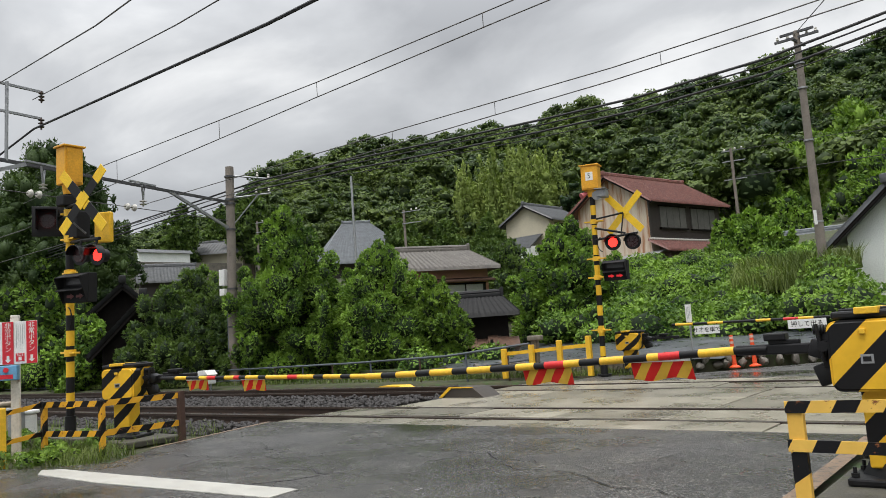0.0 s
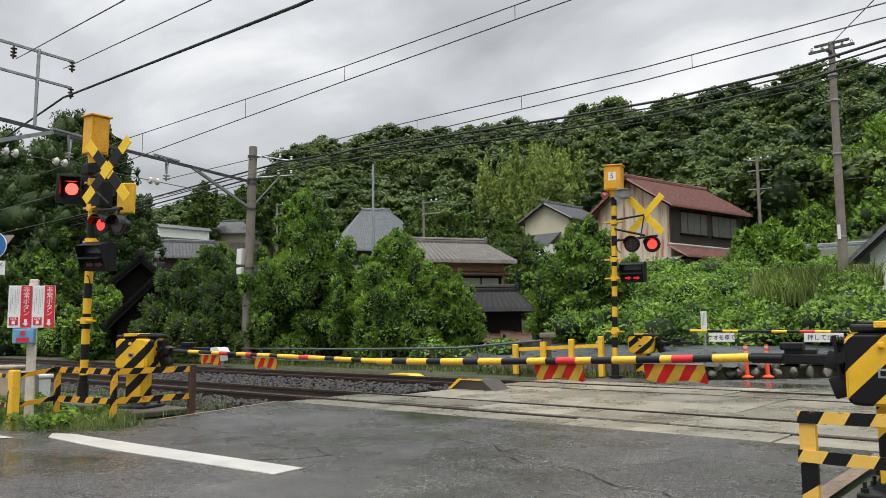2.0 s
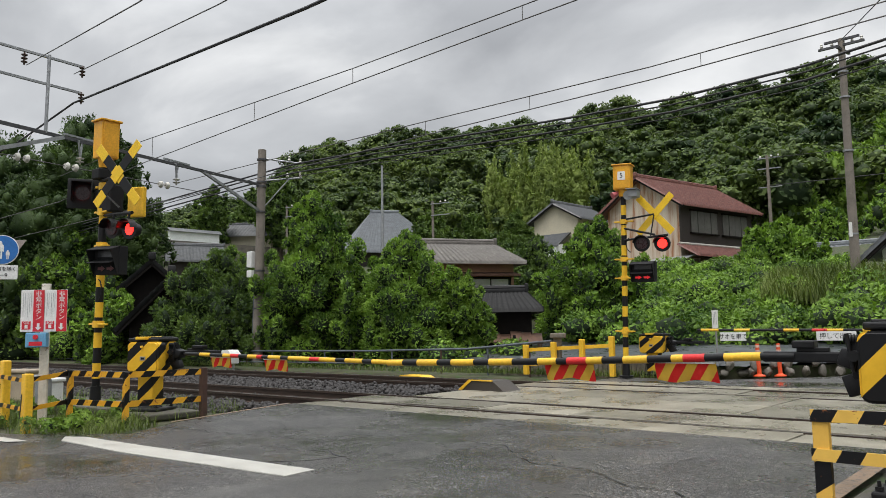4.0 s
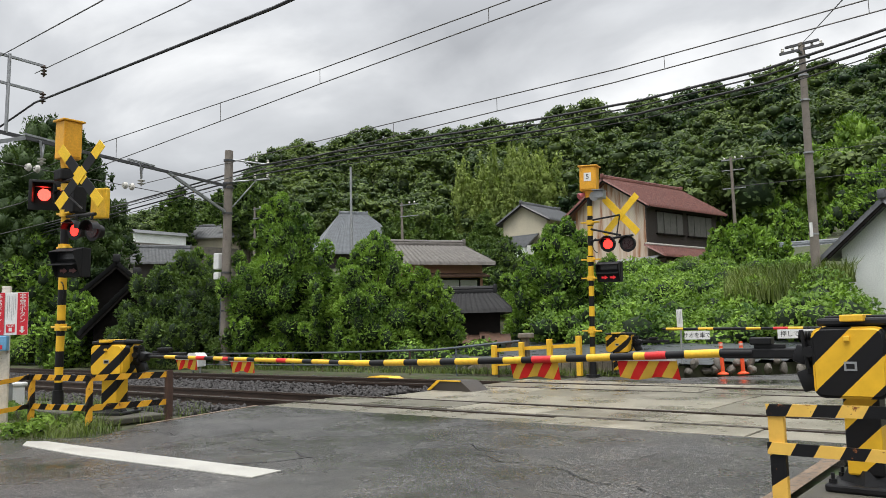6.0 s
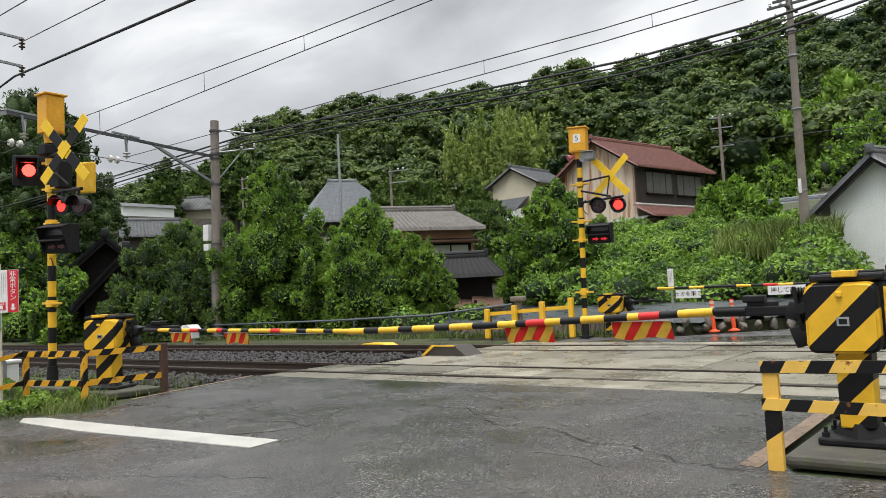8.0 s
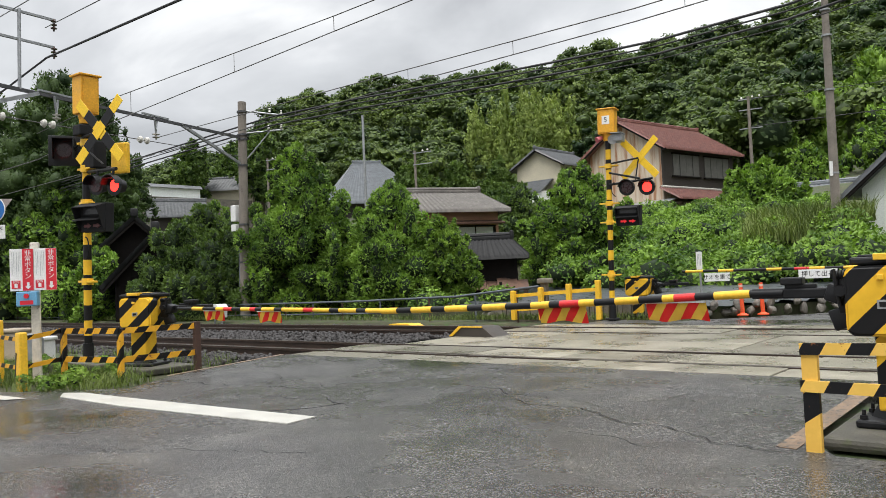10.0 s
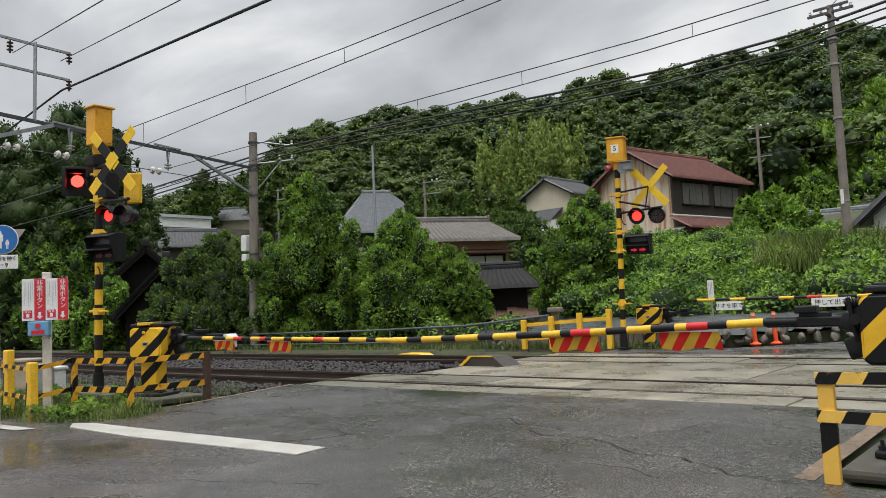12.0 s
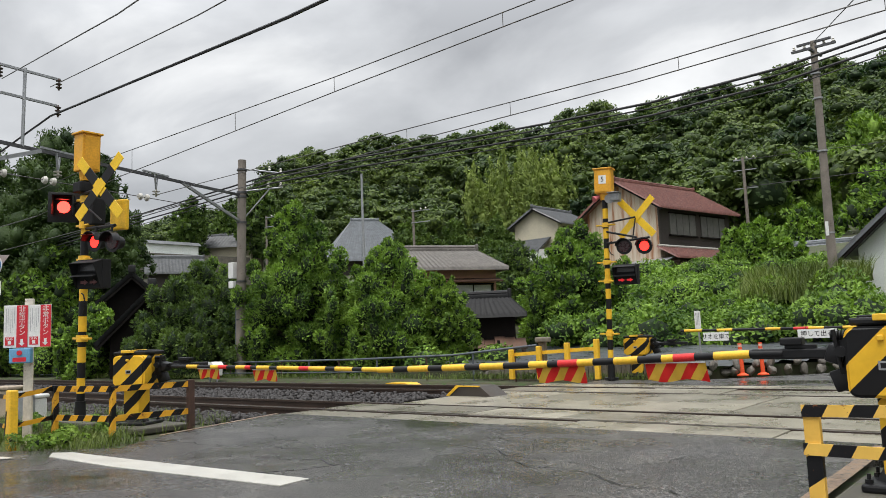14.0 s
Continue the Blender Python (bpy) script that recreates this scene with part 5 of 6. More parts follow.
for k in range(9):
    box(pr, (-1.5 + 0.36 * k, -2.0, 0.92 - 0.05 * (k % 3)), (0.35, 0.95, 0.03), (20, 0, 0))
part("lean_to_roof", pr, surf("rusty_sheet_roof", (0.11, 0.06, 0.04), 0.7, vary=0.4, scale=5, dirt=(0.05, 0.04, 0.035)), DH, "rusty brown sheet lean-to roof", smooth=False)
for xx in (0.6, -1.1):
    part("prop", box(BM(), (xx, -2.35, 0.4), (0.1, 0.1, 1.1)), M_DARKWOOD, DH, smooth=False)
WS = house("house", pose(-3.0, 34.5, 0.8, 0, 0, 67.5), 8.0, 3.95, 2.9, 1.45, M_WALL_W, M_ROOF_G, "white rendered single-storey building with a dark tiled roof", over=0.55, gable_over=0.5,
           windows=(("-", -2.2, 1.5, 1.7, 1.3), ("-", 1.0, 1.5, 1.7, 1.3)))
part("gutter", rod(rod(BM(), (-4.4, -2.6, 2.68), (4.4, -2.6, 2.68), 0.06, seg=8), (-4.05, -2.05, 2.4), (-4.05, -2.05, 0.0), 0.045, seg=8), surf("copper_brown_gutter", (0.16, 0.075, 0.05), 0.5), WS, "brown gutter and downpipe")
part("drain_pipe", rod(BM(), (-4.05, -2.05, 2.42), (-4.35, -2.55, 2.66), 0.045, seg=8), surf("copper_brown_pipe", (0.16, 0.075, 0.05), 0.5), WS, "brown swan-neck pipe")
part("plinth", box(BM(), (-4.03, 0, 0.05), (0.1, 4.0, 0.5)), surf("orange_brown_plinth", (0.33, 0.13, 0.07), 0.7), WS, "orange-brown base course", smooth=False)
CH = house("house", pose(0.9, 40.2, 1.0, 0, 0, 84), 8.4, 8.6, 5.2, 3.0, M_WALL_C, M_ROOF_D, "tall cream rendered house with a dark tiled roof", over=0.7, gable_over=0.6)
part("band", box(BM(), (-4.23, 0, 4.3), (0.05, 8.5, 0.35)), surf("brown_wall_band", (0.12, 0.08, 0.06), 0.6), CH, "brown wall band", smooth=False)
sl = BM()
for k in range(40):
    box(sl, (-4.23, -4.2 + k * 0.21, 2.1), (0.04, 0.03, 4.0))
part("batten", sl, M_WALL_C, CH, smooth=False)
WH = house("house", pose(-38.82, 63.97, 7.2, 0, 0, 86.7), 5.43, 5.0, 3.97, 1.35, M_WALL_C, M_ROOF_G, "white two-storey house with a grey tiled roof on the slope", over=0.7, gable_over=0.5,
           windows=(("-", -1.0, 2.87, 1.8, 1.1), ("-", 1.6, 2.67, 1.3, 1.3)))
lr2 = new("lower_roof", roof_mesh("lower_roof", 4.6, 3.4, 1.1, 0.3, 0.27, M_ROOF_G, sides=(-1,)))
lr2.parent, lr2.matrix_basis = WH, pose(-2.72 - 0.1, 0.6, 1.37, 0, 0, -90)
part("wing", box(BM(), (-2.72 - 1.0, 0.6, 0.38), (2.0, 4.0, 1.57)), M_WALL_W, WH, "white plastered wing", smooth=False)
fence_w = BM()
for k in range(26):
    box(fence_w, (-35.4 + k * 0.02, 56.0 + 0.105 * k, 7.55 + 0.01 * k), (0.03, 0.08, 1.0))
single("white_fence", fence_w, M_WHITE, "white slatted garden fence on the slope", "fence")
TM = house("temple", pose(-57.63, 57.42, 4.6, 0, 0, 56.0), 8.57, 12.0, 4.61, 4.1, M_WALL_D, M_ROOF_T, "temple hall with a large sweeping grey tiled roof", over=1.1, gable_over=0.9, hip=0.72, tile=0.36)
house("house", pose(-52.0, 62.5, 6.9, 0, 0, 20), 7.0, 4.5, 1.3, 1.2, M_WALL_D, M_ROOF_G, "low house with a grey tiled roof among trees", over=0.6, tile=0.35)
house("house", pose(-59.9, 36.6, 6.2, 0, 0, 62), 4.2, 3.6, 1.2, 1.1, M_WALL_D, M_ROOF_G, "house with a grey tiled roof behind trees", over=0.6)
house("house", pose(-13.0, 54.2, 3.0, 0, 0, 8), 3.4, 3.4, 2.0, 0.95, M_WALL_C, M_ROOF_T, "low house with a streaked grey roof behind the bank", over=0.5)
WW = thing("garden_wall", pose(-77.8, 47.4, -0.45), "white plastered wall with a tile cap above a stone retaining wall", "wall")
part("plaster", box(BM(), (0, 0, 12.2), (6.0, 0.4, 1.1), (0, 0, 86)), M_WALL_W, WW, smooth=False)
part("cap", face_prism(BM(), [(0, -0.5, 12.95), (0, 0.5, 12.95), (0, 0, 13.35)], (-3.2, 0, 0), (3.2, 0, 0)), M_ROOF_G, WW, smooth=False, m=pose(0, 0, -0.2, 0, 0, 86))
part("stone_base", box(BM(), (0.4, 3.0, 8.4), (16.0, 0.8, 6.6), (0, 0, 84)), M_STONE, WW, smooth=False)
house("hall", pose(-81, 56.5, 11.0, 0, 0, 35), 8.0, 5.0, 2.0, 1.3, M_WALL_C, M_ROOF_G, "low hall with a grey roof on the terrace", over=0.9, tile=0.4)
# dark wooden hut beside the tracks
HL = house("hut", pose(-34.4, 18.9, -0.1, 0, 0, -30), 6.0, 5.0, 2.0, 2.3, M_DARKWOOD, M_ROOF_D, "dark timber hut with a steep tiled roof", over=0.7, gable_over=0.5)
lat = BM()
for k in range(7):
    box(lat, (3.04, -2.2 + k * 0.3, 1.0), (0.03, 0.03, 1.1))
for k in range(5):
    box(lat, (3.04, -1.3, 0.55 + k * 0.24), (0.035, 1.9, 0.03))
part("lattice", lat, M_WOOD, HL, "pale wooden lattice", smooth=False)
HL2 = house("hut", pose(-29.3, 16.9, -0.5, 0, 0, -30), 3.2, 3.0, 2.2, 1.6, M_DARKWOOD, M_ROOF_D, "small dark timber hut beside the tracks", over=0.5, gable_over=0.4)

# ---------- beds, banks and shrubs beyond the tracks ----------
tx, ty = np.linspace(-24, -3.2, 90), np.linspace(16.25, 26.5, 46)
tv = np.array([(x + 0.0, y, 0.22 + 0.03 * (y - 16.2) + 0.03 * noise.noise((x * 1.3, y * 2.4, 0)) + 0.015 * math.sin(y * 9 + 2 * noise.noise((x * 0.5, y, 3)))) for y in ty for x in tx])
tf = []
for j in range(len(ty) - 1):
    for i in range(len(tx) - 1):
        x, y = tx[i], ty[j]
        if x > min(-6.5 + (y - 16.2) * 0.98, -4.0) or x < -13 - (y - 16) * 1.1:
            continue
        a = j * len(tx) + i
        tf.append((a, a + 1, a + 1 + len(tx), a + len(tx)))
tm = raw_mesh("weed_sheet", tv, np.array(tf), [M_TARP])
tm.polygons.foreach_set("use_smooth", [True] * len(tm.polygons))
tagged(new("weed_sheet", tm), "wet black weed-control sheets spread over raised beds", "ground sheet", kind="structure")
bank = slab_of(BM(), [(-14.5, 16.15), (-6.5, 16.3), (-3.6, 19.6), (-3.4, 21.5), (-8, 26), (-24, 26), (-22, 19)], -0.2, 0.2)
single("raised_bed", bank, M_SOIL, "dark soil of the raised beds", "soil bed", kind="structure")
WB = thing("retaining_wall", pose(0, 0, 0), "low retaining wall of weathered upright boards", "retaining wall")
for k in range(44):
    x = -11.6 + k * 0.115
    part("board", box(BM(), (x, 15.72 + 0.01 * math.sin(k * 2.1), 0.1), (0.1, 0.04, 0.44 + 0.02 * math.sin(k * 1.7))), M_WOOD, WB, smooth=False)
RS = thing("stone_wall", pose(0, 0, 0), "low dry wall of rounded river stones", "stone wall")
srng = random.Random(3)
stone_me = []
for k in range(5):
    sb = BM()
    bmesh.ops.create_icosphere(sb, subdivisions=2, radius=1)
    for v in sb.verts:
        v.co *= 0.85 + 0.3 * noise.noise(v.co * 1.4 + Vector((k * 7, 0, 0)))
    stone_me.append(mesh_of("stone", sb, M_STONE, True))
for row_, cnt in ((0, 34), (1, 26)):
    for k in range(cnt):
        u = (k + srng.uniform(0, 0.6)) / cnt
        x, y = -12.0 + u * 5.6, 15.9
        if u > 0.62:
            w_ = (u - 0.62) / 0.38
            x, y = -6.75 + w_ * 3.3, 16.0 + w_ * 3.3
        st = new("stone", stone_me[srng.randrange(5)])
        st.parent = RS
        st.matrix_basis = pose(x + srng.uniform(-0.05, 0.05), y + srng.uniform(-0.1, 0.05), 0.08 + row_ * 0.16, srng.uniform(0, 360), srng.uniform(0, 360), srng.uniform(0, 360)) @ Matrix.Diagonal((srng.uniform(0.1, 0.2), srng.uniform(0.09, 0.15), srng.uniform(0.08, 0.13), 1))
kb = BM()
flat_bar(kb, (-3.5, 19.2, 0.06), (-0.4, 22.0, 0.06), 0.2, 0.16)
flat_bar(kb, (-0.4, 22.0, 0.06), (14, 23.2, 0.06), 0.2, 0.16)
single("kerb", kb, M_CONC, "weathered concrete kerb", "kerb", kind="structure")
single("yard", slab_of(BM(), [(-3.3, 19.5), (-0.4, 22.1), (14, 23.3), (30, 24), (30, 31), (-3, 30.5), (-6.2, 30.5), (-5.5, 25)], -0.1, 0.14), M_ASPHALT, "raised wet asphalt yard", "yard", kind="structure")

# ---------- trees ----------
tree(-21.2, 17.8, -0.2, 5.5, 3.9, 1, M_LEAF, 84000, 0.049, "broad bright green tree beside the railway", count=34, base=0.06)
tree(-17.9, 18.7, -0.2, 4.1, 3.9, 2, M_LEAF, 60000, 0.049, "bright green bushy tree beside the railway", count=28, base=0.06)
tree(-15.9, 19.2, -0.1, 2.9, 2.2, 3, M_LEAF_Y, 20000, 0.055, "small light green bushy tree", count=20, base=0.06)
tree(-22.9, 17.6, -0.2, 3.3, 3.2, 31, M_LEAF_D, 26000, 0.058, "dark green shrub behind the catenary mast", count=22, base=0.06)
tree(-25.6, 16.6, -0.1, 3.7, 4.3, 4, M_LEAF_D, 42000, 0.055, "dark green garden tree before a wooden hut", count=26, base=0.08)
tree(-27.6, 18.6, 0.1, 4.0, 3.6, 5, M_LEAF_Y, 30000, 0.06, "yellowish green pruned tree", count=24, base=0.12)
tree(-34.5, 22.6, 0.6, 3.6, 4.2, 42, M_LEAF_Y, 20000, 0.085, "light green shrubs below the terrace", count=24, base=0.05)
tree(-22.6, 33.2, 0.6, 4.6, 4.2, 6, M_LEAF_D, 24000, 0.08, "dense dark green round tree", count=24, base=0.08)
tree(-16.1, 27.8, 0.4, 4.5, 4.6, 7, M_LEAF, 40000, 0.07, "dense bright green bush on the bank", count=26, base=0.05)
tree(-18.6, 31.0, 0.4, 3.9, 3.6, 32, M_LEAF, 20000, 0.08, "green shrub beside the old shed", count=22, base=0.05)
for x, y, z, h, w, s in ((-42.0, 18.6, 0.4, 11.2, 8.4, 8), (-38.6, 18.9, 0.5, 10.2, 5.2, 9), (-47, 16.8, 0.3, 10.8, 9.0, 10), (-50, 22, 1, 11.5, 9, 20), (-53, 16.6, 0.3, 12.4, 9.5, 38)):
    tree(x, y, z, h, w, s, M_LEAF_K, 30000, 0.085, "tall dark broadleaf tree", count=44, base=0.1, inner=M_LEAF_K)
tree(-31.6, 15.7, -0.1, 2.7, 3.2, 41, M_LEAF, 16000, 0.075, "leafy shrub growing against the hut", count=22, base=0.05)
tree(-38.5, 17.3, 0, 5.8, 5.0, 11, M_LEAF, 13000, 0.11, "green tree beside the wooden hut", count=24, base=0.08)
tree(-42.5, 16.6, -0.1, 5.0, 6.0, 12, M_LEAF_D, 13000, 0.12, "dark green bushy tree", count=24, base=0.05)
tree(-80.5, 51.4, 9.5, 8.4, 4.4, 13, M_LEAF_D, 9000, 0.22, "dark pointed conifer on the hillside", count=24)
tree(-84, 59, 10, 8.4, 5, 14, M_LEAF_D, 8000, 0.25, "dark green tree on the hillside", count=22)
tree(-76, 58, 10, 9.4, 6, 34, M_LEAF_D, 8000, 0.25, "dark green tree on the terrace", count=22)
for x, y, z, h, w, s in ((-51.0, 57.2, 6.4, 6.0, 5.0, 15), (-45.8, 57.7, 6.4, 5.0, 4.2, 16), (-40.6, 57.0, 6.0, 3.0, 3.6, 17), (-43.4, 61.0, 6.4, 5.2, 3.8, 18)):
    tree(x, y, z, h, w, s, M_LEAF_D, 9000, 0.18, "dark green garden tree with layered foliage", count=22, base=0.1, inner=M_LEAF_D)
for x, y, z, h, w, s in ((-13.9, 46.1, 2.9, 3.6, 3.6, 21), (-14.9, 58.3, 4.0, 5.0, 5.0, 22), (-9.4, 62, 5, 7, 7, 23), (-16.6, 50, 3, 4, 4, 37)):
    tree(x, y, z, h, w, s, M_LEAF, 11000, 0.16, "green tree on the slope behind the houses", count=22, base=0.1)
for x, y, z, h, w, s in ((-13.4, 77, 7.0, 11.0, 11, 24), (-5.0, 79, 7.0, 10.5, 10, 25), (3, 78, 7, 12, 11, 26), (-21, 78, 7, 9.5, 10, 27)):
    tree(x, y, z, h, w, s, M_LEAF_Y if s in (24, 25) else M_LEAF, 14000, 0.24, "spreading light green tree at the wood's edge", count=34, base=0.2, inner=M_LEAF)

# bamboo grove on the hillside
bpuffs = []
brng = random.Random(21)
for k in range(70):
    a, r = radians(brng.uniform(29.8, 37.4)), brng.uniform(90, 102)
    x, y = -r * math.sin(a), r * math.cos(a)
    top = 22.6 + (r - 92) * 0.25 - 14 * abs(math.degrees(a) - 33.4) / 20 + brng.uniform(-3.5, 1.2)
    lx, ly = brng.uniform(-0.4, 0.4), brng.uniform(-0.5, 0.1)
    for j in range(11):
        r_ = 0.22 + 0.62 * min(1, j / 5) * brng.uniform(0.8, 1.2)
        bend = (1 - min(1, j / 6)) ** 2 * 2.2
        bpuffs.append((x + lx * bend * 2 + brng.uniform(-0.4, 0.4), y + ly * bend * 2, top - j * 0.95 - 0.6 * bend * abs(lx), r_, r_, 0.85))
bam = new("bamboo_grove", leafy_mesh("bamboo_grove", bpuffs, 60000, 0.17, 9, M_BAMBOO, up=0.3, loose=0.6, long=3.0, droop=0.8, core=0.7, inner=M_BAMBOO, thin=False))
tagged(bam, "light green bamboo grove with plume-like tops", "bamboo grove", kind="stuff")

# kudzu and shrubs over the bank
krng = random.Random(8)
kp = []
for k in range(620):
    x, y = krng.uniform(-19.5, -4.4), krng.uniform(22.2, 42)
    if x > -5.2 and y > 28:
        continue
    if math.degrees(math.atan2(-x, y)) > 31.2 or y < 24 + 0.3 * max(0, -12 - x):
        continue
    lim = -3.4 + max(0.0, y - 22) * -0.34
    if x > lim:
        continue
    ramp = min(1, max(0, (y - 22.0) / 7)) + 0.07 * max(0, y - 29)
    r = krng.uniform(0.3, 0.95)
    zb = max(0.15 + ramp * 1.3 + 0.8 * noise.noise((x * 0.45, y * 0.45, 0)), terrain(x, y) + 0.15)
    kp.append((x, y, zb + krng.uniform(-0.2, 0.5), r, r, r * krng.uniform(0.6, 1.0)))
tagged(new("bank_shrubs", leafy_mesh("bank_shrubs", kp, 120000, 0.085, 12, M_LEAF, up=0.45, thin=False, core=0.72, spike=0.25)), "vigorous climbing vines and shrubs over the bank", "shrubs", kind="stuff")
kp = []
for k in range(130):
    x, y = krng.uniform(-30, -13.4), krng.uniform(16.9, 27)
    if y > 20 and x > -24:
        continue
    r = krng.uniform(0.3, 0.6)
    kp.append((x, y, 0.15 + krng.uniform(-0.1, 0.3), r, r, r * 0.75))
for k in range(70):
    kp.append((krng.uniform(-60, -26), krng.uniform(15.6, 18), 0.2 + krng.uniform(0, 0.8), 0.8, 0.6, 0.6))
tagged(new("trackside_shrubs", leafy_mesh("trackside_shrubs", kp, 50000, 0.06, 13, M_LEAF, up=0.4, thin=False)), "low weeds and shrubs beside the track", "shrubs", kind="stuff")


def grass_mesh(name, n, place, height, width, seed, lean=0.5):
    """Bent blades: two quads each."""
    g = np.random.default_rng(seed)
    p = place(g, n)
    n = len(p)
    a = g.uniform(0, 2 * np.pi, n)
    h = height * g.uniform(0.45, 1.25, n)
    w = width * g.uniform(0.7, 1.3, n)
    d = np.stack([np.cos(a), np.sin(a), 0 * a], -1)
    s = np.stack([-np.sin(a), np.cos(a), 0 * a], -1) * w[:, None] / 2
    ln = (lean * h * g.uniform(0.2, 1.2, n))[:, None]
    up = np.array([0, 0, 1.0])
    m1 = p + up * (h * 0.6)[:, None] + d * ln * 0.35
    m2 = p + up * (h * 0.95)[:, None] + d * ln
    v = np.stack([p - s, p + s, m1 + s * 0.8, m1 - s * 0.8, m2 + s * 0.15, m2 - s * 0.15], 1).reshape(-1, 3)
    b = np.arange(n)[:, None] * 6
    f = np.concatenate([b + np.array([[0, 1, 2, 3]]), b + np.array([[3, 2, 4, 5]])])
    return raw_mesh(name, v, f, [M_GRASS])


def verge_left(g, n):
    x, y = g.uniform(-16, -8.5, n), g.uniform(3.5, 7.2, n)
    ok = (y > 3.75 + np.maximum(0, (x + 9.6)) * 0.75) & (x < -8.9 - (y - 4.6) * 0.32)
    ok &= g.uniform(0, 1, n) < np.where(y > 5.4, 0.12, 0.9)
    ok &= np.array([noise.noise((a * 1.6, b * 1.6, 5)) > -0.12 for a, b in zip(x, y)])
    return np.stack([x[ok], y[ok], np.full(ok.sum(), -0.05)], -1)


tagged(new("grass", grass_mesh("grass", 26000, verge_left, 0.17, 0.009, 1, 1.1)), "unmown wet grass on the verge", "grass", kind="stuff")


def bank_grass(g, n):
    x, y = g.uniform(-10.5, -5.6, n), g.uniform(26.5, 31, n)
    z = 0.4 + np.clip((y - 22) / 7, 0, 1) * 2.0
    ok = (x < -3.4 - (y - 22) * 0.28) & (x > -10 + (31 - y) * 0.2)
    return np.stack([x, y, z], -1)[ok]


tagged(new("reeds", grass_mesh("reeds", 5000, bank_grass, 0.75, 0.03, 2, 0.7)), "tall grass and reeds on the bank", "grass", kind="stuff")


def far_verge(g, n):
    t = g.uniform(0, 1, n)
    side = g.integers(0, 3, n)
    x = np.where(side == 0, -12.5 + 6 * t, np.where(side == 1, -3.4 + 3 * t, -30 + 18 * t)) + g.normal(0, 0.12, n)
    y = np.where(side == 0, 15.55, np.where(side == 1, 19.35 + 2.7 * t, 15.2)) + g.normal(0, 0.15, n)
    return np.stack([x, y, np.full(n, 0.0)], -1)


tagged(new("weeds", grass_mesh("weeds", 5000, far_verge, 0.16, 0.014, 3, 0.9)), "tufts of weeds along kerbs and walls", "weeds", kind="stuff")


def near_right(g, n):
    x, y = g.uniform(-0.8, 2.5, n), g.uniform(4.9, 6.8, n)
    c = noise.noise
    ok = np.array([c((a * 2.2, b * 2.2, 1)) > 0.25 for a, b in zip(x, y)])
    return np.stack([x, y, np.full(n, -0.03)], -1)[ok]


tagged(new("weeds", grass_mesh("weeds", 900, near_right, 0.12, 0.02, 4, 0.9)), "sparse weeds round the concrete slab", "weeds", kind="stuff")

vw = []
wrng = random.Random(31)
for k in range(60):
    x, y = wrng.uniform(-13.5, -9.2), wrng.uniform(3.9, 5.6)
    if x > -9.3 - (y - 4.6) * 0.4:
        continue
    r = wrng.uniform(0.05, 0.13)
    vw.append((x, y, 0.02 + r * 0.5, r, r, r * 0.8))
tagged(new("verge_weeds", leafy_mesh("verge_weeds", vw, 5200, 0.028, 14, M_LEAF_Y, up=0.4, thin=False, core=0.5)), "low broad-leaved weeds on the verge", "weeds", kind="stuff")
ld = []
for k in range(110):
    x, y = wrng.uniform(-0.6, 2.4), wrng.uniform(4.85, 6.6)
    ld.append((x, y, -0.045, 0.09, 0.09, 0.02))
tagged(new("leaf_litter", leafy_mesh("leaf_litter", ld, 1800, 0.022, 15, surf("dead_brown_leaves", (0.07, 0.045, 0.028), 0.8, vary=0.5, scale=20), up=1.0, loose=0.4, thin=False, core=0.3)), "brown leaf litter on damp soil", "leaf litter", kind="stuff")


# ---------- poles and lines ----------
def insulator(parent, x, y, z, n=3, r=0.07, mat=None):
    prof = [(0.02, 0.0)]
    for k in range(n):
        prof += [(0.025, -0.03 - 0.09 * k), (r, -0.055 - 0.09 * k), (r * 0.9, -0.075 - 0.09 * k), (0.03, -0.08 - 0.09 * k)]
    prof.append((0.02, -0.09 * n - 0.05))
    return part("insulator", lathe(BM(), prof[::-1], 12, (x, y, z)), mat or M_BROWNCER, parent, "ribbed insulator")


CP = thing("catenary_mast", pose(-22.45, 16.2, 0, -0.6, 0.7, 0), "weathered concrete catenary mast with a steel beam over the tracks", "catenary mast")
part("mast", rod(BM(), (0, 0, -0.3), (0, 0, 7.45), 0.175, 0.14, 18), M_POLE, CP)
for zz in (5.25, 6.15, 6.3, 7.1, 3.2, 2.5, 1.9):
    part("band", rod(BM(), (0, 0, zz - 0.03), (0, 0, zz + 0.03), 0.18, seg=16), M_GALVD, CP, "steel band")
bmb = BM()
E1, E2 = Vector((0, 0, 6.2)), Vector((3.1, -12.6, 6.15))
flat_bar(bmb, E1, E2, 0.085, 0.07)
part("beam", bmb, M_GALVD, CP, "dark steel beam", smooth=False)
P = E1.lerp(E2, 0.22)
part("brace", flat_bar(BM(), (0, 0, 5.25), P, 0.09, 0.07), M_GALV, CP, "galvanised brace", smooth=False)
Q = E1.lerp(E2, 0.60)
part("brace", flat_bar(BM(), (2.9, -11.6, 4.6), Q, 0.1, 0.08), M_GALV, CP, "galvanised brace", smooth=False)
ob_ = BM()
rod(ob_, (0, 0, 7.15), (1.1, 0.9, 6.95), 0.03, seg=8)
rod(ob_, (0, 0, 6.35), (1.1, 0.9, 6.45), 0.03, seg=8)
rod(ob_, (0, 0, 5.3), (0.75, 0.6, 6.4), 0.025, seg=8)
part("outrigger", ob_, M_GALV, CP, "galvanised outrigger")
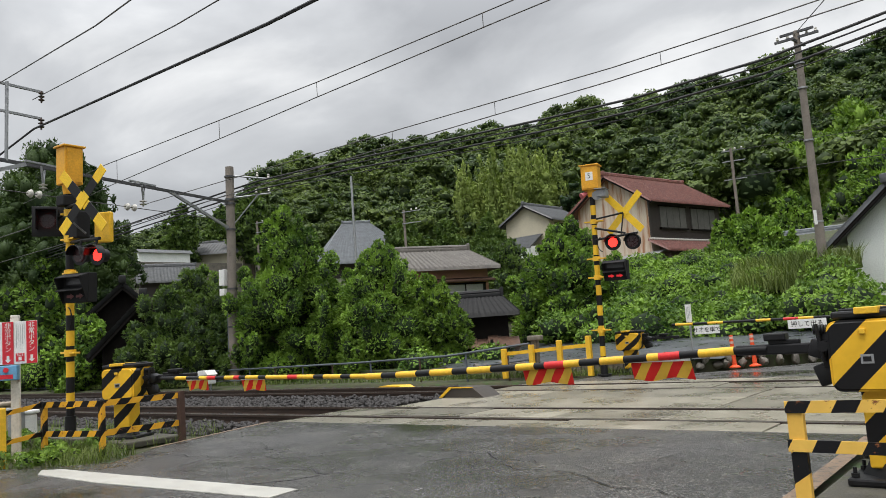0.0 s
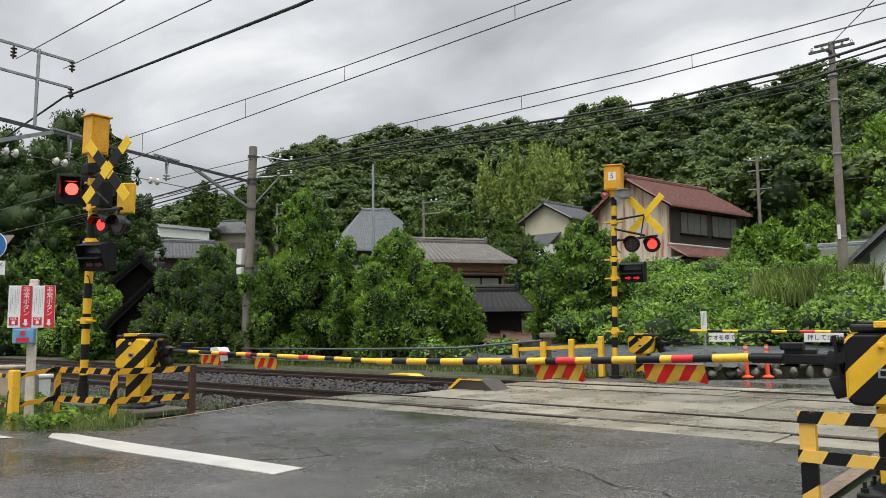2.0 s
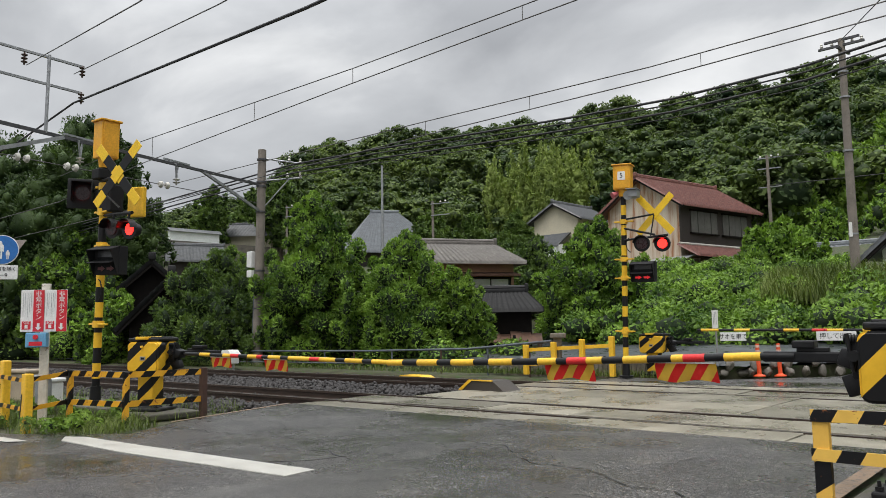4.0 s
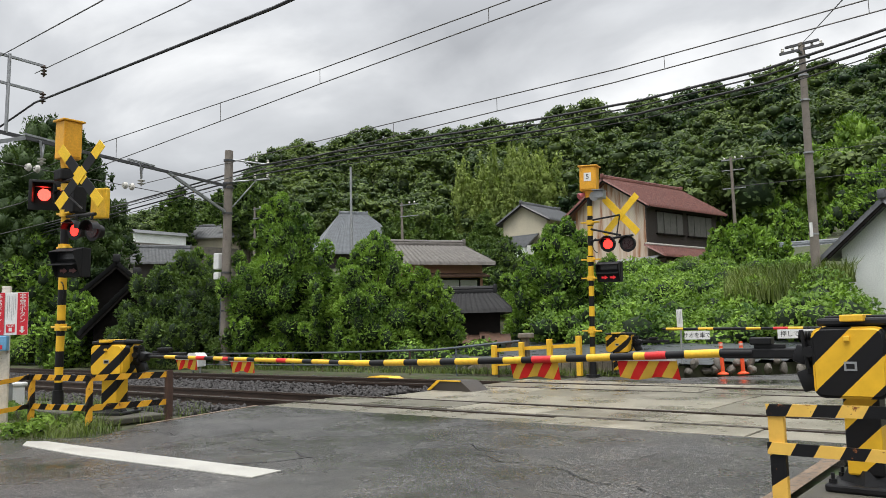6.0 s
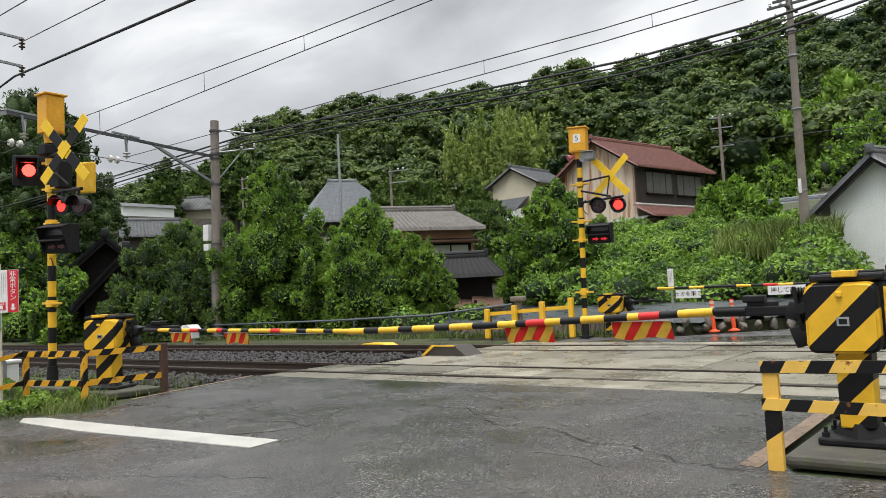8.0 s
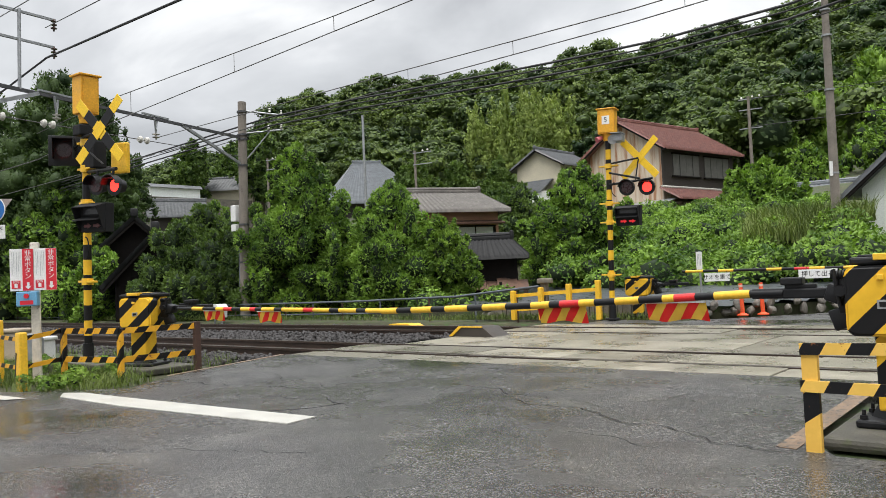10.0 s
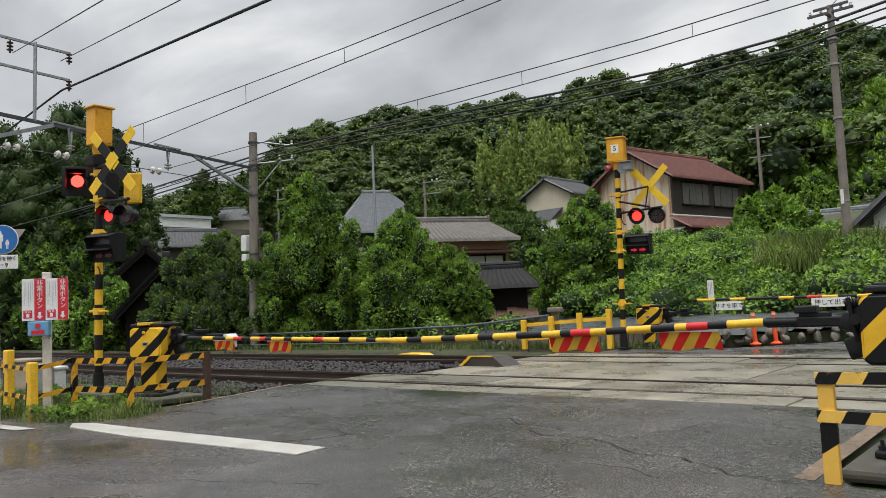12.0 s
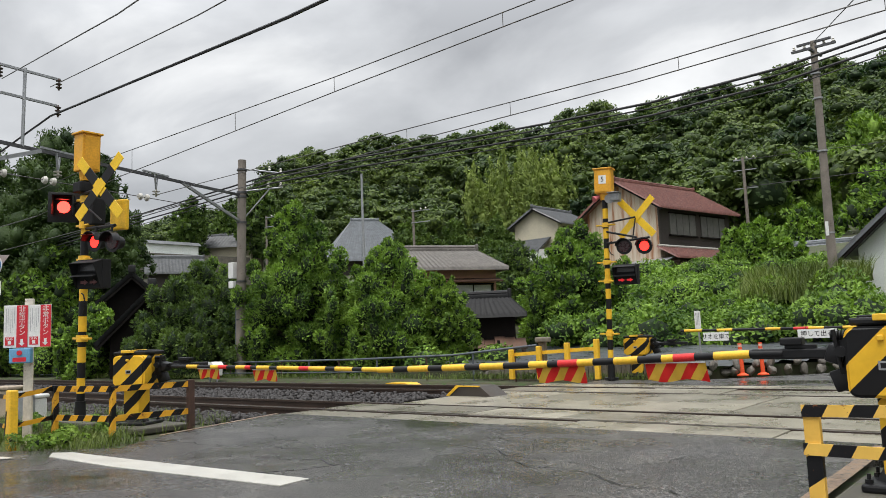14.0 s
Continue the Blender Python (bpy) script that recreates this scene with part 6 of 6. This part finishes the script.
for a in ((0.75, 0.6, 7.18), (1.05, 0.85, 7.1), (0.7, 0.58, 6.6), (1.05, 0.85, 6.6)):
    part("insulator", lathe(BM(), [(0.03, -0.12), (0.055, -0.1), (0.03, -0.05), (0.05, 0.0), (0.02, 0.03)], 10, a), M_CERAMIC, CP)
part("switch_box", box(box(BM(), (-0.32, -0.1, 3.6), (0.28, 0.24, 0.55), bevel=0.02), (-0.32, -0.1, 3.1), (0.28, 0.22, 0.24), bevel=0.02), M_WHITE, CP, "pale switch box", smooth=False)
part("conduit", rod(BM(), (-0.2, -0.06, 0.0), (-0.2, -0.06, 3.2), 0.03, seg=8), M_PIPE, CP)
for u in (0.30, 0.56, 0.80):
    c = E1.lerp(E2, u)
    hp = BM()
    rod(hp, (c.x - 0.12, c.y + 0.1, c.z), (c.x, c.y, c.z - 0.42), 0.03, seg=6)
    rod(hp, (c.x + 0.1, c.y - 0.1, c.z), (c.x, c.y, c.z - 0.42), 0.03, seg=6)
    flat_bar(hp, (c.x - 0.15, c.y + 0.5, c.z + 0.09), (c.x + 0.1, c.y - 0.5, c.z + 0.1), 0.05, 0.06)
    part("hanger", hp, M_GALV, CP, "galvanised wire hanger", smooth=False)
    insulator(CP, c.x, c.y, c.z - 0.40, 2, 0.11, M_CERAMIC)
Mt = E1.lerp(E2, 0.64)
mt = BM()
rod(mt, Mt, (Mt.x, Mt.y, Mt.z + 2.05), 0.045, seg=8)
flat_bar(mt, (Mt.x - 0.15, Mt.y + 0.95, Mt.z + 2.0), (Mt.x + 0.2, Mt.y - 1.5, Mt.z + 1.96), 0.06, 0.06)
flat_bar(mt, (Mt.x - 0.15, Mt.y + 0.92, Mt.z + 1.28), (Mt.x + 0.2, Mt.y - 1.5, Mt.z + 1.26), 0.06, 0.06)
part("feeder_frame", mt, M_GALV, CP, "galvanised feeder frame")
for yy, zz in ((0.85, 1.98), (0.85, 1.26), (-0.6, 1.95)):
    insulator(CP, Mt.x, Mt.y + yy, Mt.z + zz, 3, 0.08)

SW = BM()
S1, S2 = Vector((0, 0, 5.55)), Vector((3.0, -12.2, 5.35))
rod(SW, S1, S2, 0.012, seg=6)
part("span_wire", SW, M_WIREG, CP, "thin span wire below the beam")
for u in (0.34, 0.36, 0.59, 0.61, 0.70, 0.72):
    c = S1.lerp(S2, u)
    d_ = (S2 - S1).normalized() * 0.04
    part("strain_disc", rod(BM(), c - d_, c + d_, 0.11, 0.07, 14), M_CERAMIC, CP, "white ceramic strain disc")

UP = thing("utility_pole", pose(-6.78, 29.4, 0, 0.3, 0.4, 0), "tall weathered concrete utility pole with crossarms", "utility pole", "utility poles")
part("shaft", rod(BM(), (0, 0, 0), (0, 0, 11.0), 0.18, 0.11, 16), M_POLE, UP)
for a, c in (((-0.75, 0, 10.75), (0.75, -0.1, 10.75)), ((-0.55, 0.0, 10.95), (0.6, -0.1, 10.95)), ((-0.05, -0.5, 10.6), (0.1, 0.6, 10.6))):
    part("crossarm", flat_bar(BM(), a, c, 0.08, 0.08), M_GALVD, UP, "dark steel crossarm", smooth=False)
for dx in (-0.65, -0.3, 0.35, 0.65):
    part("insulator", lathe(BM(), [(0.03, 0.0), (0.06, 0.04), (0.035, 0.09), (0.05, 0.12), (0.02, 0.16)], 10, (dx, 0, 10.8)), M_CERAMIC, UP)
for zz in (7.0, 8.9, 4.1, 9.8):
    part("band", rod(BM(), (0, 0, zz - 0.03), (0, 0, zz + 0.03), 0.17, seg=16), M_GALV, UP, "galvanised band")
part("number_strip", box(BM(), (-0.04, -0.17, 4.25), (0.1, 0.02, 0.5)), M_WHITE, UP, "white marking strip", smooth=False)
for x, y, z, h, r, mt_, arms in ((-19.0, 59.2, 5.0, 8.6, 0.14, M_POLE, 1), (-44.1, 43.7, 4.5, 9.8, 0.12, M_GALV, 0), (-39.85, 45.0, 4.5, 6.5, 0.12, M_POLE, 2), (-60, 46.5, 6, 7.2, 0.12, M_POLE, 2)):
    p = thing("utility_pole", pose(x, y, z), "slim grey utility pole on the slope", "utility pole", "utility poles")
    part("shaft", rod(BM(), (0, 0, 0), (0, 0, h), r, r * 0.75, 12), mt_, p)
    if arms:
        for zz in ((h - 0.2, h - 1.0, h - 2.4) if arms == 1 else (h - 0.2, h - 1.1)):
            part("crossarm", flat_bar(BM(), (-0.7 + 0.6 * (arms == 2), -0.1, zz), (0.9 + 0.6 * (arms == 2), 0.2, zz), 0.07, 0.07), M_GALV, p, smooth=False)
        for dx in (-0.5, 0.3, 0.8):
            part("insulator", lathe(BM(), [(0.05, 0.0), (0.09, 0.05), (0.04, 0.15)], 8, (dx + 0.5 * (arms == 2), 0, h - 0.15)), M_CERAMIC, p)


def wire(name, pts, r, mat, label, sag=0.0):
    """A hanging line through the given points: one unbroken tube."""
    path = [Vector(pts[0])]
    for a, c in zip(pts, pts[1:]):
        a, c = Vector(a), Vector(c)
        n = 10 if sag else 2
        for k in range(1, n + 1):
            u = k / n
            path.append(a.lerp(c, u) - Vector((0, 0, sag * 4 * u * (1 - u))))
    b = BM()
    rings = []
    for k, p in enumerate(path):
        d = (path[min(k + 1, len(path) - 1)] - path[max(k - 1, 0)]).normalized()
        side = d.cross(Vector((0, 0, 1))).normalized()
        top = side.cross(d)
        rings.append([b.verts.new(p + r * (math.cos(q) * side + math.sin(q) * top)) for q in (2 * math.pi * m / 6 for m in range(6))])
    for a, c in zip(rings, rings[1:]):
        for m in range(6):
            b.faces.new((a[m], a[(m + 1) % 6], c[(m + 1) % 6], c[m]))
    b.faces.new(rings[0])
    b.faces.new(rings[-1][::-1])
    return single(name, b, mat, label, "overhead wire", "overhead wires", smooth=True)


wire("contact_wire", [(-22.3, 9.4, 4.82), (-17.0, 9, 5.03), (-9.76, 9, 5.33), (-5.95, 9, 5.465), (18, 9, 6.2)], 0.009, M_WIREG, "thin dark contact wire over the near track")
wire("messenger_wire", [(-22.3, 9.4, 5.55), (-17.0, 9, 5.56), (-9.75, 9, 5.59), (-6.55, 9, 5.66), (18, 9, 6.3)], 0.009, M_WIREG, "thin dark messenger wire over the near track")
wire("messenger_wire", [(-22, 12.9, 5.8), (-11.7, 12.9, 5.764), (-6.14, 12.9, 5.727), (-3.33, 12.9, 5.80), (18, 12.9, 6.5)], 0.011, M_WIREG, "thin dark messenger wire over the far track")
wire("contact_wire", [(-22, 12.9, 5.3), (-11.7, 12.9, 5.45), (-6.14, 12.9, 5.49), (-3.33, 12.9, 5.58), (18, 12.9, 6.3)], 0.011, M_WIREG, "thin dark contact wire over the far track")
wire("contact_wire", [(-22.3, 9.4, 4.82), (-60, 9.2, 4.6), (-140, 9.2, 4.6)], 0.014, M_WIREG, "thin contact wire running down the line")
wire("messenger_wire", [(-22.3, 12.9, 5.3), (-60, 12.9, 5.0), (-140, 12.9, 5.0)], 0.014, M_WIREG, "thin messenger wire running down the line")


def dropper(x, y, z0, z1):
    b = BM()
    rod(b, (x, y, z0), (x, y, z1), 0.006, seg=5)
    single("dropper", b, M_WIREG, "short dropper between contact and messenger wires", "overhead wire", "overhead wire droppers")


for x in (-16.5, -12.6, -9.76, -6.2, -3.0):
    dropper(x, 9, float(np.interp(x, [-17, -9.76, -5.95, 18], [5.03, 5.33, 5.465, 6.2])), float(np.interp(x, [-17, -9.75, -6.55, 18], [5.56, 5.59, 5.66, 6.3])))
    dropper(x + 1, 12.9, float(np.interp(x + 1, [-22, -11.7, -6.14, -3.33, 18], [5.3, 5.45, 5.49, 5.58, 6.3])), float(np.interp(x + 1, [-22, -11.7, -6.14, -3.33, 18], [5.8, 5.764, 5.727, 5.8, 6.5])))
wire("feeder_cable", [(-20.3, 8.84, 7.13), (-8.54, 7, 5.70), (3.2, 5.16, 4.6), (14, 3.4, 4.4)], 0.026, M_WIRE, "thick black feeder cable along the railway")
wire("feeder_wire", [(-20.3, 8.82, 7.9), (-10.8, 7, 6.41), (-1.3, 5.2, 5.2), (14, 2.5, 4.6)], 0.011, M_WIREG, "thin dark feeder wire along the railway")
wire("feeder_wire", [(-20.0, 7.54, 7.75), (-10.71, 5.6, 5.98), (-1.4, 3.66, 4.6), (14, 0.4, 4.2)], 0.011, M_WIREG, "thin dark feeder wire along the railway")
wire("feeder_cable", [(-20.3, 8.84, 7.13), (-24, 8.75, 6.6), (-60, 8.4, 6.4)], 0.026, M_WIRE, "thick black feeder cable beyond the beam")
for dz, r in ((0.0, 0.03), (-0.13, 0.018), (-0.30, 0.028), (-0.44, 0.012)):
    line = [(-21.3, 6.82), (-17.06, 6.67), (-12.65, 6.434), (-9.97, 6.313), (-7.42, 6.236), (-4.57, 6.326), (-2.9, 6.518), (4, 7.4), (30, 9.6)]
    wire("telecom_cable", [(x, 16.7, z + dz) for x, z in line], r, M_WIRE, "black telecom cable along the railway")
    wire("telecom_cable", [(-21.3, 16.7, 6.82 + dz), (-46, 17, 6.2 + dz), (-110, 17, 5.6 + dz)], r, M_WIRE, "black telecom cable running down the line")
wire("power_line", [(-19.0, 59.2, 13.4), (-7, 58, 12.6), (20, 56, 12.8)], 0.02, M_WIRE, "dark power line across the hillside")
wire("power_line", [(-19.0, 59.2, 11.3), (-7, 58, 10.8), (20, 56, 11.2)], 0.03, M_WIRE, "dark power line across the hillside")
wire("power_line", [(-6.8, 29.4, 10.9), (-3, 16.7, 7.4), (1, 9, 6.5)], 0.012, M_WIRE, "dark power line across the hillside")

# ---------- small things ----------
ES = thing("emergency_button_sign", pose(-10.25, 4.24, 0, 0, 0, 52), "red and white emergency button sign on a peeling white post", "sign")
part("post", box(BM(), (0, 0.03, 0.85), (0.10, 0.07, 1.78), bevel=0.01), surf("peeling_white_post", (0.62, 0.58, 0.50), 0.75, vary=0.15, scale=4, fine=30, bump=0.4, dirt=(0.22, 0.15, 0.10), dirt_at=0.58), ES, "peeling white wooden post", smooth=False)
M_SIGNRED = surf("sign_red", (0.60, 0.02, 0.035), 0.4, vary=0.05)
for sx, mm in ((-0.135, pose(-0.135, -0.03, 1.40, 0, 0, 4)), (0.135, pose(0.135, -0.03, 1.40, 0, 0, -4))):
    bd = part("board", box(BM(), (0, 0, 0), (0.265, 0.012, 0.52), bevel=0.003), M_WHITE, ES, "white sign board", smooth=False, m=mm)
    part("red_field", box(BM(), (0.07, -0.008, 0), (0.122, 0.004, 0.515)), M_SIGNRED, bd, "red field", smooth=False)
    for k, ch in enumerate("非常ボタン"):
        word(ch, 0.078, M_WHITE, bd, pose(0.07, -0.0115, 0.205 - 0.072 * k, 90, 0, 0))
    ar = BM()
    face_prism(ar, [(0.055, 0, -0.155), (0.085, 0, -0.155), (0.085, 0, -0.205), (0.105, 0, -0.205), (0.07, 0, -0.24), (0.035, 0, -0.205), (0.055, 0, -0.205)], (0, -0.0125, 0), (0, -0.009, 0))
    part("arrow", ar, M_WHITE, bd, smooth=False)
    part("red_square", box(BM(), (-0.065, -0.008, -0.18), (0.10, 0.004, 0.10)), M_SIGNRED, bd, smooth=False)
    word("SOS", 0.042, M_WHITE, bd, pose(-0.065, -0.0115, -0.15, 90, 0, 0))
    part("press_mark", box(BM(), (-0.065, -0.0105, -0.195), (0.035, 0.003, 0.045), bevel=0.001), M_WHITE, bd, smooth=False)
    ln = BM()
    for k, (dx, hh) in enumerate(((-0.105, 0.28), (-0.085, 0.2), (-0.055, 0.3), (-0.035, 0.24), (-0.015, 0.18))):
        box(ln, (dx, -0.0075, 0.22 - hh / 2), (0.0035, 0.002, hh))
    part("small_print", ln, M_GALV, bd, "rows of small grey print", smooth=False)
bb = part("button_box", box(BM(), (-0.06, -0.07, 1.04), (0.24, 0.12, 0.18), bevel=0.012), surf("pale_blue_plastic", (0.13, 0.33, 0.52), 0.45, vary=0.08), ES, "pale blue button box", smooth=False)
part("button", rod(BM(), (-0.06, -0.13, 1.075), (-0.06, -0.145, 1.075), 0.03, seg=14), M_SIGNRED, bb)
part("button_label", box(BM(), (-0.06, -0.132, 0.995), (0.15, 0.004, 0.05)), M_SIGNRED, bb, smooth=False)

PS = thing("pedestrian_sign", pose(-9.35, 3.40, 0, 0, 0, 58), "blue round pedestrian road sign with a white plate below", "road sign")
part("pole", rod(BM(), (-0.06, 0.05, -0.05), (-0.06, 0.05, 2.15), 0.03, seg=12), M_WHITE, PS, "white sign pole")
disc = part("disc", rod(BM(), (0.0, 0.012, 2.04), (0.0, -0.004, 2.04), 0.155, seg=36), M_SIGN_BLUE, PS, "blue disc", smooth=False)
part("rim", rod(BM(), (0.0, 0.02, 2.04), (0.0, -0.001, 2.04), 0.163, seg=36), M_WHITE, disc, "white rim", smooth=False)
fig = BM()
for cx, s in ((-0.02, 1.0), (0.055, 0.52)):
    zb = 2.035 if s == 1 else 1.985
    rod(fig, (cx, -0.004, zb + 0.085 * s), (cx, -0.008, zb + 0.085 * s), 0.017 * s, seg=10)
    box(fig, (cx, -0.006, zb + 0.03 * s), (0.046 * s, 0.004, 0.085 * s))
    box(fig, (cx - 0.012 * s, -0.006, zb - 0.05 * s), (0.016 * s, 0.004, 0.09 * s))
    box(fig, (cx + 0.012 * s, -0.006, zb - 0.05 * s), (0.016 * s, 0.004, 0.09 * s))
    box(fig, (cx - 0.03 * s, -0.006, zb + 0.02 * s), (0.011 * s, 0.004, 0.075 * s))
    box(fig, (cx + 0.03 * s, -0.006, zb + 0.02 * s), (0.011 * s, 0.004, 0.075 * s))
part("pictogram", fig, M_WHITE, disc, "white walking pictogram", smooth=False)
pl = part("plate", box(BM(), (0, -0.0, 1.79), (0.32, 0.012, 0.155), bevel=0.005), M_WHITE, PS, "white plate", smooth=False)
word("軽車両を除く", 0.05, M_RUBBER, pl, pose(0, -0.008, 1.825, 90, 0, 0))
word("7－9", 0.062, M_RUBBER, pl, pose(0, -0.008, 1.755, 90, 0, 0))
TS = part("triangle_back", face_prism(BM(), [(-0.3, 0, 2.16), (0.22, 0, 2.16), (-0.04, 0, 1.76)], (0, 0.075, 0), (0, 0.085, 0)), surf("weathered_sign_back", (0.36, 0.30, 0.28), 0.6), PS, "grey back of a triangular sign", smooth=False)

for x, y in ((-5.83, 16.72), (-5.50, 17.0)):
    dl = thing("lane_post", pose(x, y, 0, 0, -1.5, 0), "orange flexible lane post with pale bands", "lane post", "lane posts")
    part("base", lathe(BM(), [(0.12, 0), (0.12, 0.02), (0.06, 0.05), (0.045, 0.06)], 16), M_CONE, dl)
    part("tube", rod(BM(), (0, 0, 0.05), (0, 0, 0.68), 0.045, 0.04, 14), M_CONE, dl)
    for zz in (0.5, 0.6):
        part("band", rod(BM(), (0, 0, zz), (0, 0, zz + 0.05), 0.0445, seg=14), surf("pale_band", (0.7, 0.45, 0.38), 0.4), dl, "pale reflective band")
WP = thing("marker_post", pose(-6.57, 16.4, 0), "thin white marker post with a white panel", "marker post")
part("rod", rod(BM(), (0, 0, 0), (0, 0, 1.4), 0.022, seg=8), M_GALV, WP)
part("panel", box(BM(), (0, -0.03, 1.2), (0.13, 0.01, 0.38), bevel=0.003), M_WHITE, WP, smooth=False)
txb = BM()
for k in range(3):
    box(txb, (-0.03 + 0.03 * k, -0.037, 1.22), (0.008, 0.003, 0.26))
part("print_bars", txb, M_GALV, WP, "grey illegible print", smooth=False)
# trackside boxes
TB = thing("trackside_box", pose(-21.6, 14.55, -0.05), "pale grey trackside cable box with a sloping lid", "cable box")
part("body", box(BM(), (0, 0, 0.36), (0.7, 0.4, 0.34), bevel=0.03), M_WHITE, TB, smooth=False)
part("lid", face_prism(BM(), [(-0.42, 0, 0.53), (0.42, 0, 0.53), (0.2, 0, 0.7), (-0.2, 0, 0.7)], (0, -0.24, 0), (0, 0.24, 0)), M_WHITE, TB, smooth=False)
for xx in (-0.25, 0.25):
    part("leg", rod(BM(), (xx, 0, -0.1), (xx, 0, 0.2), 0.04, seg=8), M_GALV, TB)
for x, y, w, h, mt_ in ((-14.6, 5.7, 0.55, 0.52, surf("beige_plastic", (0.33, 0.27, 0.2), 0.6)), (-13.1, 5.5, 0.34, 0.42, M_WHITE), (-12.7, 5.25, 0.2, 0.5, M_GALV)):
    b_ = thing("relay_box", pose(x, y, 0, 0, 0, 20), "small weathered trackside equipment box", "equipment box", "equipment boxes")
    part("body", box(BM(), (0, 0, h * 0.5 - 0.04), (w, w * 0.8, h * 0.9), bevel=0.03), mt_, b_, smooth=False)
    part("lid", box(BM(), (0, 0, h * 0.97 - 0.02), (w + 0.05, w * 0.8 + 0.05, 0.06), bevel=0.02), mt_, b_, smooth=False)
TB.scale = (0.78, 0.78, 0.85)
PM = thing("point_machine", pose(-12.9, 7.1, -0.1), "dark cast trackside switch gear", "switch gear")
part("body", rod(box(BM(), (0, 0, 0.62), (0.5, 0.3, 0.26), bevel=0.04), (-0.1, -0.22, 0.62), (-0.1, 0.2, 0.62), 0.1, seg=14), M_RUBBER, PM)
part("stand", box(BM(), (0, 0, 0.25), (0.12, 0.12, 0.6), bevel=0.01), M_RUSTPOST, PM, smooth=False)
ch = BM()
for k in range(12):
    rod(ch, (-0.50, 5.68, 1.05 - 0.03 * k), (-0.50, 5.68, 1.03 - 0.03 * k), 0.008, seg=6)
single("hanging_chain", ch, M_YELLOW, "thin brass chain hanging from the counterweight bar", "chain")


# ---------- flashing lamps ----------
def motions():
    """The lamps flash in turn: each added flap lifts for six tenths of a second and falls for as long."""
    starts = {"a": 0.65, "b": 0.05, "c": 0.37, "d": -0.23}
    for sh, hinge, phase in ADDED_FLAPS:
        up, down = pose(0, -0.011, hinge, -87), pose(0, -0.011, hinge, 0)
        first = starts[phase]
        lit = (0.11 - first) % 1.2 < 0.6
        rows = [(0.0, up if lit else down)]
        t = first - 2.4
        while t < 14.5:
            for edge, before, after in ((t, down, up), (t + 0.6, up, down)):
                if 0.1 < edge < 13.95:
                    rows += [(edge - 0.034, before), (edge + 0.034, after)]
            t += 1.2
        rows.append((14.0, rows[-1][1]))
        walk(sh, rows)


motions()
